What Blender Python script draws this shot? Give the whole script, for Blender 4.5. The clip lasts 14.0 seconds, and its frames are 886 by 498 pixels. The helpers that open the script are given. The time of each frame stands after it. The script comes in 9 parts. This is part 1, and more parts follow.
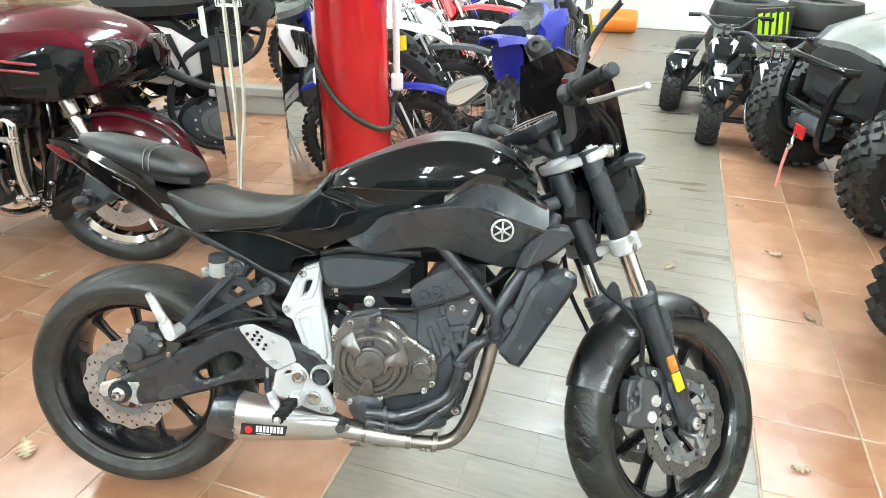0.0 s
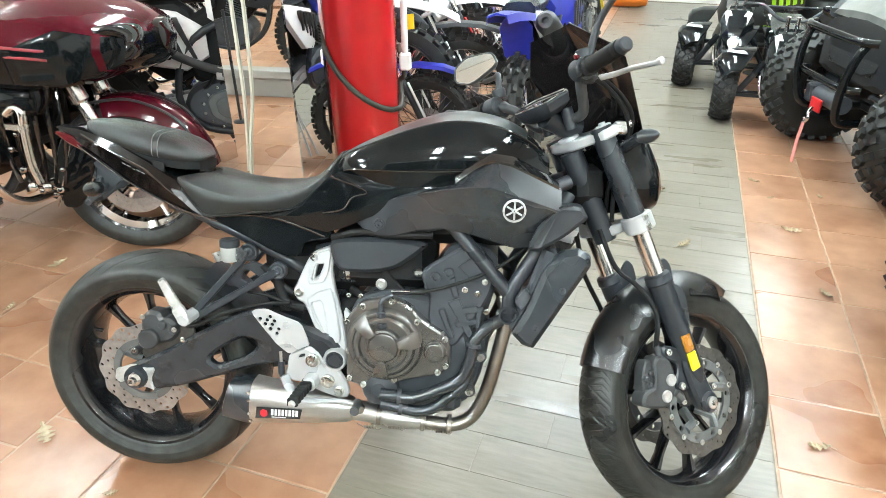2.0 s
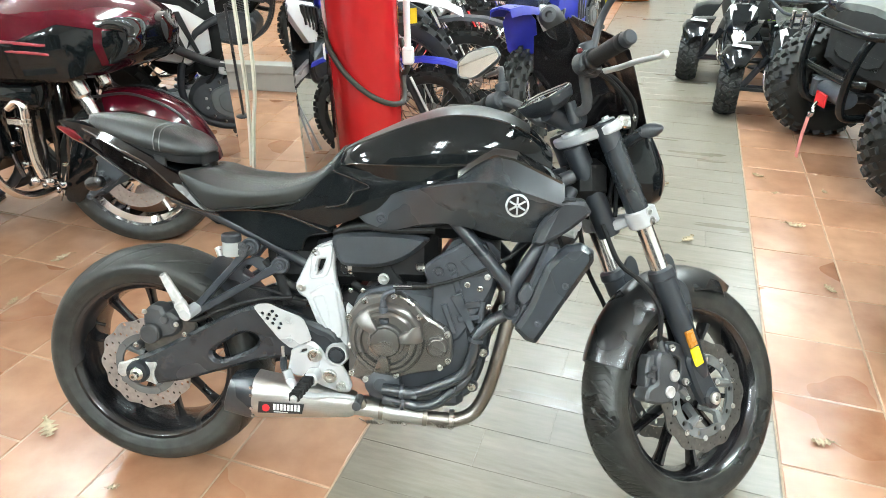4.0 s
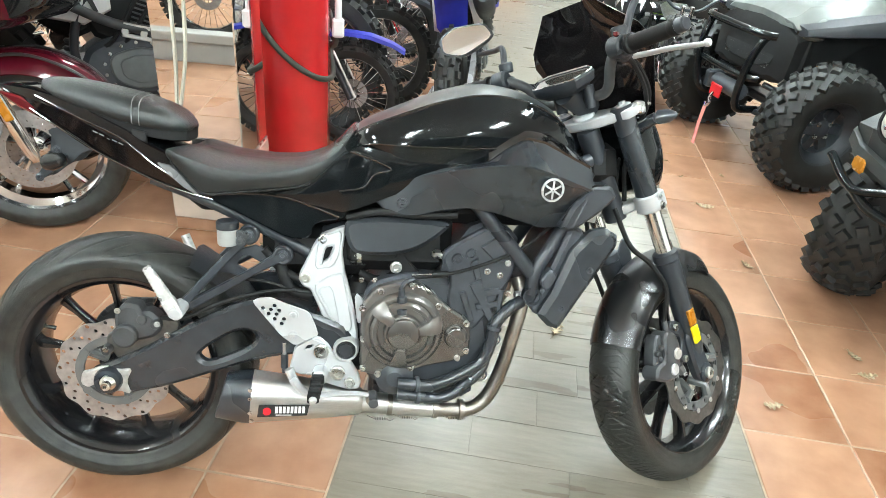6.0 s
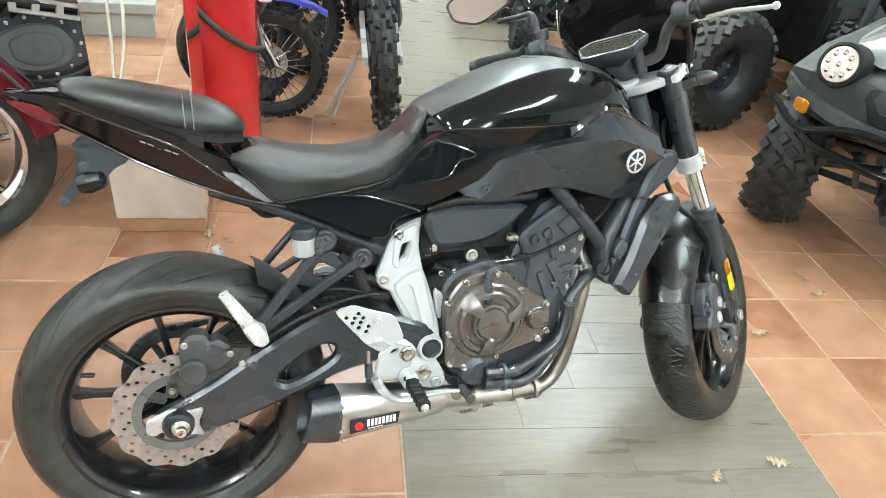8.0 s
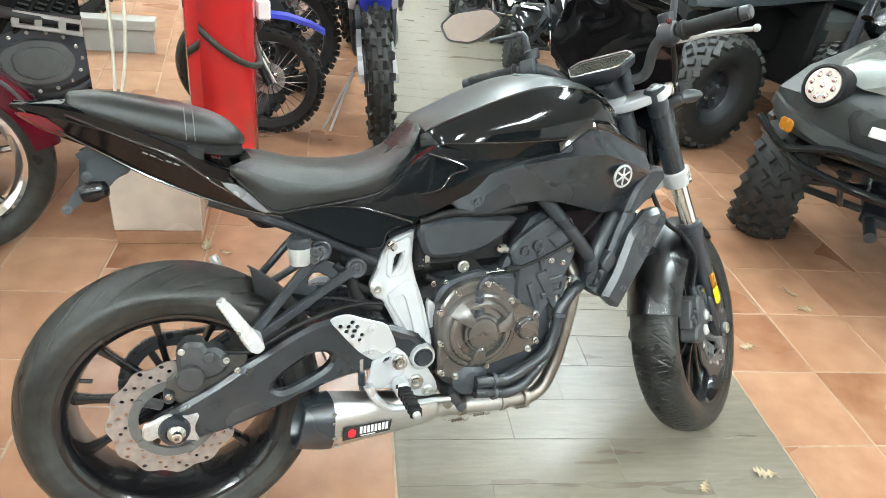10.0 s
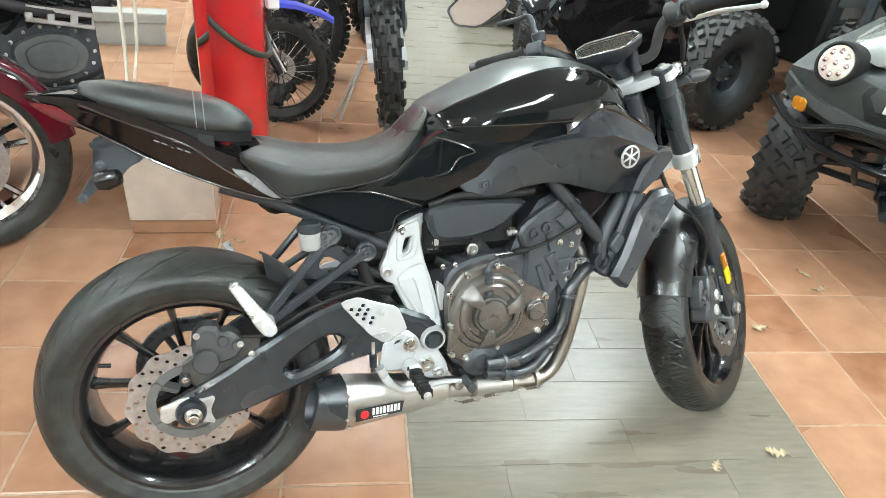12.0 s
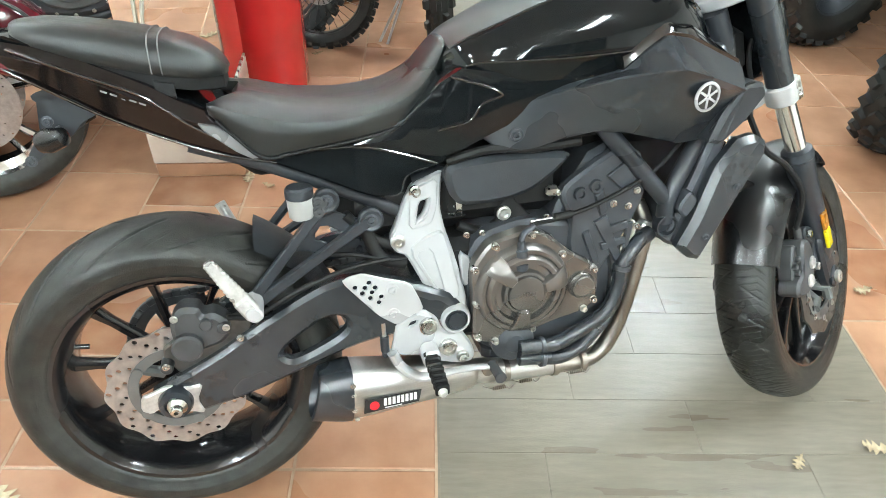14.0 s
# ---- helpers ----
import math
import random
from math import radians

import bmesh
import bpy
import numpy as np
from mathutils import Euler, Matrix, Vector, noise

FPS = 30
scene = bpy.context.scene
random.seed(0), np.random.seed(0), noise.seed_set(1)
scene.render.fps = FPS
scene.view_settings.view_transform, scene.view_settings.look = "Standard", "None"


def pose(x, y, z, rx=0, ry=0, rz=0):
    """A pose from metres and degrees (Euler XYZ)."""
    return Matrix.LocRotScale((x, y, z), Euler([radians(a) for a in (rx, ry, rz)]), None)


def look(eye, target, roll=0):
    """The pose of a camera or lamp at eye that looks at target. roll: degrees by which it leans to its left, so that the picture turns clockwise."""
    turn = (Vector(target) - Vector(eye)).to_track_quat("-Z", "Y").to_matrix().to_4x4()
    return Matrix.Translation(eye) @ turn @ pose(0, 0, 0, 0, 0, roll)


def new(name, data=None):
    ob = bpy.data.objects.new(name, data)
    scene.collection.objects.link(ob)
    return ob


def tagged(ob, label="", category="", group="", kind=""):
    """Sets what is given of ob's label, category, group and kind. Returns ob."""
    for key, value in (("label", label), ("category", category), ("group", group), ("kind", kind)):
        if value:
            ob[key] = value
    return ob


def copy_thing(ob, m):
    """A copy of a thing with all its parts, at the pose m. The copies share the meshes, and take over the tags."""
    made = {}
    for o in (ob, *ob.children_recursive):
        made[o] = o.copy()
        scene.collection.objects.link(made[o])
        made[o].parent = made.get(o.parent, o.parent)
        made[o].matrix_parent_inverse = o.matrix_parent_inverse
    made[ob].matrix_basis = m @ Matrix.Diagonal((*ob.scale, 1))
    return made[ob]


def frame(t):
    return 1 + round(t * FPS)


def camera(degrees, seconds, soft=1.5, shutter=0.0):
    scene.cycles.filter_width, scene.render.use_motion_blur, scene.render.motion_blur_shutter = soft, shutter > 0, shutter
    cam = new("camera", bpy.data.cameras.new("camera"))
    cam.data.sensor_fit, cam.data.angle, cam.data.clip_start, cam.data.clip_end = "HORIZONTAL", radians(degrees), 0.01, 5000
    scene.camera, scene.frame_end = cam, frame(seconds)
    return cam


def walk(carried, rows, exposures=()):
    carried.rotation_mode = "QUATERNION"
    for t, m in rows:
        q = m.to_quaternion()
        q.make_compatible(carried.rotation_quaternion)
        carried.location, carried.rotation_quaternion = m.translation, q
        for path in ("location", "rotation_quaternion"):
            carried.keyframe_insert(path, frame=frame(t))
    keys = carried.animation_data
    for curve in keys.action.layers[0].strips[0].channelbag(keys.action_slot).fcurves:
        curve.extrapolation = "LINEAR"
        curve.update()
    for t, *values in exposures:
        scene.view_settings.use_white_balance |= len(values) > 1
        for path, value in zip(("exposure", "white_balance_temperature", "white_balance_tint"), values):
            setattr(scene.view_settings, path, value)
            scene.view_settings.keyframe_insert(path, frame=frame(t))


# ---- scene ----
cam = camera(68.2, 14.0, soft=0.8)
PATH = [
    (0, (0.07, 0.457, 1.435), (-0.023, 2.22, 0.496), 0.7),
    (0.5, (0.077, 0.476, 1.429), (-0.064, 2.213, 0.448), -0.4),
    (1, (0.063, 0.476, 1.431), (-0.066, 2.205, 0.435), -0.7),
    (1.5, (0.064, 0.475, 1.432), (-0.054, 2.205, 0.435), -0.7),
    (2, (0.068, 0.469, 1.432), (-0.057, 2.201, 0.44), -0.7),
    (2.5, (0.073, 0.469, 1.431), (-0.061, 2.2, 0.438), -0.9),
    (4.8, (0.058, 0.486, 1.421), (-0.07, 2.203, 0.403), -0.6),
    (5, (-0.028, 0.498, 1.41), (-0.051, 2.217, 0.388), 1.6),
    (5.5, (-0.206, 0.505, 1.411), (0.052, 2.221, 0.417), 4.9),
    (6, (-0.301, 0.548, 1.393), (0.005, 2.228, 0.352), 6.0),
    (6.5, (-0.364, 0.693, 1.352), (-0.193, 2.323, 0.206), -0.6),
    (7, (-0.527, 0.765, 1.353), (-0.179, 2.385, 0.234), 4.8),
    (7.5, (-0.701, 0.767, 1.371), (-0.063, 2.322, 0.287), 6.4),
    (8, (-0.756, 0.761, 1.369), (-0.023, 2.252, 0.255), 8.0),
    (8.2, (-0.747, 0.764, 1.392), (-0.01, 2.239, 0.261), 8.5),
    (10.3, (-0.768, 0.718, 1.378), (-0.013, 2.235, 0.314), 8.5),
    (10.5, (-0.768, 0.714, 1.378), (-0.017, 2.23, 0.311), 7.9),
    (11, (-0.759, 0.701, 1.381), (-0.048, 2.229, 0.303), 7.4),
    (11.5, (-0.764, 0.702, 1.378), (-0.062, 2.22, 0.282), 6.9),
    (12, (-0.762, 0.704, 1.377), (-0.052, 2.215, 0.275), 7.0),
    (12.5, (-0.728, 0.71, 1.354), (-0.081, 2.26, 0.267), 6.3),
    (13, (-0.605, 0.765, 1.331), (-0.048, 2.276, 0.146), 4.6),
    (13.5, (-0.529, 0.83, 1.31), (-0.064, 2.302, 0.038), 2.1),
    (14, (-0.577, 0.906, 1.311), (-0.115, 2.347, 0.003), 2.8),
]
walk(cam, [(t, look(eye, target, roll)) for t, eye, target, roll in PATH])

# ---- light ----
AISLE = -15.0                       # the aisle's heading, degrees
FLOOR = pose(0, 0, 0, 0, 0, AISLE)  # u across the aisle, v along it


def uv(u, v, z=0.0):
    return FLOOR @ Vector((u, v, z))


world = bpy.data.worlds.new("world")
scene.world = world
world.use_nodes = True
world.node_tree.nodes["Background"].inputs[0].default_value = (0.75, 0.85, 1.0, 1)
world.node_tree.nodes["Background"].inputs[1].default_value = 0.3
scene.view_settings.exposure = 0.15


# ---- materials ----
def mat(name, col, rough=0.5, metal=0.0, var=0.2, scale=25.0, bump=0.0, bscale=250.0, coat=0.0, col2=None, each=0.0, rvar=0.1,
        stretch=None, spec=0.5, coat_rough=0.05, island=False):
    """Two scales of colour variation, uneven gloss and fine relief."""
    m = bpy.data.materials.new(name)
    m.use_nodes = True
    nt = m.node_tree
    n, ln = nt.nodes, nt.links
    b = n["Principled BSDF"]
    b.inputs["Metallic"].default_value = metal
    b.inputs["Coat Weight"].default_value = coat
    b.inputs["Coat Roughness"].default_value = coat_rough
    b.inputs["Specular IOR Level"].default_value = spec
    tc = n.new("ShaderNodeTexCoord")
    src = tc.outputs["Object"]
    if stretch:
        mp = n.new("ShaderNodeMapping")
        mp.inputs["Scale"].default_value = stretch
        ln.new(src, mp.inputs[0])
        src = mp.outputs[0]
    if each:
        oi = n.new("ShaderNodeNewGeometry" if island else "ShaderNodeObjectInfo")
        pick = oi.outputs["Random Per Island" if island else "Random"]
        off = n.new("ShaderNodeVectorMath")
        off.operation = "MULTIPLY_ADD"
        ln.new(pick, off.inputs[0])
        off.inputs[1].default_value = (37.0, 53.0, 11.0)
        ln.new(src, off.inputs[2])
        src = off.outputs[0]
    fine = n.new("ShaderNodeTexNoise")
    fine.inputs["Scale"].default_value = scale
    fine.inputs["Detail"].default_value = 5
    ln.new(src, fine.inputs["Vector"])
    big = n.new("ShaderNodeTexNoise")
    big.inputs["Scale"].default_value = scale / 7
    big.inputs["Detail"].default_value = 3
    ln.new(src, big.inputs["Vector"])
    add = n.new("ShaderNodeMath")
    add.operation = "MULTIPLY_ADD"
    ln.new(fine.outputs["Fac"], add.inputs[0])
    add.inputs[1].default_value = 0.5
    half = n.new("ShaderNodeMath")
    half.operation = "MULTIPLY"
    ln.new(big.outputs["Fac"], half.inputs[0])
    half.inputs[1].default_value = 0.5
    ln.new(half.outputs[0], add.inputs[2])
    fac = add.outputs[0]
    if each:
        sh = n.new("ShaderNodeMath")
        sh.operation = "MULTIPLY_ADD"
        ln.new(pick, sh.inputs[0])
        sh.inputs[1].default_value = each
        sh.inputs[2].default_value = -each / 2
        sm = n.new("ShaderNodeMath")
        ln.new(fac, sm.inputs[0])
        ln.new(sh.outputs[0], sm.inputs[1])
        fac = sm.outputs[0]
    ramp = n.new("ShaderNodeValToRGB")
    ramp.color_ramp.elements[0].position = 0.32
    ramp.color_ramp.elements[1].position = 0.68
    lo = [c * (1 - var) for c in col]
    hi = list(col2) if col2 else [min(1.0, c * (1 + var)) for c in col]
    ramp.color_ramp.elements[0].color = (*lo, 1)
    ramp.color_ramp.elements[1].color = (*hi, 1)
    ln.new(fac, ramp.inputs[0])
    ln.new(ramp.outputs[0], b.inputs["Base Color"])
    rr = n.new("ShaderNodeMapRange")
    rr.inputs["From Min"].default_value, rr.inputs["From Max"].default_value = 0.3, 0.7
    rr.inputs["To Min"].default_value = max(0.0, rough - rvar)
    rr.inputs["To Max"].default_value = min(1.0, rough + rvar)
    ln.new(big.outputs["Fac"], rr.inputs["Value"])
    ln.new(rr.outputs[0], b.inputs["Roughness"])
    if bump:
        bn = n.new("ShaderNodeTexNoise")
        bn.inputs["Scale"].default_value = bscale
        bn.inputs["Detail"].default_value = 3
        ln.new(src, bn.inputs["Vector"])
        bp = n.new("ShaderNodeBump")
        bp.inputs["Strength"].default_value = bump
        bp.inputs["Distance"].default_value = 0.002
        ln.new(bn.outputs["Fac"], bp.inputs["Height"])
        ln.new(bp.outputs[0], b.inputs["Normal"])
    return m


def glow(name, col, strength):
    m = bpy.data.materials.new(name)
    m.use_nodes = True
    b = m.node_tree.nodes["Principled BSDF"]
    b.inputs["Base Color"].default_value = (0.8, 0.8, 0.8, 1)
    b.inputs["Emission Color"].default_value = (*col, 1)
    b.inputs["Emission Strength"].default_value = strength
    return m


def glass(name, col, rough=0.02):
    m = bpy.data.materials.new(name)
    m.use_nodes = True
    b = m.node_tree.nodes["Principled BSDF"]
    b.inputs["Base Color"].default_value = (*col, 1)
    b.inputs["Roughness"].default_value = rough
    b.inputs["Transmission Weight"].default_value = 1.0
    b.inputs["IOR"].default_value = 1.45
    return m


GLOSS = mat("gloss_black_paint", (0.0056, 0.0070, 0.0078), 0.07, var=0.3, rvar=0.02, spec=0.33)
EDGE = mat("gloss_black_edge", (0.006, 0.006, 0.0062), 0.14, var=0.3, rvar=0.04, spec=0.6, coat=1.0)
MAROON_FLAKE = mat("dark_cherry_paint", (0.0048, 0.0036, 0.0036), 0.08, var=0.3, rvar=0.02, spec=0.42)
GUARD = mat("black_moulded_guard", (0.008, 0.0085, 0.009), 0.27, var=0.25, bump=0.08, bscale=700, rvar=0.08, spec=0.5)
DECK = mat("satin_grey_tank_cover", (0.030, 0.036, 0.037), 0.34, var=0.15, bump=0.06, bscale=900, rvar=0.04, spec=0.6)
SATIN = mat("satin_black_plastic", (0.021, 0.0255, 0.0305), 0.28, var=0.25, bump=0.14, bscale=900, rvar=0.08, spec=0.75)
MATTE = mat("matte_black_plastic", (0.021, 0.025, 0.030), 0.46, var=0.25, bump=0.25, bscale=700)
FRAME = mat("black_powder_coat", (0.023, 0.027, 0.0325), 0.34, var=0.2, bump=0.1, bscale=600)
DEEP = mat("dirty_black_rubber", (0.007, 0.0073, 0.0075), 0.62, var=0.4, bump=0.3, bscale=300, spec=0.28)
SILVERGREY = mat("silver_grey_paint", (0.26, 0.265, 0.27), 0.25, 0.4, var=0.1)
VINYL = mat("black_seat_vinyl", (0.0095, 0.0115, 0.0112), 0.31, var=0.25, bump=0.3, bscale=1100, spec=0.55)
RUBBER = mat("tyre_rubber", (0.0105, 0.0113, 0.0108), 0.42, var=0.6, scale=34, bump=0.4, bscale=420, col2=(0.036, 0.037, 0.033), rvar=0.2, spec=0.4)
OLDRUBBER = mat("dull_atv_rubber", (0.0085, 0.0095, 0.009), 0.6, var=0.4, scale=18, bump=0.4, bscale=300, col2=(0.020, 0.021, 0.019))
ALU = mat("silver_painted_aluminium", (0.53, 0.54, 0.55), 0.32, 0.3, var=0.08, bump=0.08, bscale=500)
WORNALU = mat("worn_bare_aluminium", (0.58, 0.58, 0.565), 0.34, 0.6, var=0.25, scale=120, bump=0.5, bscale=350)
STEEL = mat("brushed_stainless", (0.62, 0.61, 0.59), 0.4, 1.0, var=0.12, scale=60, stretch=(1, 1, 12), bump=0.05, bscale=400)
PIPE = mat("heat_tinted_steel", (0.36, 0.33, 0.29), 0.42, 1.0, var=0.3, scale=30)
CHROME = mat("chrome", (0.75, 0.75, 0.75), 0.07, 1.0, var=0.05, rvar=0.03)
POLISH = mat("polished_steel", (0.86, 0.85, 0.83), 0.17, 1.0, var=0.06, rvar=0.05)
BOLT = mat("zinc_bolt", (0.62, 0.62, 0.6), 0.28, 1.0, var=0.2, scale=200)
COVER = mat("bronze_grey_engine_cover", (0.185, 0.176, 0.166), 0.30, 0.75, var=0.15, bump=0.08, bscale=500)
ENGINE = mat("dark_engine_casting", (0.056, 0.062, 0.071), 0.42, 0.25, var=0.3, bump=0.3, bscale=450)
RIM = mat("black_cast_rim", (0.008, 0.008, 0.009), 0.25, var=0.3, coat=0.4)
DISC = mat("brake_disc_steel", (0.42, 0.40, 0.385), 0.38, 0.8, var=0.25, scale=80)
FRONT_DISC = mat("dull_front_disc_steel", (0.125, 0.12, 0.112), 0.42, 0.8, var=0.3, scale=80)
CALIPER = mat("grey_caliper", (0.06, 0.062, 0.065), 0.5, 0.3, var=0.3, bump=0.2)
AMBER = mat("amber_reflector", (0.42, 0.16, 0.01), 0.25, var=0.2, scale=300, coat=0.6)
YELLOW = mat("yellow_reflector", (0.95, 0.72, 0.01), 0.25, var=0.15, scale=300, coat=0.6)
REDLENS = mat("red_lens", (0.09, 0.006, 0.008), 0.15, var=0.2, coat=0.8)
WHITE = mat("white_plastic", (0.78, 0.78, 0.77), 0.4, var=0.05)
CLEARISH = mat("milky_reservoir", (0.34, 0.35, 0.34), 0.35, var=0.1)
STRIPE = mat("dull_red_pinstripe", (0.25, 0.012, 0.02), 0.3, var=0.1)
BADGE_RED = mat("red_badge", (0.6, 0.02, 0.03), 0.3, var=0.1)
DARKLABEL = mat("black_label", (0.02, 0.02, 0.02), 0.3, var=0.1)
STITCH = mat("grey_stitching", (0.16, 0.16, 0.16), 0.7, var=0.1)
SMOKE = mat("smoked_screen", (0.009, 0.008, 0.0085), 0.06, var=0.2, coat=0.5)
LCD = mat("dash_glass", (0.062, 0.060, 0.050), 0.08, var=0.2, coat=1.0)
MIRROR = mat("mirror_glass", (0.9, 0.9, 0.88), 0.015, 1.0, var=0.01, rvar=0.004)
TILE = mat("terracotta_tile", (0.355, 0.158, 0.083), 0.30, var=0.30, scale=9, bump=0.16, bscale=60, col2=(0.44, 0.250, 0.152), each=0.06, rvar=0.04, spec=0.5)
TILE_FAR = mat("terracotta_tile_field", (0.355, 0.158, 0.083), 0.30, var=0.30, scale=9, bump=0.16, bscale=60, col2=(0.44, 0.250, 0.152), each=0.06, rvar=0.04, spec=0.5, island=True)
GROUT = mat("dusty_grout", (0.37, 0.265, 0.185), 0.85, var=0.3, scale=40, bump=0.4, bscale=300)
PLANK = mat("grey_wood_look_tile", (0.172, 0.148, 0.110), 0.31, var=0.2, scale=12, stretch=(1, 6, 1), bump=0.12, bscale=90, col2=(0.212, 0.188, 0.148), each=0.045, rvar=0.05, spec=0.5)
PLANK_FAR = mat("grey_wood_look_tile_field", (0.172, 0.148, 0.110), 0.31, var=0.2, scale=12, stretch=(1, 6, 1), bump=0.12, bscale=90, col2=(0.212, 0.188, 0.148), each=0.045, rvar=0.05, spec=0.5, island=True)
PLANK_GROUT = mat("grey_grout", (0.165, 0.143, 0.108), 0.7, var=0.3, scale=40)
DARK_PANE = mat("dark_window_glass", (0.012, 0.013, 0.014), 0.12, var=0.3, coat=0.3)
PLATFORM = mat("white_platform_paint", (0.33, 0.325, 0.31), 0.4, var=0.1, scale=6)
GLAZED = mat("cream_glazed_base", (0.46, 0.385, 0.325), 0.22, var=0.2, scale=9, coat=0.4)
WALL = mat("white_wall_paint", (0.72, 0.71, 0.68), 0.7, var=0.04, scale=3, bump=0.05)
CEILING = mat("ceiling_tile", (0.7, 0.7, 0.68), 0.85, var=0.05, scale=20, bump=0.2)
REDPAINT = mat("red_column_paint", (0.58, 0.014, 0.018), 0.22, var=0.16, scale=7, coat=0.6, bump=0.04, bscale=30)
MAROON = mat("maroon_paint", (0.062, 0.0022, 0.0075), 0.10, var=0.2, coat=0.1, rvar=0.03, spec=0.32)
BLUE = mat("blue_plastic", (0.02, 0.03, 0.35), 0.35, var=0.2)
REDPL = mat("red_plastic", (0.55, 0.015, 0.02), 0.35, var=0.15)
HOSE = mat("dark_hose", (0.035, 0.033, 0.025), 0.6, var=0.3)
LEAF = mat("dry_oak_leaf", (0.34, 0.25, 0.14), 0.7, var=0.4, scale=60, each=0.3, bump=0.4, col2=(0.5, 0.41, 0.27))
ORANGE = mat("orange_plastic", (0.75, 0.2, 0.02), 0.4, var=0.1)
NEON = mat("neon_green_paint", (0.45, 0.85, 0.02), 0.5, var=0.1)
YELLOWTAG = mat("yellow_tag", (0.9, 0.72, 0.02), 0.6, var=0.05)
CASTGREY = mat("grey_cast_cover", (0.16, 0.17, 0.17), 0.4, 0.4, var=0.2, bump=0.15, bscale=300)
GREYPL = mat("dark_green_grey_plastic", (0.020, 0.024, 0.023), 0.45, var=0.2, bump=0.2, bscale=700)
SHRINK = mat("scuffed_silver_hood", (0.17, 0.185, 0.176), 0.28, 0.3, var=0.4, scale=9, bump=0.5, bscale=25, coat=0.8)
LAMPGLASS = mat("led_lamp_lens", (0.7, 0.66, 0.58), 0.1, 0.3, var=0.15, scale=150, coat=1.0)
STRAP = mat("pink_strap", (0.55, 0.2, 0.18), 0.7, var=0.15)
CORD = mat("white_cord", (0.62, 0.58, 0.5), 0.6, var=0.1)
LAMP = glow("fluorescent_tube", (0.86, 1.0, 1.02), 255.0)


# ---- mesh kit ----
def finish(bm, sharp=38.0):
    bmesh.ops.recalc_face_normals(bm, faces=bm.faces)
    for f in bm.faces:
        f.smooth = True
    for e in bm.edges:
        if len(e.link_faces) == 2 and e.calc_face_angle(0.0) > radians(sharp):
            e.smooth = False


def part(name, bm, material, parent=None, label="", sharp=38.0):
    finish(bm, sharp)
    me = bpy.data.meshes.new(name)
    bm.to_mesh(me)
    bm.free()
    me.materials.append(material)
    ob = new(name, me)
    if parent is not None:
        ob.parent = parent
    if label:
        tagged(ob, label)
    return ob


def thing(name, m, label, category, group="", kind=""):
    ob = new(name)
    ob.empty_display_size = 0.1
    ob.matrix_world = m
    ob.matrix_basis = m
    return tagged(ob, label, category, group, kind)


def share(ob, name, m, parent):
    """Another object on the mesh of ob."""
    o = new(name, ob.data)
    o.parent = parent
    o.matrix_basis = m
    return o


def ring(bm, pts):
    return [bm.verts.new(p) for p in pts]


def loft(bm, rings, caps=True, closed=True):
    vs = [ring(bm, r) for r in rings]
    k = len(vs[0])
    for a, b in zip(vs, vs[1:]):
        for i in range(k if closed else k - 1):
            j = (i + 1) % k
            try:
                bm.faces.new((a[i], a[j], b[j], b[i]))
            except ValueError:
                pass
    if caps and closed:
        for c in (vs[0], vs[-1]):
            try:
                f = bm.faces.new(c)
                bmesh.ops.triangulate(bm, faces=[f])
            except ValueError:
                pass
    return bm


def basis(d):
    d = Vector(d).normalized()
    a = Vector((0, 0, 1)) if abs(d.z) < 0.9 else Vector((1, 0, 0))
    u = d.cross(a).normalized()
    return d, u, d.cross(u)


def lathe(bm, profile, origin, axis, n=32, a0=0.0, a1=360.0):
    """profile: (along the axis, radius)."""
    d, u, w = basis(axis)
    o = Vector(origin)
    full = abs(a1 - a0 - 360) < 0.01
    rings = []
    for h, r in profile:
        rings.append([o + d * h + (u * math.cos(radians(a0 + (a1 - a0) * i / n)) + w * math.sin(radians(a0 + (a1 - a0) * i / n))) * max(r, 0.0002)
                      for i in range(n if full else n + 1)])
    return loft(bm, rings, caps=profile[0] != profile[-1], closed=full)


def cyl(bm, p0, p1, r0, r1=None, n=14, bev=0.0):
    r1 = r0 if r1 is None else r1
    p0, p1 = Vector(p0), Vector(p1)
    h = (p1 - p0).length
    if bev:
        prof = [(0, r0 - bev), (bev, r0), (h - bev, r1), (h, r1 - bev)]
    else:
        prof = [(0, r0), (h, r1)]
    return lathe(bm, prof, p0, p1 - p0, n)


def spline(pts, k=6):
    p = [Vector(q) for q in pts]
    p = [p[0] * 2 - p[1]] + p + [p[-1] * 2 - p[-2]]
    out = []
    for i in range(1, len(p) - 2):
        for s in range(k):
            t = s / k
            out.append(0.5 * (2 * p[i] + (p[i + 1] - p[i - 1]) * t + (2 * p[i - 1] - 5 * p[i] + 4 * p[i + 1] - p[i + 2]) * t * t
                              + (3 * p[i] - p[i - 1] - 3 * p[i + 1] + p[i + 2]) * t ** 3))
    out.append(p[-2])
    return out


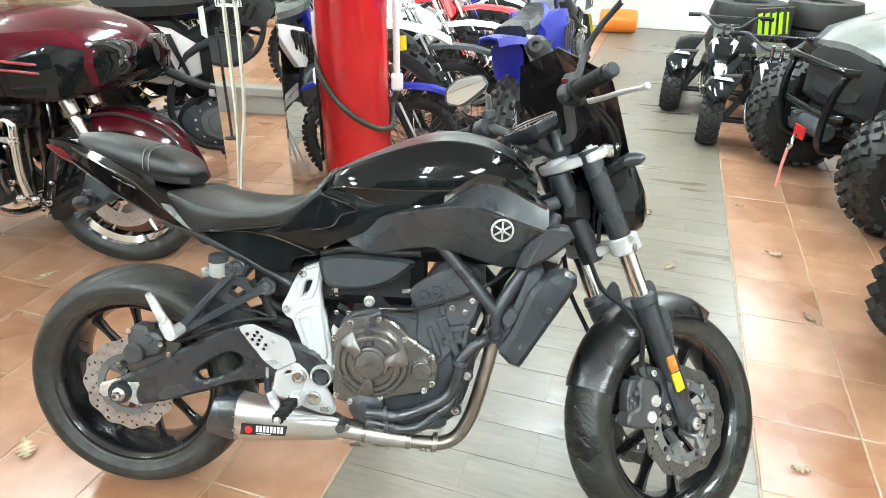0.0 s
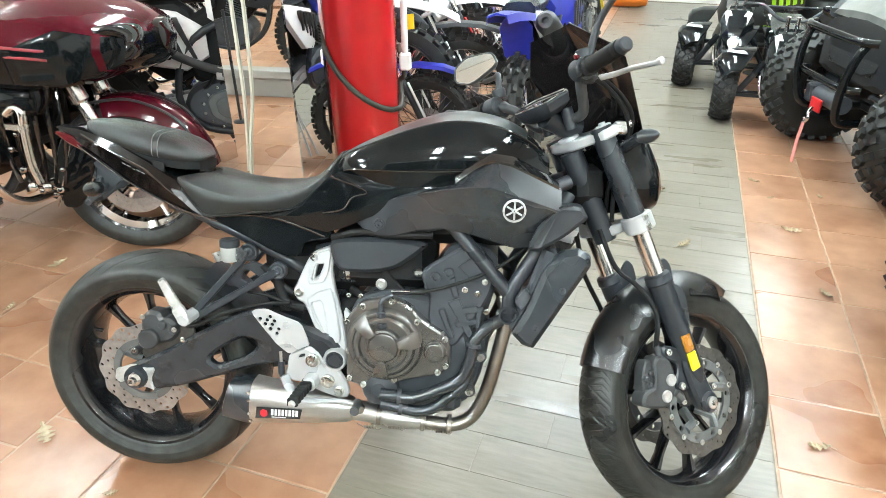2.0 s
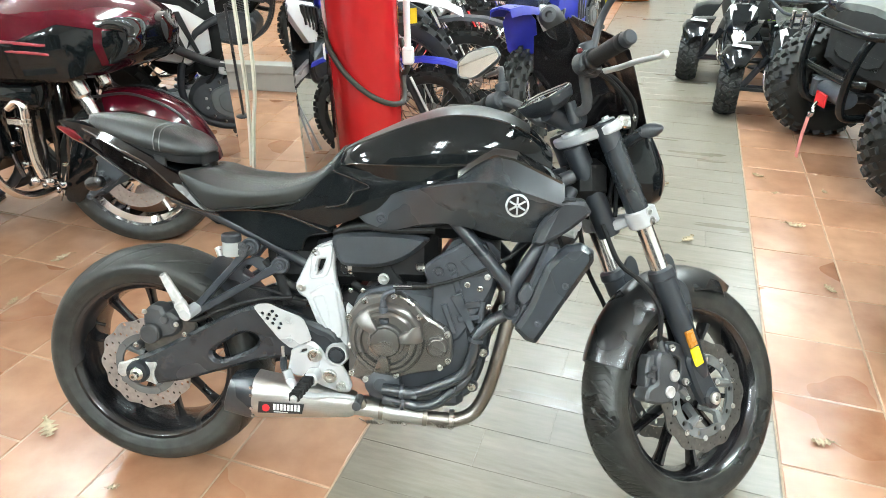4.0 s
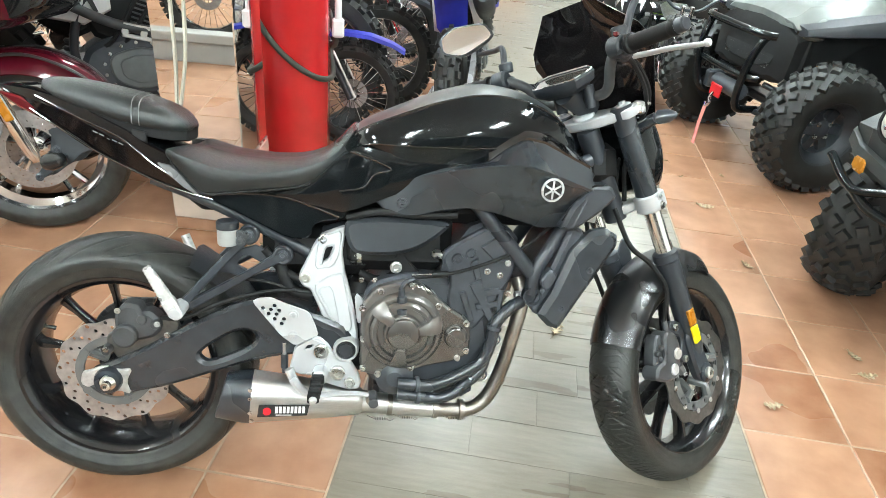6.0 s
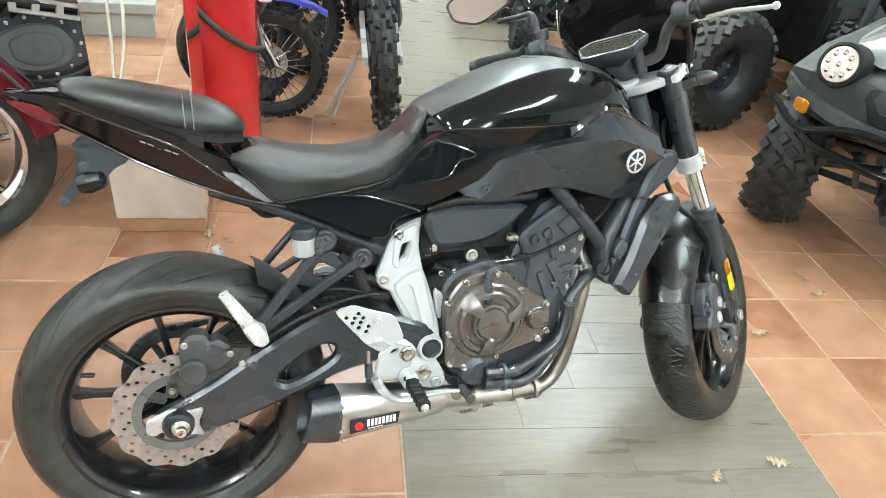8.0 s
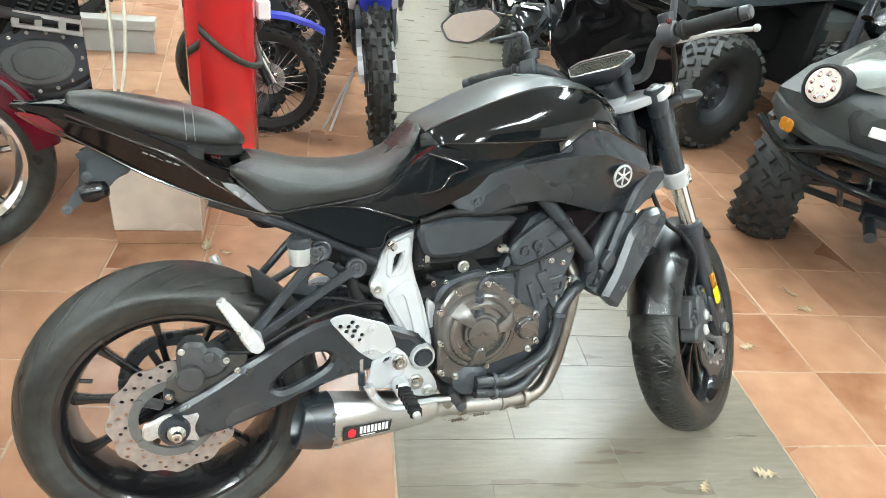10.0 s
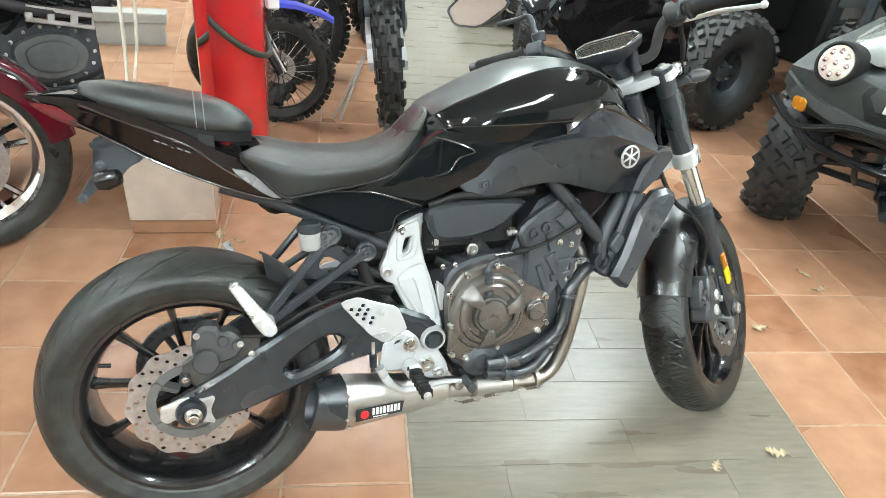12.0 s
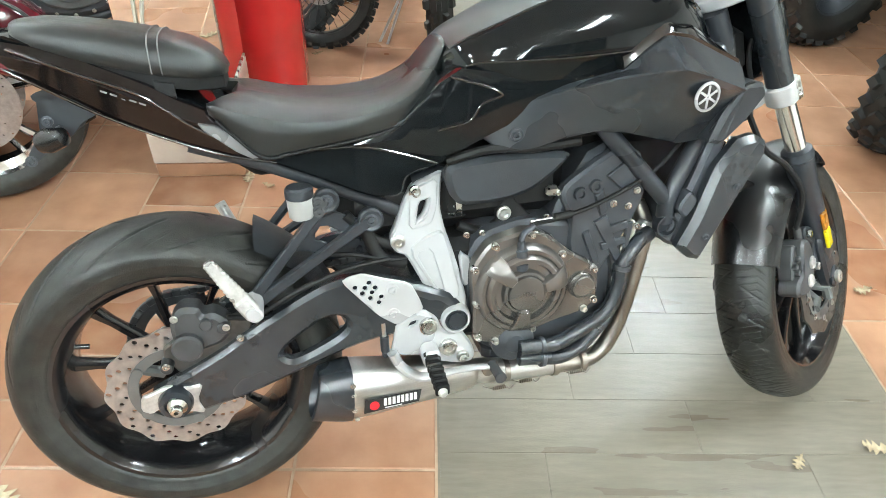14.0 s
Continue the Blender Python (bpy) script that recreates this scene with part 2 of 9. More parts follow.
def tube(bm, pts, r, n=10, k=6, smooth=True, flat=1.0):
    path = spline(pts, k) if smooth and len(pts) > 2 else [Vector(q) for q in pts]
    rings, u = [], None
    for i, p in enumerate(path):
        d = (path[min(i + 1, len(path) - 1)] - path[max(i - 1, 0)]).normalized()
        if u is None:
            u = basis(d)[1]
        u = (u - d * u.dot(d)).normalized()
        w = d.cross(u)
        rr = r if not isinstance(r, (list, tuple)) else r[0] + (r[1] - r[0]) * i / (len(path) - 1)
        rings.append([p + (u * math.cos(2 * math.pi * j / n) + w * math.sin(2 * math.pi * j / n) * flat) * rr for j in range(n)])
    return loft(bm, rings)


def box(bm, c, s, bev=0.003, m=None):
    """A box with chamfered edges: centre, full sizes, and a turn m about the centre."""
    x, y, z = (v / 2 for v in s)
    b = min(bev, 0.45 * min(s))
    r = []
    for zz, inset in ((-z, b), (-z + b, 0), (z - b, 0), (z, b)):
        xx, yy = x - inset, y - inset
        c4 = b if inset == 0 else b * 0.5
        r.append([Vector(p) for p in ((-xx + c4, -yy, zz), (xx - c4, -yy, zz), (xx, -yy + c4, zz), (xx, yy - c4, zz), (xx - c4, yy, zz), (-xx + c4, yy, zz), (-xx, yy - c4, zz), (-xx, -yy + c4, zz))])
    m = m or Matrix()
    return loft(bm, [[m @ p + Vector(c) for p in q] for q in r])


def chaikin(pts, times=2, w=0.25):
    p = [Vector(q) for q in pts]
    for _ in range(times):
        q = []
        for i in range(len(p)):
            a, b = p[i], p[(i + 1) % len(p)]
            q += [a.lerp(b, w), a.lerp(b, 1 - w)]
        p = q
    return p


def inset2(pts, d):
    """A closed 2D outline moved inwards by d."""
    p = [Vector(q[:2]) for q in pts]
    area = sum(p[i].x * p[(i + 1) % len(p)].y - p[(i + 1) % len(p)].x * p[i].y for i in range(len(p)))
    sg = 1 if area > 0 else -1
    out = []
    for i in range(len(p)):
        a, b, c = p[i - 1], p[i], p[(i + 1) % len(p)]
        e1, e2 = (b - a), (c - b)
        n1 = Vector((-e1.y, e1.x)).normalized() * sg if e1.length > 1e-9 else Vector((0, 0))
        n2 = Vector((-e2.y, e2.x)).normalized() * sg if e2.length > 1e-9 else n1
        nn = n1 + n2
        nn = nn.normalized() if nn.length > 1e-6 else n1
        out.append(b + nn * d / max(0.5, nn.dot(n1)))
    return out


def prism(bm, pts, y0, y1, bev=0.003, soft=2, w=0.2, at=None):
    """An outline in (x, z), from y0 to y1, with chamfered rims; at: maps (x, y, z) to a place."""
    o = chaikin([(a, b, 0) for a, b in pts], soft, w) if soft else [Vector((a, b, 0)) for a, b in pts]
    o = [Vector((q.x, q.y)) for q in o]
    i = inset2(o, bev)
    s = 1 if y1 > y0 else -1
    at = at or (lambda x, y, z: (x, y, z))
    rings = [[at(q.x, y0, q.y) for q in i], [at(q.x, y0 + s * bev, q.y) for q in o], [at(q.x, y1 - s * bev, q.y) for q in o], [at(q.x, y1, q.y) for q in i]]
    return loft(bm, rings)


def cut_plate(outline, holes, y0, y1, bev=0.003, at=None, soft=1, w=0.16):
    """A plate in (x, z) from y0 to y1 with chamfered rims and openings right through it."""
    bm = B()
    at = at or (lambda x, y, z: (x, y, z))
    s = 1 if y1 > y0 else -1
    rims = {0: [], 1: []}
    for k, pts in enumerate([outline] + list(holes)):
        o = chaikin([(a, b, 0) for a, b in pts], soft, w) if soft else [Vector((a, b, 0)) for a, b in pts]
        o = [Vector((q.x, q.y)) for q in o]
        i = inset2(o, bev if k == 0 else -bev * 0.6)
        rows_ = [ring(bm, [at(q.x, y, q.y) for q in p]) for p, y in ((i, y0), (o, y0 + s * bev), (o, y1 - s * bev), (i, y1))]
        n = len(o)
        for a, b in zip(rows_, rows_[1:]):
            for q in range(n):
                bm.faces.new((a[q], a[(q + 1) % n], b[(q + 1) % n], b[q]))
        for side, r in ((0, rows_[0]), (1, rows_[3])):
            rims[side] += [bm.edges.get((r[q], r[(q + 1) % n])) for q in range(n)]
    for side in (0, 1):
        bmesh.ops.triangle_fill(bm, edges=rims[side], use_beauty=True)
    return bm


def disc_hole(x, z, r, n=10):
    return [(x + r * math.cos(2 * math.pi * k / n), z + r * math.sin(2 * math.pi * k / n)) for k in range(n)]


def bolt(bm, c, axis, r=0.006, h=0.004):
    """A flanged socket bolt."""
    return lathe(bm, [(0, r * 1.5), (h * 0.25, r * 1.5), (h * 0.35, r), (h, r * 0.95), (h, r * 0.55), (h * 0.45, r * 0.5), (h * 0.45, 0.0)], c, axis, 10)


def move(bm, m):
    bmesh.ops.transform(bm, matrix=m, verts=bm.verts)
    return bm


def B():
    return bmesh.new()


def islands(bm):
    """A bmesh for each connected piece of bm."""
    bm.verts.ensure_lookup_table()
    mark = [-1] * len(bm.verts)
    bm.verts.index_update()
    k = 0
    for v in bm.verts:
        if mark[v.index] < 0:
            stack = [v]
            mark[v.index] = k
            while stack:
                for e in stack.pop().link_edges:
                    for o in e.verts:
                        if mark[o.index] < 0:
                            mark[o.index] = k
                            stack.append(o)
            k += 1
    out = []
    for i in range(k):
        b = bm.copy()
        b.verts.ensure_lookup_table()
        bmesh.ops.delete(b, geom=[v for v in b.verts if mark[v.index] != i], context="VERTS")
        out.append(b)
    bm.free()
    return out


# ---- the room ----
def slab(bm, u0, u1, v0, v1, z0, z1):
    c = [bm.verts.new(p) for p in ((u0, v0, z0), (u1, v0, z0), (u1, v1, z0), (u0, v1, z0), (u0, v0, z1), (u1, v0, z1), (u1, v1, z1), (u0, v1, z1))]
    for f in ((3, 2, 1, 0), (4, 5, 6, 7), (0, 1, 5, 4), (1, 2, 6, 5), (2, 3, 7, 6), (3, 0, 4, 7)):
        bm.faces.new([c[i] for i in f])
    return bm


U0, U1, V0, V1, TOP = -6.0, 5.5, -6.0, 9.75, 3.3
AISLE_L, AISLE_R = -0.742, 0.392

floor = part("floor", slab(B(), U0, U1, V0, V1, -0.12, -0.0022), GROUT)
floor.matrix_basis = FLOOR
tagged(floor, "terracotta tiled showroom floor with a grey plank aisle", "floor", kind="structure")
aisle_bed = part("floor_aisle", slab(B(), AISLE_L, AISLE_R, V0, V1, -0.0021, -0.0013), PLANK_GROUT)
aisle_bed.matrix_basis = FLOOR
tagged(aisle_bed, "grey grout bed under the grey plank aisle", "floor", kind="structure")

for name, box4 in (("wall_north", (U0, U1, V1, V1 + 0.15)), ("wall_south", (U0, U1, V0 - 0.15, V0)),
                   ("wall_west", (U0 - 0.15, U0, V0 - 0.15, V1 + 0.15)), ("wall_east", (U1, U1 + 0.15, V0 - 0.15, V1 + 0.15))):
    w = part(name, slab(B(), *box4, -0.12, TOP), WALL)
    w.matrix_basis = FLOOR
    tagged(w, "plain white painted showroom wall", "wall", kind="structure")
# Unseen dark windows, added on the south wall to darken reflections in black paint
for k in range(6):
    u = U0 + 0.25 + 1.9 * k
    w = thing("window_%d" % (k + 1), FLOOR @ pose(u + 0.85, V0 + 0.02, 0), "tall dark shop window with a black frame", "window", kind="structure")
    bm = B()
    for x, z, sx, sz in ((-0.88, 1.55, 0.06, 2.9), (0.88, 1.55, 0.06, 2.9), (0, 0.13, 1.7, 0.06), (0, 2.97, 1.7, 0.06), (0, 2.1, 1.7, 0.05)):
        box(bm, (x, 0.02, z), (sx, 0.06, sz), 0.004)
    part("window_frame", bm, FRAME, w)
    bm = B()
    box(bm, (0, 0.005, 1.55), (1.7, 0.012, 2.8), 0.002)
    part("pane", bm, DARK_PANE, w)
base = part("baseboard", slab(B(), U0, U1, V1 - 0.02, V1, 0.0, 0.14), WALL)
base.matrix_basis = FLOOR
tagged(base, "white painted baseboard along the end wall", "baseboard", kind="structure")
ceil = part("ceiling", slab(B(), U0 - 0.15, U1 + 0.15, V0 - 0.15, V1 + 0.15, TOP, TOP + 0.1), CEILING)
ceil.matrix_basis = FLOOR
tagged(ceil, "pale ceiling with long fluorescent fixtures", "ceiling", kind="structure")


def ceiling_light(u, v, w=0.3, l=1.25, turn=0):
    t = thing("ceiling_light", FLOOR @ pose(u, v, TOP, 0, 0, turn), "white fluorescent fixture fixed under the ceiling", "ceiling light", "ceiling fixtures")
    bm = B()
    box(bm, (0, 0, -0.03), (w + 0.04, l + 0.04, 0.058), 0.006)
    part("housing", bm, WHITE, t)
    bm = B()
    box(bm, (0, 0, -0.0625), (w * 0.3, l * 0.98, 0.012), 0.004)
    part("reflector", bm, WHITE, t)
    for x in (-0.085, 0.085):
        bm = B()
        lathe(bm, [(-l / 2 + 0.02, 0.0), (-l / 2 + 0.02, 0.019), (l / 2 - 0.02, 0.019), (l / 2 - 0.02, 0.0)], (x, 0, -0.083), (0, 1, 0), 14)
        part("tube", bm, LAMP, t, "lit fluorescent tube")
    return t


# Unseen fixtures; spots are chosen for brightness and highlights, some added only for that
first = ceiling_light(-3.3, -2.6)
for u, vs in ((-3.3, (6.4,)), (-4.3, (3.3,)), (-3.0, (-0.5,)), (-1.9, (4.9,)), (-0.6, (-4.2, -1.6, 5.6)), (1.4, (-3.6, -0.9, 1.9, 4.9, 7.9))):
    for v in vs:
        copy_thing(first, FLOOR @ pose(u, v, TOP))


# ---- the red column and the mirror-clad pier ----
POLE = uv(-1.44, 3.32)
pole = thing("column", Matrix.Translation(POLE), "glossy red painted round steel column in the showroom", "column", kind="structure")
bm = B()
lathe(bm, [(0, 0.166), (0.004, 0.168), (TOP - 0.01, 0.168), (TOP, 0.166)], (0, 0, 0), (0, 0, 1), 48)
part("shaft", bm, REDPAINT, pole)

t = thing("conduit", Matrix.Translation(POLE), "white plastic conduit fixed beside the red column", "conduit")
bm = B()
tube(bm, [(0.205, 0.02, 2.6), (0.205, 0.02, 0.70)], 0.016, 10, smooth=False)
part("pipe", bm, WHITE, t)
bm = B()
box(bm, (0.205, 0.02, 0.665), (0.055, 0.05, 0.08), 0.008)
part("socket", bm, WHITE, t)
# low white rail and a thin post: seen in the mirrors
plat = thing("display_rail", FLOOR @ pose(-3.4, 0.37, 0), "low white double rail along the display row", "rail", kind="structure")
bm = B()
box(bm, (0, 0, 0.07), (3.3, 0.08, 0.14), 0.004)
box(bm, (0, 0, 0.17), (3.34, 0.12, 0.06), 0.004)
part("deck", bm, PLATFORM, plat)
st = thing("floor_stand", FLOOR @ pose(-2.52, 0.98, 0), "thin black post standing on a small foot", "stand")
bm = B()
tube(bm, [(0, 0, 0.012), (0, 0, 0.72)], 0.010, 10, smooth=False)
part("post", bm, FRAME, st)
bm = B()
lathe(bm, [(0, 0.0), (0, 0.05), (0.006, 0.05), (0.014, 0.02), (0.014, 0)], (0, 0, 0), (0, 0, 1), 20)
part("foot", bm, FRAME, st)

pier = thing("mirror_pier", FLOOR @ pose(-1.548, 2.752, 0, 0, 0, 4), "square pier clad with tall mirrors above a cream base", "pier", kind="structure")
bm = B()
box(bm, (0, 0, TOP / 2), (0.27, 0.29, TOP), 0.002)
part("core", bm, WALL, pier)
bm = B()
box(bm, (0, 0, 0.177), (0.296, 0.31, 0.246), 0.004)
part("base", bm, GLAZED, pier, "cream glazed base block")
bm = B()
box(bm, (0, 0, 0.026), (0.29, 0.304, 0.052), 0.003)
part("skirting_tile", bm, TILE, pier, "red tile skirting")
bm = B()
box(bm, (0, -0.149, 1.69), (0.288, 0.006, 2.75), 0.002)
part("mirror", bm, MIRROR, pier, "tall front mirror")
bm = B()
box(bm, (0.141, 0.0, 1.69), (0.006, 0.288, 2.75), 0.002)
part("mirror", bm, MIRROR, pier, "tall side mirror")
bm = B()
box(bm, (0, -0.15, 0.309), (0.292, 0.012, 0.008), 0.002)
box(bm, (0.142, 0.0, 0.309), (0.012, 0.292, 0.008), 0.002)
part("channel", bm, BOLT, pier)


# ---- the black naked motorcycle ----
AXLE = Vector((-0.80, 1.815, 0.303))
BIKE = Matrix.Translation(AXLE) @ pose(0, 0, 0, 0, 0, -1.8) @ pose(0, 0, 0, -16.5, 0, 0) @ Matrix.Translation((0, 0, -0.315))
RAKE, STEER_AT, LOCK = 24.8, Vector((1.49, 0, 0)), 34.0
STEER_AXIS = Vector((-math.sin(radians(RAKE)), 0, math.cos(radians(RAKE))))
STEER = Matrix.Translation(Vector((-0.004, 0.025, 0))) @ Matrix.Translation(STEER_AT) @ Matrix.Rotation(radians(LOCK), 4, STEER_AXIS) @ Matrix.Translation(-STEER_AT)
FRONT = Vector((1.40, 0, 0.30))
bike = thing("motorcycle", BIKE, "gloss black naked street motorcycle leaning on its side stand", "motorcycle")


def on_axis(s, fwd=0.0, y=0.0):
    """A place on the steering axis, s metres up it from the ground, fwd metres square before it."""
    return STEER_AT + STEER_AXIS * s + Vector((math.cos(radians(RAKE)), 0, math.sin(radians(RAKE)))) * fwd + Vector((0, y, 0))


def tyre(name, centre, big, sect_w, sect_h, rim_r, groove, parent, material, m=None, nu=900, nv=110):
    """A tyre with its grooves cut into the crown. groove(a, s): depth at angle a and place s across, -1 to 1."""
    verts, faces = [], []
    for i in range(nu):
        a = 2 * math.pi * i / nu
        ca, sa = math.cos(a), math.sin(a)
        for j in range(nv):
            s = -1 + 2 * j / (nv - 1)
            th = s * radians(118)
            y = math.sin(th) * sect_w / 2
            r = big - sect_h + sect_h * 0.5 + (sect_h * 0.5) * (math.cos(th)) * 1.0
            if abs(th) > radians(90):
                q = (abs(th) - radians(90)) / radians(28)
                y = math.copysign(sect_w / 2 * (1 - 0.16 * q * q + 0.014 * math.exp(-((q - 0.28) / 0.07) ** 2) + 0.020 * math.exp(-((q - 0.80) / 0.08) ** 2)), s)
                r = big - sect_h * 0.5 - q * (big - sect_h * 0.5 - rim_r)
            d = groove(a, s)
            rr = r - d * max(0.0, math.cos(th * 0.7))
            verts.append((centre[0] + ca * rr, centre[1] + y, centre[2] + sa * rr))
    for i in range(nu):
        for j in range(nv - 1):
            k = (i + 1) % nu
            faces.append((i * nv + j, k * nv + j, k * nv + j + 1, i * nv + j + 1))
        k = (i + 1) % nu
        faces.append((i * nv + nv - 1, k * nv + nv - 1, k * nv, i * nv))
    me = bpy.data.meshes.new(name)
    me.from_pydata(verts, [], faces)
    me.shade_smooth()
    if m is not None:
        me.transform(m)
    me.update()
    me.materials.append(material)
    ob = new(name, me)
    ob.parent = parent
    return ob


def cutting(ph, w, depth):
    """A rounded groove w wide in the phase ph."""
    return depth * max(0.0, 1 - ((ph - w / 2) / (w / 2)) ** 2)


def slick_groove(a, s):
    """Long cuts of a sport tyre that sweep back from the crown, with a short one between."""
    n = 13
    for sg in (-1, 1):
        q = s * sg
        if 0.04 < q < 0.60:
            turn = a * n / (2 * math.pi) + (0.5 if sg > 0 else 0.0)
            ph = (turn - 1.9 * q ** 1.15) % 1.0
            if ph < 0.05:
                return cutting(ph, 0.05, 0.010) * min(1.0, (q - 0.04) / 0.05, (0.60 - q) / 0.06)
            ph = (turn + 0.45 - 1.5 * q) % 1.0
            if 0.28 < q < 0.50 and ph < 0.045:
                return cutting(ph, 0.045, 0.008) * min(1.0, (q - 0.28) / 0.05, (0.50 - q) / 0.05)
    return 0.0


def sipe_groove(a, s):
    """Steep long cuts with close fine ones across the tread."""
    q = abs(s)
    turn = a / (2 * math.pi)
    if 0.05 < q < 0.44:
        ph = (turn * 30 - 1.5 * q + (0.5 if s > 0 else 0)) % 1.0
        if ph < 0.075:
            return cutting(ph, 0.07, 0.0045) * min(1.0, (q - 0.05) / 0.04, (0.44 - q) / 0.04)
    if 0.05 < q < 0.66:
        ph2 = (turn * 120 + (1.2 if q < 0.36 else -6.0) * (q - 0.36)) % 1.0
        if ph2 < 0.22:
            return cutting(ph2, 0.2, 0.0018) * min(1.0, (0.66 - q) / 0.08)
    return 0.0


def holed_ring(bm, c, r0, r1, y0, y1, n, rows, hole=0.55, wave=0.0, waves=0, skip=None):
    """A flat ring in the xz plane with round holes drilled right through and a wavy rim."""
    def at(rad, ang, y):
        return (c[0] + rad * math.cos(ang), c[1] + y, c[2] + rad * math.sin(ang))
    def rad(t, ang):
        w = wave * math.cos(waves * ang) if waves else 0.0
        return r0 + (r1 + w - r0) * t + (0.0 if t > 0.5 else 0.0)
    for i in range(n):
        for j in range(rows):
            a0, a1 = 2 * math.pi * i / n, 2 * math.pi * (i + 1) / n
            t0, t1 = j / rows, (j + 1) / rows
            drilled = (i + 2 * j) % 3 == 0
            for y in (y0, y1):
                q = []
                for aa, tt in ((0, 0), (0.5, 0), (1, 0), (1, 0.5), (1, 1), (0.5, 1), (0, 1), (0, 0.5)):
                    an = a0 + (a1 - a0) * aa
                    q.append(bm.verts.new(at(rad(t0 + (t1 - t0) * tt, an), an, y)))
                if drilled:
                    am, rm = (a0 + a1) / 2, (rad(t0, (a0 + a1) / 2) + rad(t1, (a0 + a1) / 2)) / 2
                    hr = hole * min((rad(t1, am) - rad(t0, am)) / 2, rm * (a1 - a0) / 2)
                    h = []
                    for k in range(8):
                        th = math.pi * (1.25 + 0.25 * k)
                        h.append(bm.verts.new(at(rm + hr * math.sin(th), am + hr * math.cos(th) / rm, y)))
                    for k in range(8):
                        bm.faces.new((q[k], q[(k + 1) % 8], h[(k + 1) % 8], h[k]))
                else:
                    bm.faces.new(q)
            for t in ((0,) if j == 0 else ()) + ((1,) if j == rows - 1 else ()):
                vs = [bm.verts.new(at(rad(t, an), an, y)) for an in (a0, (a0 + a1) / 2, a1) for y in (y0, y1)]
                bm.faces.new((vs[0], vs[2], vs[3], vs[1]))
                bm.faces.new((vs[2], vs[4], vs[5], vs[3]))
    bmesh.ops.remove_doubles(bm, verts=bm.verts, dist=0.0001)
    return bm


def wheel_rim(c, rim_r, width, spokes):
    bm = B()
    sp = []
    w = width / 2
    y = Vector((0, 1, 0))
    lathe(bm, [(-w - 0.004, rim_r - 0.002), (-w - 0.005, rim_r + 0.005), (-w + 0.001, rim_r + 0.006), (-w + 0.006, rim_r - 0.006), (-w * 0.6, rim_r - 0.008), (-w * 0.4, rim_r - 0.014), (w * 0.4, rim_r - 0.014),
               (w * 0.6, rim_r - 0.008), (w - 0.006, rim_r - 0.006), (w - 0.001, rim_r + 0.006), (w + 0.005, rim_r + 0.005), (w + 0.004, rim_r - 0.002), (w - 0.006, rim_r - 0.013),
               (w * 0.7, rim_r - 0.017), (w * 0.3, rim_r - 0.024), (-w * 0.3, rim_r - 0.024), (-w * 0.7, rim_r - 0.017), (-w + 0.006, rim_r - 0.013), (-w - 0.004, rim_r - 0.002)], Vector(c), y, 96)
    lathe(bm, [(-w * 0.75, 0.012), (-w * 0.75, 0.034), (-w * 0.5, 0.038), (w * 0.5, 0.038), (w * 0.75, 0.034), (w * 0.75, 0.012)], Vector(c), y, 28)
    for k in range(spokes):
        a = 2 * math.pi * k / spokes + 0.15
        for da in (-0.1575, 0.1575):
            d0 = Vector((math.cos(a + da * 1.9), 0, math.sin(a + da * 1.9)))
            d1 = Vector((math.cos(a + da * 2.0), 0, math.sin(a + da * 2.0)))
            s0, s1 = Vector(c) + d0 * 0.03, Vector(c) + d1 * (rim_r - 0.016)
            d = (s1 - s0).normalized()
            q = d.cross(y)
            rings = []
            for t, hw, hy in ((0, 0.010, 0.022), (0.3, 0.0065, 0.016), (0.75, 0.006, 0.014), (1, 0.010, 0.018)):
                p = s0.lerp(s1, t)
                rings.append([p + q * hw * sx + y * hy * sy for sx, sy in ((-1, -0.6), (-0.6, -1), (0.6, -1), (1, -0.6), (1, 0.6), (0.6, 1), (-0.6, 1), (-1, 0.6))])
            sp.append(loft(B(), rings))
    return bm, sp


EACH = {"disc_bolts": "disc_bolt", "caliper_bolts": "caliper_bolt", "clamp_bolts": "clamp_bolt", "tank_screws": "tank_screw", "badge_bars": "badge_bar", "stitching": "stitch_line",
        "indicators": "indicator", "hanger_bolts": "hanger_bolt", "bracket_bolts": "bracket_bolt", "plate_bolts": "plate_bolt", "guard_bolts": "guard_bolt", "guard_holes": "guard_hole", "hoses": "hose",
        "cover_lugs": "cover_lug", "cast_marks": "cast_mark", "cover_bolts": "cover_bolt", "head_bolts": "head_bolt", "intake_parts": "intake_part", "intake_clamps": "intake_clamp", "hose_clamps": "hose_clamp",
        "exhaust_clamps": "exhaust_clamp", "label_strokes": "label_stroke", "rivets": "rivet", "fins": "fin", "mount_bolts": "mount_bolt", "seat_piping": "seat_piping", "wing_bolts": "wing_bolt", "control_cables": "control_cable", "head_ribs": "head_rib",
        "decal": "decal_stroke", "coolant_hose": "coolant_hose", "brace": "mudguard_brace", "frame_tube": "frame_tube", "exhaust_header": "exhaust_header", "handlebar_riser": "handlebar_riser"}


def put(name, bm, material, parent=None, label="", m=None, sharp=38.0):
    """A part of the motorcycle; what the list above names is split piece by piece."""
    if m is not None:
        move(bm, m)
    if name in EACH:
        made = [part(EACH[name], b, material, parent or bike, label, sharp) for b in islands(bm)]
        return made[0]
    return part(name, bm, material, parent or bike, label, sharp)


def wheel(name, c, rim_r, width, label, m=None):
    bm, sp = wheel_rim(c, rim_r, width, 5)
    w = put(name, bm, RIM, label=label, m=m)
    for b in sp:
        put("spoke", b, RIM, w, m=m)
    return w


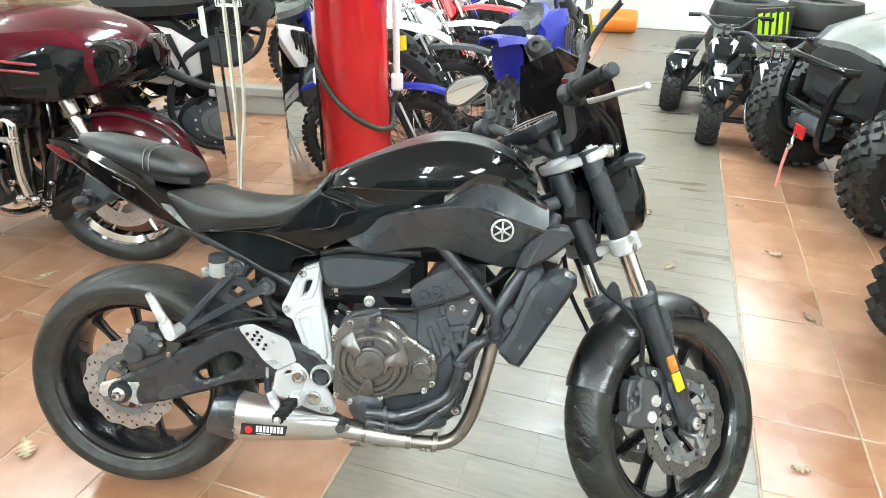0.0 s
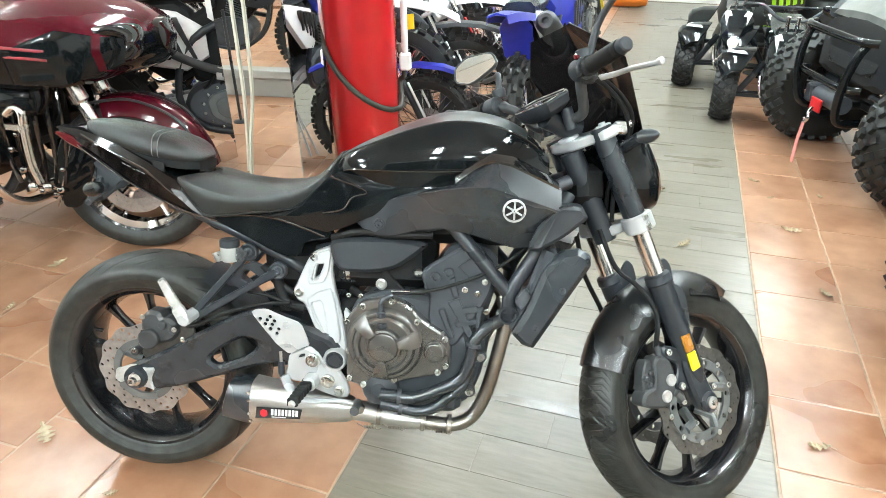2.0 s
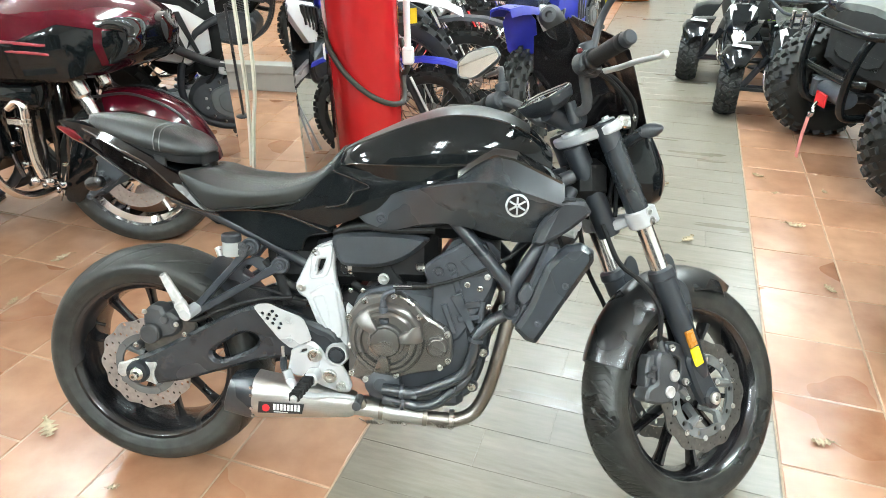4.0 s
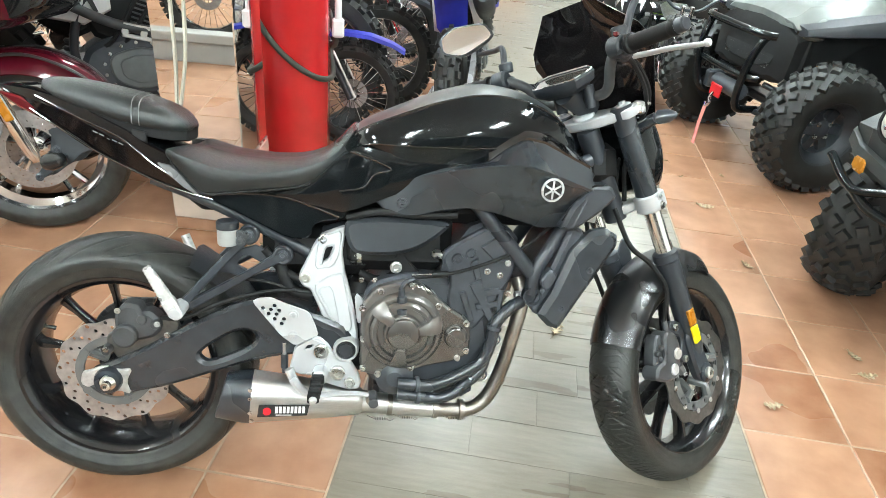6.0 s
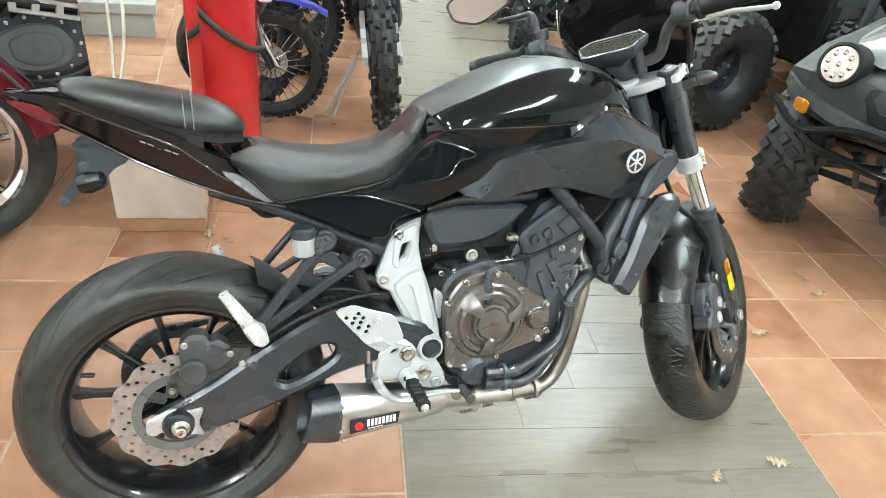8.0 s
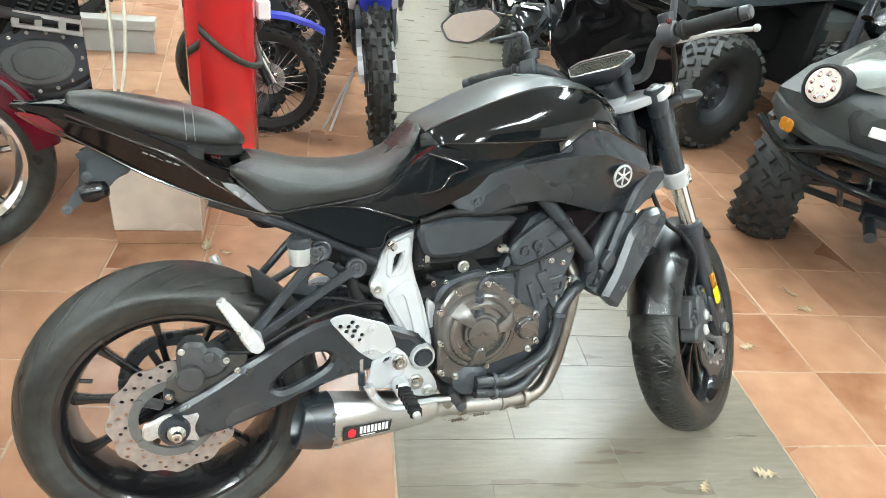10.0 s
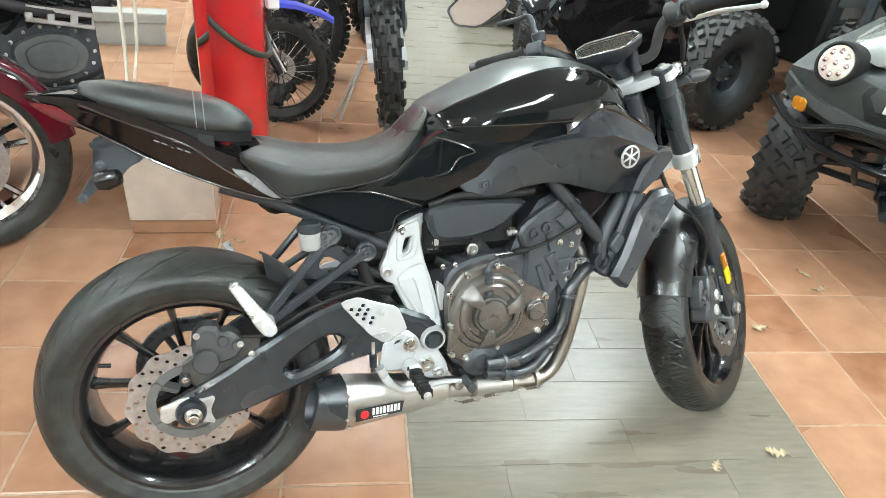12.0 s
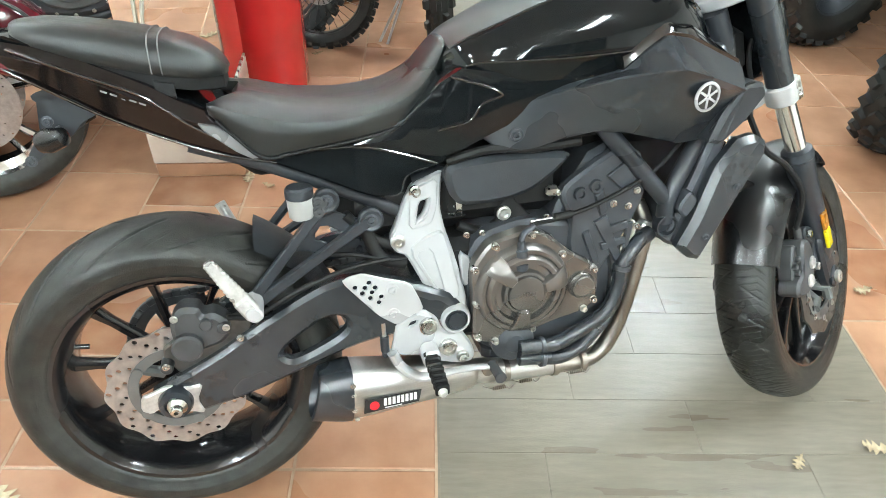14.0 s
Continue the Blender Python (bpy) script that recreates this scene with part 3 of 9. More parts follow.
# wheels
rear_c = (0.006, 0, 0.315)
rear_wheel = wheel("rear_wheel", rear_c, 0.213, 0.145, "black ten-spoke cast rear rim")
tyre("tyre", rear_c, 0.298, 0.174, 0.088, 0.214, slick_groove, rear_wheel, RUBBER)
bm = holed_ring(B(), (0, -0.083, 0.315), 0.083, 0.121, -0.0025, 0.0025, 54, 3, 0.78, 0.0035, 12)
put("brake_disc", bm, DISC, rear_wheel, "drilled wavy brake disc")
bm = B()
lathe(bm, [(-0.004, 0.084), (-0.004, 0.066), (0.004, 0.066), (0.004, 0.084), (-0.004, 0.084)], (0, -0.083, 0.315), (0, 1, 0), 40)
for k in range(5):
    a = 2 * math.pi * k / 5
    cyl(bm, (0.075 * math.cos(a), -0.09, 0.315 + 0.075 * math.sin(a)), (0.075 * math.cos(a), -0.05, 0.315 + 0.075 * math.sin(a)), 0.01, n=10)
    tube(bm, [(0.07 * math.cos(a), -0.07, 0.315 + 0.07 * math.sin(a)), (0.03 * math.cos(a), -0.055, 0.315 + 0.03 * math.sin(a))], 0.011, 8, smooth=False)
put("disc_carrier", bm, CASTGREY, rear_wheel)
bm = B()
N = 43
outline = []
for k in range(N):
    for da, rr in ((0, 0.103), (0.3, 0.103), (0.5, 0.110), (0.7, 0.110)):
        a = 2 * math.pi * (k + da) / N
        outline.append((rr * math.cos(a), 0.315 + rr * math.sin(a)))
inner = [(0.082 * math.cos(2 * math.pi * k / len(outline)), 0.315 + 0.082 * math.sin(2 * math.pi * k / len(outline))) for k in range(len(outline))]
rings = [[(x, y, z) for x, z in o] for o, y in ((outline, 0.085), (outline, 0.091), (inner, 0.091), (inner, 0.085), (outline, 0.085))]
loft(bm, rings, caps=False)
for k in range(6):
    a = math.pi * k / 3
    tube(bm, [(0.084 * math.cos(a), 0.088, 0.315 + 0.084 * math.sin(a)), (0.035 * math.cos(a), 0.07, 0.315 + 0.035 * math.sin(a))], 0.008, 8, smooth=False)
put("sprocket", bm, CALIPER, rear_wheel)["kind"] = "stuff"
bm = B()
cyl(bm, (-0.145, -0.02, 0.39), (-0.175, -0.03, 0.40), 0.005, 0.004)
cyl(bm, (-0.172, -0.029, 0.399), (-0.185, -0.033, 0.402), 0.006, 0.006)
put("valve", bm, RIM, rear_wheel)

# the lower fork stands a little turned out from the clamps
HINGE = Vector((-0.004, 0.025, 0)) + STEER_AT + STEER_AXIS * 0.76
LOW = Matrix.Translation((-0.0158, -0.0189, -0.0154)) @ Matrix.Translation(HINGE) @ Matrix.Rotation(-0.04226, 4, "X") @ Matrix.Translation(-HINGE) @ STEER
front_c = tuple(FRONT)
front_wheel = wheel("front_wheel", front_c, 0.213, 0.092, "black ten-spoke cast front rim", LOW)
tyre("tyre", front_c, 0.292, 0.120, 0.079, 0.214, sipe_groove, front_wheel, RUBBER, m=LOW, nu=1500, nv=96)
for y in (-0.072, 0.072):
    s = -1 if y < 0 else 1
    put("brake_disc", holed_ring(B(), (1.40, y, 0.30), 0.103, 0.134, -0.0022, 0.0022, 60, 3, 0.72, 0.0035, 12), FRONT_DISC, front_wheel, "dark drilled wavy brake disc", m=LOW)
    bm = B()
    holed_ring(bm, (1.40, y, 0.30), 0.079, 0.101, -0.003, 0.003, 30, 1, 0.8)
    put("disc_carrier", bm, CASTGREY, front_wheel, m=LOW)
    for k in range(5):
        a = 2 * math.pi * k / 5 + 0.3
        bm = B()
        tube(bm, [(1.4 + 0.084 * math.cos(a), y, 0.3 + 0.084 * math.sin(a)), (1.4 + 0.06 * math.cos(a + 0.2), y * 0.96, 0.3 + 0.06 * math.sin(a + 0.2)), (1.4 + 0.035 * math.cos(a), y * 0.5, 0.3 + 0.035 * math.sin(a))], 0.012, 8, smooth=False)
        put("carrier_arm", bm, CASTGREY, front_wheel, m=LOW)
    bm = B()
    for k in range(10):
        a = 2 * math.pi * k / 10 + 0.3
        bolt(bm, (1.4 + 0.102 * math.cos(a), y + s * 0.004, 0.3 + 0.102 * math.sin(a)), (0, s, 0), 0.0048, 0.003)
    for k in range(5):
        a = 2 * math.pi * k / 5 + 0.6
        bolt(bm, (1.4 + 0.055 * math.cos(a), y + s * 0.004, 0.3 + 0.055 * math.sin(a)), (0, s, 0), 0.005, 0.005)
    put("disc_bolts", bm, BOLT, front_wheel, m=LOW)

# fork: stanchions, clamps, lower legs
for y in (-0.088, 0.088):
    fx, fl = 0.026, 0.047
    s = -1 if y < 0 else 1
    bm = B()
    cyl(bm, on_axis(0.79, fx, y), on_axis(1.02, fx, y), 0.0265, 0.0255, 24, 0.003)
    put("fork_cover", bm, SATIN, label="black fork cover", m=STEER)
    bm = B()
    cyl(bm, LOW @ on_axis(0.60, fl, y), STEER @ on_axis(0.78, fx, y), 0.0205, None, 28)
    put("stanchion", bm, POLISH, label="polished chrome fork tube")
    bm = B()
    lathe(bm, [(0, 0.023), (0.004, 0.030), (0.022, 0.032), (0.026, 0.0285), (0.06, 0.0285), (0.07, 0.027), (0.19, 0.0265), (0.26, 0.0245), (0.29, 0.016)], on_axis(0.655, fl, y), -STEER_AXIS, 24)
    prism(bm, [(1.318, 0.405), (1.372, 0.425), (1.402, 0.352), (1.424, 0.318), (1.424, 0.284), (1.402, 0.273), (1.376, 0.283), (1.352, 0.325)], y - s * 0.016, y + s * 0.014, 0.007)
    lathe(bm, [(0, 0.026), (0.006, 0.026), (0.009, 0.021)], (1.40, y + s * 0.010, 0.30), (0, s, 0), 20)
    # lugs for the caliper
    prism(bm, [(1.268, 0.440), (1.292, 0.442), (1.345, 0.420), (1.372, 0.345), (1.330, 0.328), (1.306, 0.342), (1.318, 0.398), (1.272, 0.412)], y - s * 0.012, y + s * 0.002, 0.003)
    leg = put("fork_leg", bm, FRAME, label="black lower fork leg", m=LOW)
    bm = B()
    lathe(bm, [(0, 0.015), (0.008, 0.015), (0.010, 0.012), (0.010, 0.007), (0.003, 0.006), (0.003, 0)], (1.40, y + s * 0.018, 0.30), (0, s, 0), 18)
    put("axle_nut", bm, BOLT, leg, m=LOW)
    for px_, pz_ in ((1.322, 0.344), (1.282, 0.426)):
        bm = B()
        lathe(bm, [(0, 0.0085), (0.007, 0.0085), (0.008, 0.0075), (0.008, 0.004), (0.004, 0.004), (0.004, 0)], (px_, y + s * 0.003, pz_), (0, s, 0), 14)
        put("caliper_mount_bolt", bm, BOLT, leg, m=LOW)
    bm = B()
    a, b = Vector((1.318, y + s * 0.024, 0.468)), Vector((1.352, y + s * 0.024, 0.382))
    d = (b - a)
    m = Matrix((d.normalized(), (0, 1, 0), d.normalized().cross(Vector((0, 1, 0))))).transposed().to_4x4()
    box(bm, (a * 0.76 + b * 0.24), (0.042, 0.008, 0.026), 0.002, m)
    put("reflector", bm, AMBER, leg, "amber half of the side reflector", m=LOW)
    bm = B()
    box(bm, (a * 0.26 + b * 0.74), (0.045, 0.008, 0.026), 0.002, m)
    put("reflector", bm, YELLOW, leg, "bright yellow half of the side reflector", m=LOW)
    # caliper behind the leg
    bm = B()
    cy = y - s * 0.012
    prism(bm, [(1.200, 0.306), (1.240, 0.296), (1.286, 0.298), (1.304, 0.330), (1.306, 0.376), (1.288, 0.412), (1.252, 0.420), (1.238, 0.404), (1.246, 0.350), (1.206, 0.336)], cy - s * 0.030, cy + s * 0.018, 0.006)
    prism(bm, [(1.212, 0.330), (1.256, 0.335), (1.250, 0.408), (1.226, 0.412), (1.215, 0.380)], cy - s * 0.03, cy + s * 0.004, 0.004)
    for qx, qz in ((1.232, 0.352), (1.236, 0.380), (1.222, 0.366)):
        cyl(bm, (qx, cy - s * 0.01, qz), (qx, cy + s * 0.012, qz), 0.008, 0.007, 12, 0.002)
    cyl(bm, (1.272, cy, 0.415), (1.262, cy, 0.445), 0.009, 0.007, 12)
    cal = put("caliper", bm, CALIPER, label="dark grey two-piston brake caliper", m=LOW)
    for px_, pz_ in ((1.287, 0.361), (1.272, 0.324)):
        bm = B()
        lathe(bm, [(0, 0.0145), (0.004, 0.0145), (0.006, 0.0125), (0.005, 0.010), (0.005, 0)], (px_, cy + s * 0.017, pz_), (0, s, 0), 20)
        put("piston_cap", bm, WORNALU, cal, "pale piston cap", m=LOW)
    bm = B()
    tube(bm, [(1.262, cy, 0.44), (1.245, y * 1.12, 0.52), (1.2, y * 1.0, 0.585), (1.16, y * 0.7, 0.63), (1.13, y * 0.5, 0.72)], 0.006, 8)
    put("brake_hose", bm, DEEP, m=LOW)

bm = B()
up = lambda s, f, y: on_axis(s, f, y)
for (s0, s1, fx0, ext) in ((0.990, 1.014, 0.0, 0.0),):
    o = []
    prof = [(-0.120, 0.042), (-0.112, 0.058), (-0.074, 0.060), (-0.058, 0.036), (-0.03, 0.014), (0.03, 0.014), (0.058, 0.036), (0.074, 0.060), (0.112, 0.058), (0.120, 0.042), (0.114, 0.006), (0.08, 0.0), (0.04, -0.028), (-0.04, -0.028), (-0.08, 0.0), (-0.114, 0.006)]
    prism(bm, prof, s0, s1, 0.004, 2, 0.2, at=lambda a, b, c: up(b, c, a))
for y in (-0.088, 0.088):
    lathe(bm, [(0, 0.02), (0.006, 0.02), (0.008, 0.016), (0.008, 0.009), (0.014, 0.008), (0.014, 0)], up(1.014, 0.034, y), STEER_AXIS, 18)
lathe(bm, [(0, 0.026), (0.008, 0.026), (0.010, 0.016), (0.010, 0)], up(1.014, 0, 0), STEER_AXIS, 20)
top_clamp = put("top_clamp", bm, ALU, label="silver upper fork clamp", m=STEER)
bm = B()
for y in (-0.13, 0.13):
    s = -1 if y < 0 else 1
    box(bm, up(1.0, 0.062, y * 0.84), (0.03, 0.02, 0.03), 0.004)
    bolt(bm, up(1.0, 0.085, y * 0.92), (0.4, s * 0.9, 0), 0.006, 0.006)
put("clamp_bolts", bm, BOLT, top_clamp, m=STEER)
bm = B()
prism(bm, [(-0.062, 0.034), (0.062, 0.034), (0.062, 0.002), (0.035, -0.03), (-0.035, -0.03), (-0.062, 0.002)], 0.766, 0.790, 0.004, 2, 0.2, at=lambda a, b, c: up(b, c, a))
low_clamp = put("lower_clamp", bm, ALU, label="silver lower fork clamp with pinch collars", m=STEER)
for y in (-1, 1):
    bm = B()
    prism(bm, [(y * 0.120, 0.040), (y * 0.117, 0.056), (y * 0.088, 0.062), (y * 0.060, 0.050), (y * 0.054, 0.026), (y * 0.062, 0.002), (y * 0.088, -0.008), (y * 0.117, 0.006)], 0.757, 0.800, 0.004, 2, 0.2, at=lambda a, b, c: up(b, c, a))
    collar = put("clamp_collar", bm, ALU, low_clamp, "silver pinch collar", m=STEER)
    bm = B()
    for q in (0.767, 0.790):
        bolt(bm, up(q, 0.03, y * 0.118), (0.15, y, 0), 0.007, 0.006)
    put("clamp_bolts", bm, BOLT, collar, m=STEER)
bm = B()
cyl(bm, up(0.76, -0.012, 0), up(0.99, -0.012, 0), 0.027, n=24)
put("head_tube", bm, FRAME)

# front mudguard
bm = B()
rings = []
for i in range(25):
    a = radians(55 + 106 * i / 24)
    w = 0.072 + 0.006 * math.sin(math.pi * i / 24)
    if i < 4:
        w *= (0.06, 0.38, 0.64, 0.84)[i]
    r = 0.312 - 0.014 * max(0.0, (i - 12) / 12)
    row = []
    for q in [j / 8 - 1 for j in range(17)] + [1 - j / 8 for j in range(17)]:
        inner = len(row) >= 17
        dip = 0.050 * abs(q) ** 2.6 + 0.012 * abs(q)
        rr = r + 0.012 - dip - (0.003 if inner else 0.0)
        row.append((1.40 + rr * math.cos(a), q * w, 0.30 + rr * math.sin(a)))
    rings.append(row)
loft(bm, rings)
guard = put("front_mudguard", bm, GUARD, label="black front mudguard", m=LOW)
bm = B()
for y in (-0.083, 0.083):
    s = -1 if y < 0 else 1
    prism(bm, [(1.26, 0.56), (1.30, 0.60), (1.36, 0.575), (1.375, 0.48), (1.345, 0.40), (1.325, 0.41), (1.33, 0.50), (1.29, 0.53)], y - s * 0.012, y - s * 0.004, 0.002)
    prism(bm, [(1.27, 0.60), (1.30, 0.655), (1.325, 0.64), (1.34, 0.57), (1.3, 0.56)], y * 0.78 - 0.004, y * 0.78 + 0.004, 0.002)
put("mudguard_brace", bm, SATIN, guard, m=LOW)


def shell(rows, mirror=True):
    """Rings from half sections: rows of (x, [(y, z), ...]) on the right side, from the bottom to the crown at y = 0."""
    bm = B()
    rings = []
    for x, half in rows:
        rg = [(x if not isinstance(x, tuple) else x[0], -y, z) for y, z in half]
        rg += [(p[0], -p[1], p[2]) for p in reversed(rg)][1 if half[-1][0] == 0 else 0:]
        rings.append(rg)
    return loft(bm, rings)


def resample(rows, k):
    """Finer stations along x, gliding."""
    flat = [[Vector((x, y, z)) for y, z in half] for x, half in rows]
    out = []
    cols = [spline([r[j] for r in flat], k) for j in range(len(flat[0]))]
    for i in range(len(cols[0])):
        out.append((cols[0][i].x, [(c[i].y, c[i].z) for c in cols]))
    return out


# tank: crown, crease and tucked flanks
def tank_row(x, w, zt, zc, zb, wb):
    return (x, [(wb, zb), (w * 0.86, (zb + zc) / 2), (w * 0.97, zc - 0.006), (w, zc + 0.004), (w * 0.985, zc + (zt - zc) * 0.32), (w * 0.935, zc + (zt - zc) * 0.58), (w * 0.83, zc + (zt - zc) * 0.80),
                (w * 0.78, zc + (zt - zc) * 0.87), (w * 0.55, zc + (zt - zc) * 0.955), (w * 0.25, zt), (0, zt + 0.002)])


rows = [tank_row(0.515, 0.085, 0.868, 0.80, 0.745, 0.07), tank_row(0.545, 0.118, 0.890, 0.846, 0.735, 0.10), tank_row(0.61, 0.137, 0.921, 0.851, 0.73, 0.112),
        tank_row(0.69, 0.144, 0.955, 0.851, 0.735, 0.12), tank_row(0.77, 0.149, 0.978, 0.853, 0.74, 0.122), tank_row(0.84, 0.147, 0.979, 0.856, 0.745, 0.12),
        tank_row(0.91, 0.136, 0.962, 0.858, 0.76, 0.11), tank_row(0.97, 0.112, 0.928, 0.85, 0.78, 0.09), tank_row(1.01, 0.085, 0.888, 0.83, 0.79, 0.07)]
tank = put("fuel_tank", shell(resample(rows, 4)), GLOSS, label="gloss black fuel tank", sharp=28)
bm = B()
lathe(bm, [(0, 0.038), (0.004, 0.038), (0.007, 0.034), (0.007, 0.012), (0.004, 0.01), (0.004, 0)], (0.80, 0, 0.9775), (0.03, 0, 1), 28)
put("filler_cap", bm, DECK, tank)
bm = B()
for y in (-1, 1):
    bolt(bm, (0.955, y * 0.098, 0.914), (0.3, y * 0.5, 0.8), 0.006, 0.005)
put("tank_screws", bm, BOLT, tank)
fine = resample(rows, 4)
# satin panel along the crown, proud of the gloss flanks
deck = [(x, [(h[7][0] * 0.97, h[7][1] - 0.004), (h[7][0] * 0.985, h[7][1] + 0.0025), (h[8][0], h[8][1] + 0.004), (h[9][0], h[9][1] + 0.0035), (0, h[10][1] + 0.003)]) for x, h in fine[2:-5]]
put("tank_cover", shell(deck), DECK, tank, "satin dark panel along the tank's crown", sharp=35)
for sg in (1, -1):
    # raised gloss beads added on the creases, so lamps draw thin bright lines
    bm = B()
    tube(bm, [(x, -(half[3][0] + 0.0008) * sg, half[3][1] - 0.001) for x, half in fine[4:-6]], 0.0024, 8, smooth=False)
    tube(bm, [(x, -(half[7][0] - 0.0005) * sg, half[7][1] - 0.0005) for x, half in fine[3:-3]], 0.0018, 8, smooth=False)
    put("tank_seam", bm, EDGE, tank, "gloss beads along the tank's creases, added to catch highlights")
# glossy flank below the crease, running back under the seat
for sg in (1, -1):
    bm = B()
    rings = []
    for x, y, z0, z1 in ((0.285, 0.100, 0.735, 0.752), (0.36, 0.106, 0.722, 0.758), (0.44, 0.112, 0.712, 0.775), (0.50, 0.118, 0.700, 0.83), (0.535, 0.126, 0.712, 0.852),
                         (0.60, 0.128, 0.74, 0.84), (0.68, 0.128, 0.77, 0.84), (0.76, 0.132, 0.79, 0.845)):
        m_ = (z0 + z1) / 2
        rings.append([(x, -(y - 0.03) * sg, z0), (x, -(y - 0.004) * sg, z0 + 0.003), (x, -(y + 0.006) * sg, m_ - 0.003), (x, -y * sg, z1 - 0.004), (x, -(y - 0.03) * sg, z1)])
    loft(bm, rings)
    knee = put("side_fairing", bm, GLOSS, label="gloss black knee panel", sharp=25)
    # bead added along the knee crease to show its zigzag highlight
    bm = B()
    tube(bm, [(0.515, -0.126 * sg, 0.836), (0.571, -0.131 * sg, 0.818), (0.60, -0.133 * sg, 0.802), (0.566, -0.132 * sg, 0.790), (0.543, -0.129 * sg, 0.762), (0.493, -0.118 * sg, 0.750)], 0.0042, 8, flat=0.6)
    put("knee_crease", bm, EDGE, knee)
    # polylines along the shroud: fold, upper edge, lower edge, and the trim above it
    lerp = lambda tab, x: [float(np.interp(x, [q[0] for q in tab], [q[i] for q in tab])) for i in (1, 2)]
    fold = ((0.548, 0.105, 0.750), (0.62, 0.122, 0.778), (0.70, 0.148, 0.800), (0.78, 0.182, 0.820), (0.84, 0.204, 0.830), (0.884, 0.214, 0.833), (0.948, 0.204, 0.812), (1.0, 0.186, 0.793), (1.035, 0.170, 0.780))
    crest = ((0.548, 0.100, 0.754), (0.62, 0.114, 0.786), (0.70, 0.132, 0.808), (0.80, 0.153, 0.828), (0.84, 0.152, 0.858), (0.882, 0.148, 0.882), (0.923, 0.148, 0.875), (0.988, 0.142, 0.845), (1.035, 0.138, 0.824))
    hem = ((0.548, 0.100, 0.744), (0.58, 0.116, 0.721), (0.606, 0.126, 0.699), (0.662, 0.130, 0.703), (0.715, 0.135, 0.718), (0.77, 0.140, 0.726), (0.826, 0.142, 0.719), (0.932, 0.138, 0.688), (0.975, 0.136, 0.690), (1.035, 0.135, 0.735))
    lip = ((0.802, 0.150, 0.852), (0.848, 0.146, 0.882), (0.882, 0.141, 0.899), (0.932, 0.135, 0.892), (1.003, 0.120, 0.853), (1.035, 0.110, 0.832))
    bm = B()
    rings = []
    for k in range(25):
        x = 0.802 + (1.03 - 0.802) * k / 24
        (yb, zb), (yt, zt) = lerp(crest, x), lerp(lip, x)
        rings.append([(x, -(yb - 0.05) * sg, zb - 0.012), (x, -(yb + 0.001) * sg, zb - 0.010), (x, -(yb + 0.004) * sg, zb + 0.003), (x, -(yb * 0.4 + yt * 0.6 + 0.004) * sg, zb * 0.4 + zt * 0.6), (x, -(yt - 0.002) * sg, zt), (x, -(yt - 0.045) * sg, zt - 0.002)])
    loft(bm, rings)
    put("intake_trim", bm, EDGE, label="gloss black intake trim", sharp=25)
    # the broad satin shroud, folded along its length
    bm = B()
    rings = []
    for k in range(61):
        x = 0.548 + (1.035 - 0.548) * k / 60
        (yb, zb), (yc, zc), (yt, zt) = lerp(hem, x), lerp(fold, x), lerp(crest, x)
        rings.append([(x, -(yb - 0.05) * sg, zb + 0.004), (x, -(yb - 0.003) * sg, zb), (x, -yb * sg, zb + 0.003), (x, -(yb * 0.42 + yc * 0.58 + 0.002) * sg, zb * 0.45 + zc * 0.55), (x, -yc * sg, zc), (x, -(yc - 0.003) * sg, zc + 0.003),
                      (x, -(yc * 0.45 + yt * 0.55) * sg, zc * 0.45 + zt * 0.55), (x, -yt * sg, zt), (x, -(yt - 0.05) * sg, zt - 0.004)])
    loft(bm, rings)
    shroud = put("tank_shroud", bm, SATIN, label="broad satin black tank shroud", sharp=16)
    bm = B()
    prism(bm, [(0.966, 0.696), (0.988, 0.748), (1.030, 0.792), (1.082, 0.788), (1.098, 0.762), (1.050, 0.724), (0.990, 0.690)], -0.10 * sg, -0.166 * sg, 0.008, 1, 0.12, at=lambda x, y, z: (x, y * (1.10 - 2.2 * max(0.0, x - 1.0)), z))
    put("shroud_nose", bm, MATTE, shroud, sharp=22)
    bm = B()
    tube(bm, [(0.972, -0.166 * sg, 0.712), (0.996, -0.172 * sg, 0.752), (1.032, -0.166 * sg, 0.788), (1.06, -0.152 * sg, 0.789)], 0.0022, 6)
    put("nose_seam", bm, DEEP, shroud)
    n = Vector((0.14, -0.96 * sg, -0.10)).normalized()
    c = Vector((0.933, -0.2010 * sg, 0.784))
    bm = B()
    lathe(bm, [(0, 0.0255), (0.003, 0.0255), (0.004, 0.0235), (0.004, 0.0215), (0.0015, 0.021), (0.0015, 0)], c, n, 36)
    badge = put("badge", bm, ALU, shroud, "round chrome badge with three crossed bars")
    bm = B()
    lathe(bm, [(0.0016, 0.021), (0.0024, 0.0205), (0.0024, 0)], c, n, 36)
    put("badge_field", bm, DARKLABEL, badge)
    bm = B()
    d, u, w = basis(n)
    for k in range(6):
        a = math.pi * k / 3 + math.pi / 6
        q = u * math.cos(a) + w * math.sin(a)
        mm = Matrix((q, d.cross(q), d)).transposed().to_4x4()
        box(bm, c + n * 0.003 + q * 0.0105, (0.018, 0.0042, 0.0022), 0.0006, mm)
    put("badge_bars", bm, ALU, badge)
    bm = B()
    lathe(bm, [(0, 0.013), (0.002, 0.013), (0.003, 0.011), (0.001, 0.010), (0.001, 0.007), (0.006, 0.0065), (0.006, 0.0035), (0.002, 0.003), (0.002, 0)], (0.627, -0.1275 * sg, 0.731), (0, -sg, -0.10), 20)
    put("panel_bolt", bm, ENGINE, shroud)

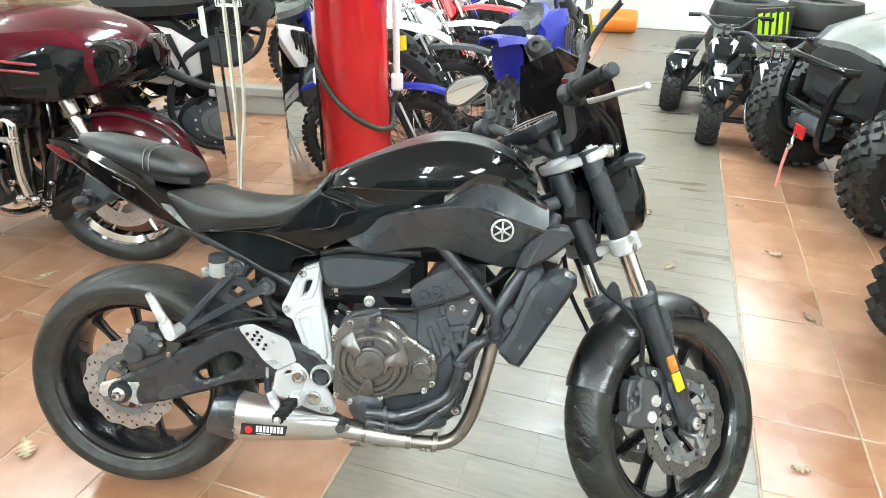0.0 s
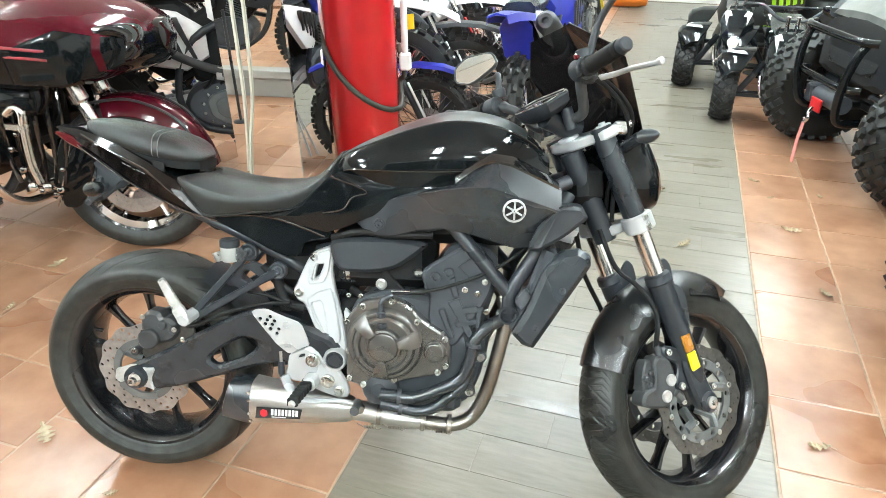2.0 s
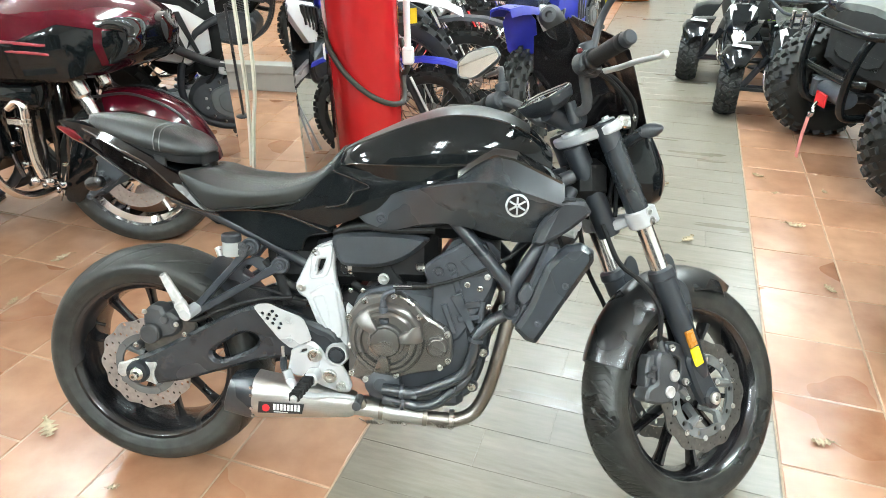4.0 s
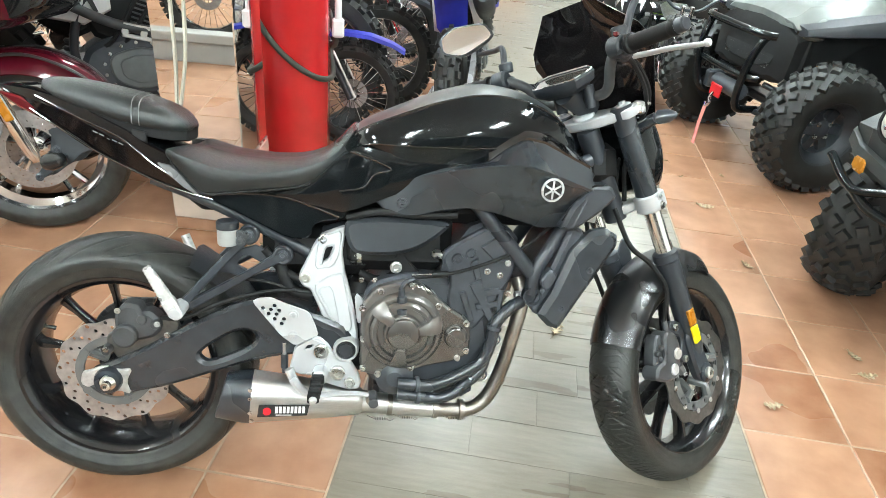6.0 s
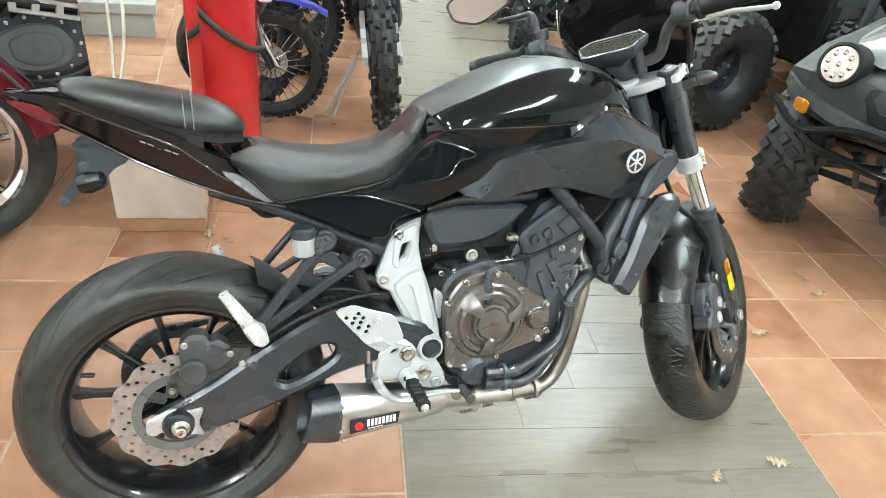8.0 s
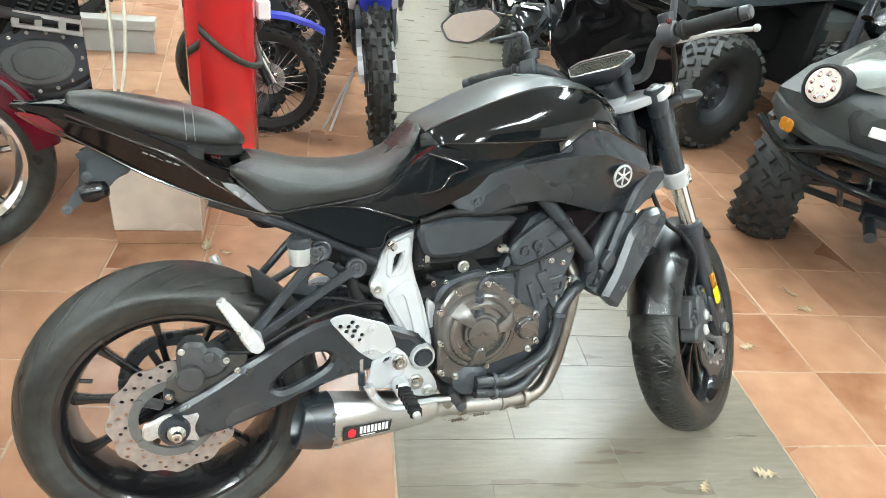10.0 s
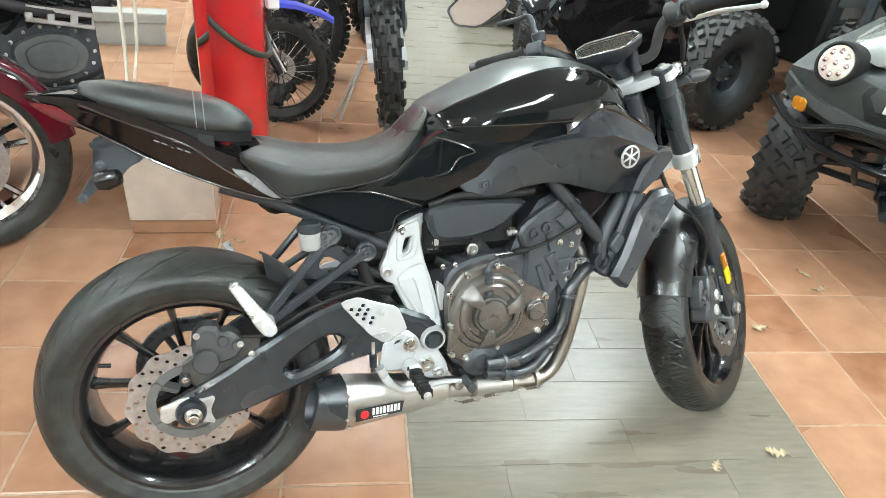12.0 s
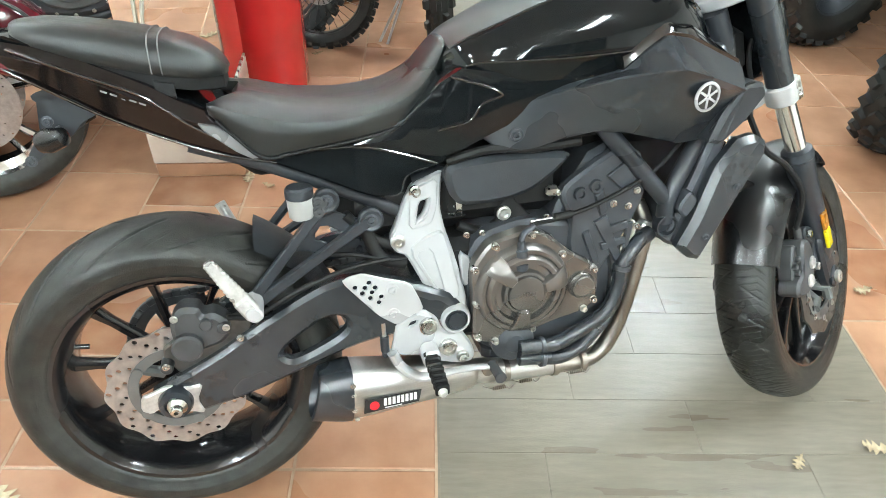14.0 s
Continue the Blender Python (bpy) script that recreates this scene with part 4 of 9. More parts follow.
# rider's seat: a dished top with a crease along each side, its back edge hollowed between two lobes
def seat_row(x, w, zt, zb, zs, dip=0.006):
    return (x, [(w * 0.62, zb + 0.002), (w * 0.90, zb - 0.002), (w * 0.965, zb + 0.004), (w * 0.995, zb + (zs - zb) * 0.55), (w, zs - 0.005), (w * 0.985, zs), (w * 0.95, zs + 0.003), (w * 0.72, zs + (zt - zs) * 0.62), (w * 0.42, zt - dip * 0.2), (w * 0.2, zt - dip * 0.8), (0, zt - dip)])


rows = [seat_row(0.140, 0.112, 0.826, 0.806, 0.819, 0.004), seat_row(0.150, 0.120, 0.831, 0.797, 0.820, 0.010), seat_row(0.178, 0.129, 0.829, 0.768, 0.811, 0.012), seat_row(0.212, 0.133, 0.822, 0.736, 0.800, 0.009), seat_row(0.255, 0.134, 0.814, 0.738, 0.789), seat_row(0.30, 0.134, 0.809, 0.743, 0.784), seat_row(0.36, 0.130, 0.806, 0.749, 0.786),
        seat_row(0.42, 0.118, 0.813, 0.758, 0.797), seat_row(0.47, 0.098, 0.835, 0.778, 0.817), seat_row(0.502, 0.080, 0.866, 0.802, 0.846, 0.0), seat_row(0.519, 0.066, 0.884, 0.832, 0.868, 0.0), seat_row(0.529, 0.052, 0.886, 0.852, 0.874, 0.0)]
bm = shell(resample(rows, 5))
for v in bm.verts:
    if v.co.x < 0.27:
        back = min(1.0, (0.27 - v.co.x) / 0.12)
        v.co.x += 0.052 * back * max(0.0, 1 - (abs(v.co.y) / 0.098) ** 2.4)
seat = put("rider_seat", bm, VINYL, label="black vinyl rider's saddle", sharp=32)
bm = B()
for sg in (1, -1):
    tube(bm, [(x, -(h[2][0] + 0.001) * sg, h[1][1] + 0.002) for x, h in rows[1:-1]], 0.0026, 6)
put("seat_piping", bm, DEEP, seat)
prows = [(-0.122, 0.024, 0.943, 0.932), (-0.112, 0.048, 0.948, 0.922), (-0.07, 0.070, 0.949, 0.906), (0.0, 0.083, 0.939, 0.885), (0.07, 0.088, 0.924, 0.867), (0.12, 0.087, 0.908, 0.859), (0.150, 0.077, 0.891, 0.856), (0.168, 0.054, 0.873, 0.855), (0.175, 0.026, 0.862, 0.856)]
prow = resample([(x, [(w * 0.7, zb + 0.003), (w * 0.95, zb - 0.001), (w, zb + 0.005), (w * 0.985, zb + (zt - zb) * 0.42), (w * 0.90, zb + (zt - zb) * 0.74), (w * 0.72, zb + (zt - zb) * 0.92), (w * 0.4, zt), (0, zt + 0.001)]) for x, w, zt, zb in prows], 4)
pillion = put("pillion_seat", shell(prow), VINYL, label="black vinyl pillion pad", sharp=42)
put("pillion_base", shell([(x, [(w * 0.7, zb - 0.024), (w * 0.9, zb - 0.020), (w * 0.93, zb + 0.004), (0, zb + 0.006)]) for x, w, zt, zb in prows[1:-1]]), DEEP, pillion)
bm = B()
for xi in (0.062, 0.082):
    i = min(range(len(prow)), key=lambda q: abs(prow[q][0] - xi))
    half = prow[i][1]
    pts = [(prow[i][0], -y, z) for y, z in half[1:]] + [(prow[i][0], y, z) for y, z in reversed(half[1:-1])]
    tube(bm, [(p[0], p[1] * 1.006, p[2] + 0.0012) for p in pts], 0.0011, 5, 3)
put("stitching", bm, STITCH, pillion)
bm = B()
rings = []
for x0 in (0.072, 0.10):
    i = min(range(len(prow)), key=lambda q: abs(prow[q][0] - x0))
    h2 = prow[i][1][:4]
    rings.append([(prow[i][0], -y * 1.01, z - 0.034) for y, z in h2] + [(prow[i][0], -y * 0.95, z - 0.034) for y, z in reversed(h2)])
loft(bm, rings)
put("strap", bm, DEEP, pillion)

# tail: side cowls, light, plate hanger
for sg in (1, -1):
    bm = B()
    rings = []
    for x, y, z0, z1 in ((-0.205, 0.032, 0.922, 0.929), (-0.14, 0.058, 0.876, 0.925), (-0.06, 0.078, 0.843, 0.908), (0.01, 0.090, 0.800, 0.876), (0.06, 0.097, 0.777, 0.852), (0.10, 0.101, 0.760, 0.826), (0.15, 0.105, 0.740, 0.802), (0.20, 0.107, 0.722, 0.755), (0.23, 0.105, 0.716, 0.728)):
        rings.append([(x, -(y - 0.035) * sg, z0), (x, -(y - 0.004) * sg, z0 + 0.002), (x, -(y + 0.002) * sg, z0 * 0.35 + z1 * 0.65), (x, -(y - 0.008) * sg, z1), (x, -(y - 0.04) * sg, z1 + 0.004)])
    loft(bm, rings)
    cowl = put("tail_cowl", bm, MAROON_FLAKE, label="dark cherry black tail cowl", sharp=20)
    # added beads that put highlight lines on the cowl's crease and hem
    bm = B()
    tube(bm, [(-0.119, -0.066 * sg, 0.913), (-0.073, -0.078 * sg, 0.893), (-0.03, -0.086 * sg, 0.874), (0.045, -0.0965 * sg, 0.842), (0.08, -0.1005 * sg, 0.816), (0.122, -0.104 * sg, 0.783), (0.199, -0.108 * sg, 0.737)], 0.0026, 8)
    tube(bm, [(-0.19, -0.040 * sg, 0.922), (-0.128, -0.060 * sg, 0.882), (-0.084, -0.073 * sg, 0.857), (-0.007, -0.087 * sg, 0.811), (0.075, -0.096 * sg, 0.771), (0.153, -0.103 * sg, 0.740), (0.23, -0.104 * sg, 0.719)], 0.0026, 8)
    put("cowl_edge", bm, EDGE, cowl, "gloss beads along the cowl edges, added to catch highlights")
    # plain strokes where the model's lettering sits
    bm = B()
    for k in range(5):
        x = 0.0 + 0.0125 * k
        if k == 2:
            box(bm, (x, -0.0945 * sg, 0.846 - 0.42 * (x - 0.0)), (0.006, 0.002, 0.0014), 0.0004, pose(0, 0, 0, 0, 24, 0))
        else:
            box(bm, (x, -(0.0925 + 0.0012 * k) * sg, 0.848 - 0.42 * x), (0.010, 0.002, 0.0028), 0.0006, pose(0, 0, 0, 0, 24, 0))
    put("decal", bm, SILVERGREY, cowl, "small pale strokes of worn lettering")
    bm = B()
    prism(bm, [(0.115, 0.795), (0.155, 0.787), (0.222, 0.731), (0.187, 0.732)], -0.100 * sg, -0.1135 * sg, 0.002, 1)
    put("silver_panel", bm, SILVERGREY, cowl, "silver grey wedge under the saddle")
    bm = B()
    prism(bm, [(0.20, 0.73), (0.29, 0.742), (0.40, 0.745), (0.515, 0.705), (0.505, 0.685), (0.44, 0.676), (0.43, 0.636), (0.38, 0.640), (0.30, 0.682)], -0.085 * sg, -0.105 * sg, 0.004)
    cover = put("side_cover", bm, GLOSS, label="black cover below the saddle")
    # bead shaped to give the highlight of the cover's fold
    bm = B()
    tube(bm, [(0.24, -0.1045 * sg, 0.731), (0.283, -0.105 * sg, 0.735), (0.334, -0.105 * sg, 0.735), (0.385, -0.105 * sg, 0.728), (0.438, -0.105 * sg, 0.711), (0.493, -0.105 * sg, 0.690)], 0.003, 8)
    put("cover_crease", bm, EDGE, cover)
    bm = B()
    tube(bm, [(0.10, -0.072 * sg, 0.755), (0.20, -0.070 * sg, 0.715), (0.33, -0.064 * sg, 0.650), (0.46, -0.056 * sg, 0.575)], 0.014, 12)
    put("subframe_tube", bm, FRAME)
bm = B()
rows = [(-0.20, [(0.026, 0.918), (0.03, 0.926), (0, 0.93)]), (-0.165, [(0.03, 0.915), (0.036, 0.930), (0, 0.935)]), (-0.12, [(0.05, 0.915), (0.055, 0.93), (0, 0.938)]), (-0.05, [(0.06, 0.88), (0.07, 0.90), (0, 0.91)]), (0.06, [(0.07, 0.80), (0.08, 0.85), (0, 0.86)]), (0.16, [(0.08, 0.76), (0.085, 0.80), (0, 0.80)])]
put("tail_body", shell(rows), GLOSS)
bm = B()
prism(bm, [(-0.203, 0.921), (-0.15, 0.91), (-0.10, 0.875), (-0.115, 0.868), (-0.16, 0.888)], -0.060, 0.060, 0.004)
put("tail_light", bm, REDLENS, label="red tail light")
bm = B()
for sg in (1, -1):
    prism(bm, [(-0.118, 0.842), (-0.08, 0.853), (-0.028, 0.820), (-0.032, 0.804), (-0.055, 0.794), (-0.075, 0.772), (-0.10, 0.765), (-0.140, 0.733), (-0.150, 0.742), (-0.112, 0.795), (-0.098, 0.822), (-0.116, 0.832)], -0.030 * sg, -0.026 * sg, 0.001, 1)
    tube(bm, [(-0.09, -0.028 * sg, 0.785), (-0.085, -0.06 * sg, 0.782)], 0.008, 8)
box(bm, (-0.095, 0, 0.836), (0.03, 0.06, 0.012), 0.002)
box(bm, (-0.142, 0, 0.742), (0.006, 0.06, 0.01), 0.001)
plate = put("plate_hanger", bm, MATTE, label="black plate hanger below the tail")
bm = B()
for sg in (1, -1):
    lathe(bm, [(0, 0.004), (0.006, 0.016), (0.02, 0.019), (0.045, 0.014), (0.05, 0.004)], (-0.11, -0.078 * sg, 0.778), (1, -0.35 * sg, 0.25), 16)
put("indicators", bm, GUARD, plate)
bm = B()
for x, z in ((-0.142, 0.740), (-0.104, 0.80)):
    bolt(bm, (x, -0.031, z), (0, -1, 0), 0.006, 0.006)
put("hanger_bolts", bm, ENGINE, plate)

# swingarm with the long slot
def slotted(outline, slot, y0, y1, bev=0.006, at=None):
    """A plate with one opening: both outlines resampled to the same count and bridged."""
    bm = B()
    o = chaikin([(a, b, 0) for a, b in outline], 2, 0.22)
    c = sum(((Vector((a, b, 0))) for a, b in slot), Vector((0, 0, 0))) / len(slot)
    s = chaikin([(a, b, 0) for a, b in slot], 2, 0.25)
    def by_angle(pts, n=64):
        out = []
        for k in range(n):
            d = Vector((math.cos(2 * math.pi * k / n), math.sin(2 * math.pi * k / n)))
            best = None
            for i in range(len(pts)):
                a, b = (pts[i] - c).to_2d(), (pts[(i + 1) % len(pts)] - c).to_2d()
                e = b - a
                den = d.x * e.y - d.y * e.x
                if abs(den) < 1e-12:
                    continue
                t = (a.x * e.y - a.y * e.x) / den
                q = (a.x * d.y - a.y * d.x) / den
                if t > 0 and -1e-6 <= q <= 1 + 1e-6 and (best is None or t > best):
                    best = t
            out.append(c.to_2d() + d * (best or 0.001))
        return out
    o2, s2 = by_angle(o), by_angle(s)
    oi, so = inset2(o2, bev), inset2(s2, -bev)
    at = at or (lambda x, y, z: (x, y, z))
    sg = 1 if y1 > y0 else -1
    ringset = [(s2, y0 + sg * bev), (so, y0), (oi, y0), (o2, y0 + sg * bev), (o2, y1 - sg * bev), (oi, y1), (so, y1), (s2, y1 - sg * bev)]
    rings = [[at(p.x, y, p.y) for p in pts] for pts, y in ringset]
    rings.append(rings[0])
    loft(bm, rings, caps=False)
    bmesh.ops.remove_doubles(bm, verts=bm.verts, dist=0.00005)
    return bm


arm_out = [(-0.045, 0.335), (-0.045, 0.285), (0.03, 0.272), (0.11, 0.288), (0.22, 0.325), (0.32, 0.360), (0.42, 0.375), (0.52, 0.365), (0.53, 0.43), (0.46, 0.46), (0.40, 0.487), (0.33, 0.503), (0.27, 0.490), (0.16, 0.432), (0.05, 0.368)]
slot = [(0.185, 0.372), (0.20, 0.350), (0.225, 0.352), (0.30, 0.385), (0.318, 0.41), (0.30, 0.430), (0.265, 0.425)]
for sg in (1, -1):
    put("swingarm", slotted(arm_out, slot, -0.085 * sg, -0.118 * sg, 0.008), SATIN, label="black cast swingarm with a long slot")
    bm = B()
    lathe(bm, [(0, 0.03), (0.012, 0.03), (0.02, 0.027), (0.022, 0.018), (0.016, 0.017), (0.016, 0)], (0.0, -0.116 * sg, 0.312), (0, -sg, 0), 24)
    put("axle_cap", bm, FRAME)
    bm = B()
    prism(bm, [(-0.055, 0.33), (-0.06, 0.302), (-0.045, 0.292), (-0.03, 0.300), (-0.015, 0.283), (0.02, 0.285), (0.045, 0.275), (0.035, 0.305), (0.05, 0.338), (0.02, 0.335), (-0.01, 0.345), (-0.04, 0.333)], -0.112 * sg, -0.124 * sg, 0.003, 1)
    adj = put("chain_adjuster", bm, WORNALU, label="bright chain adjuster plate")
    bm = B()
    lathe(bm, [(0, 0.017), (0.014, 0.017), (0.018, 0.013), (0.02, 0.010), (0.03, 0.010), (0.032, 0.008), (0.032, 0.004), (0.02, 0.004), (0.02, 0)], (0.004, -0.128 * sg, 0.312), (0, -sg, 0), 20)
    put("axle_nut", bm, BOLT, adj)
bm = B()
box(bm, (0.47, 0, 0.42), (0.09, 0.2, 0.08), 0.02)
put("swingarm_bridge", bm, SATIN)
bm = B()
rings = []
for i in range(15):
    a = radians(8 + 50 * i / 14)
    rings.append([(0.322 * math.cos(a), q * 0.085, 0.315 + (0.322 - 0.03 * abs(q) ** 2 + d) * math.sin(a)) for q, d in ((-1, 0), (-0.6, 0), (0, 0), (0.6, 0), (1, 0), (0.6, -0.004), (0, -0.004), (-0.6, -0.004))])
loft(bm, rings)
put("hugger", bm, MATTE, label="black inner mudguard over the rear tyre")
# chain
bm = B()
for z0, z1 in ((0.42, 0.455), (0.21, 0.325)):
    for k in range(34):
        t = k / 33
        p = Vector((0.0 + 0.52 * t, 0.088, z0 + (z1 - z0) * t))
        box(bm, p, (0.018, 0.016 if k % 2 else 0.010, 0.014), 0.002, pose(0, 0, 0, 0, -math.degrees(math.atan2(z1 - z0, 0.52)), 0))
for k in range(20):
    a = math.pi / 2 + math.pi * k / 19
    box(bm, (0.107 * math.cos(a), 0.088, 0.315 + 0.107 * math.sin(a)), (0.018, 0.016 if k % 2 else 0.010, 0.014), 0.002, pose(0, 0, 0, 0, -math.degrees(a + math.pi / 2), 0))
put("chain", bm, CALIPER, label="oily drive chain")
# rear caliper with its torque arm
bm = B()
prism(bm, [(0.02, 0.425), (0.018, 0.485), (0.04, 0.51), (0.07, 0.505), (0.075, 0.488), (0.092, 0.492), (0.112, 0.475), (0.118, 0.45), (0.10, 0.43), (0.06, 0.42)], -0.062, -0.112, 0.008)
lathe(bm, [(0, 0.026), (0.016, 0.026), (0.02, 0.022), (0.02, 0)], (0.042, -0.108, 0.438), (0, -1, 0), 22)
for x, z in ((0.0, 0.40), (0.105, 0.462), (0.078, 0.474)):
    cyl(bm, (x, -0.07, z), (x, -0.118, z), 0.012, 0.011, 14, 0.002)
move(bm, Matrix.Translation((-0.004, 0, -0.024)))
cal = put("rear_caliper", bm, CALIPER, label="grey rear brake caliper")
bm = B()
prism(bm, [(-0.015, 0.40), (0.03, 0.43), (0.125, 0.455), (0.15, 0.435), (0.14, 0.41), (0.09, 0.375), (0.045, 0.345), (0.015, 0.345)], -0.085, -0.098, 0.003, 1)
put("caliper_bracket", bm, FRONT_DISC, cal)
bm = B()
for x, z in ((0.0, 0.405), (0.03, 0.495), (0.11, 0.465), (0.13, 0.44)):
    bolt(bm, (x - 0.004, -0.117, z - 0.024), (0, -1, 0), 0.0045, 0.006)
put("caliper_bolts", bm, BOLT, cal)
bm = B()
tube(bm, [(0.11, -0.10, 0.45), (0.16, -0.115, 0.455), (0.24, -0.11, 0.49), (0.33, -0.105, 0.515), (0.40, -0.10, 0.52)], 0.005, 8)
put("brake_line", bm, DEEP, cal)

# passenger foot bracket, worn folded peg
bm = B()
for a, b in (((0.301, 0.644), (0.148, 0.474)), ((0.373, 0.600), (0.165, 0.478))):
    pa, pb = Vector((a[0], -0.098, a[1])), Vector((b[0], -0.112, b[1]))
    d = (pb - pa).normalized()
    q = d.cross(Vector((0, 1, 0)))
    loft(bm, [[p + q * hw * sx + Vector((0, hy * sy, 0)) for sx, sy in ((-1, -0.6), (-0.7, -1), (0.7, -1), (1, -0.6), (1, 0.8), (-1, 0.8))] for p, hw, hy in ((pa, 0.012, 0.008), (pa.lerp(pb, 0.3), 0.008, 0.008), (pb, 0.010, 0.009))])
for x, z in ((0.301, 0.644), (0.373, 0.600)):
    lathe(bm, [(0, 0.022), (0.012, 0.022), (0.015, 0.018), (0.012, 0.012), (0.012, 0)], (x, -0.092, z), (0, -1, 0), 22)
cyl(bm, (0.152, -0.10, 0.476), (0.152, -0.125, 0.476), 0.015, None, 14, 0.003)
pb_ = put("pillion_bracket", bm, FRAME, label="black pillion footrest bracket")
bm = B()
prism(bm, [(0.20, 0.545), (0.30, 0.625), (0.365, 0.595), (0.33, 0.575), (0.29, 0.60), (0.27, 0.575), (0.30, 0.56), (0.27, 0.545), (0.25, 0.565)], -0.084, -0.092, 0.002, 1)
put("bracket_web", bm, FRAME, pb_)
bm = B()
for x, z in ((0.301, 0.644), (0.373, 0.600)):
    bolt(bm, (x, -0.104, z), (0, -1, 0), 0.008, 0.006)
put("bracket_bolts", bm, ENGINE, pb_)
bm = B()
p0, p1 = Vector((0.158, -0.165, 0.490)), Vector((0.101, -0.152, 0.583))
d = (p1 - p0).normalized()
q = d.cross(Vector((0, 1, 0))).normalized()
rings = []
for k in range(27):
    t = k / 26
    hw = (0.0165 - 0.0065 * t) * (1.0 if k % 2 else 0.86) if 0.24 < t < 0.97 else (0.0150 if t <= 0.24 else 0.006)
    hy = 0.010 if t <= 0.24 else 0.0065 - 0.002 * t
    p = p0.lerp(p1, t)
    rings.append([p + q * hw * sx + Vector((0, hy * sy, 0)) for sx, sy in ((-1, -0.5), (-0.7, -1), (0.7, -1), (1, -0.5), (1, 0.5), (0.7, 1), (-0.7, 1), (-1, 0.5))])
loft(bm, rings)
peg = put("pillion_peg", bm, WORNALU, pb_, "worn ribbed aluminium footpeg folded up", sharp=20)
bm = B()
prism(bm, [(0.146, 0.480), (0.146, 0.496), (0.158, 0.503), (0.174, 0.494), (0.176, 0.480), (0.162, 0.471)], -0.112, -0.176, 0.003, 1)
put("peg_clevis", bm, ALU, pb_, sharp=25)
for sg in (-1,):
    bm = B()
    for a, b in (((0.301, 0.644), (0.148, 0.474)), ((0.373, 0.600), (0.165, 0.478))):
        tube(bm, [(a[0], 0.10, a[1]), (b[0], 0.115, b[1])], 0.009, 8, smooth=False)
    far = put("pillion_bracket", bm, FRAME, label="black pillion footrest bracket")
    bm = B()
    tube(bm, [(0.147, 0.13, 0.474), (0.103, 0.15, 0.575)], 0.011, 10, smooth=False)
    put("pillion_peg", bm, WORNALU, far, "worn aluminium footpeg folded up")
# brake fluid reservoir
bm = B()
lathe(bm, [(0, 0.018), (0.004, 0.021), (0.034, 0.022), (0.036, 0.02)], (0.258, -0.108, 0.622), (0.0, 0, 1), 22)
res = put("fluid_reservoir", bm, CLEARISH, label="milky brake fluid reservoir with black cap")
bm = B()
lathe(bm, [(0, 0.021), (0.002, 0.0235), (0.016, 0.0235), (0.02, 0.02), (0.02, 0)], (0.258, -0.108, 0.657), (0, 0, 1), 24)
put("cap", bm, MATTE, res)
bm = B()
prism(bm, [(0.272, 0.638), (0.30, 0.652), (0.305, 0.64), (0.28, 0.622)], -0.10, -0.115, 0.002)
for z in (0.632, 0.648):
    bolt(bm, (0.286, -0.116, z), (0, -1, 0), 0.007, 0.006)
put("clip", bm, CALIPER, res)

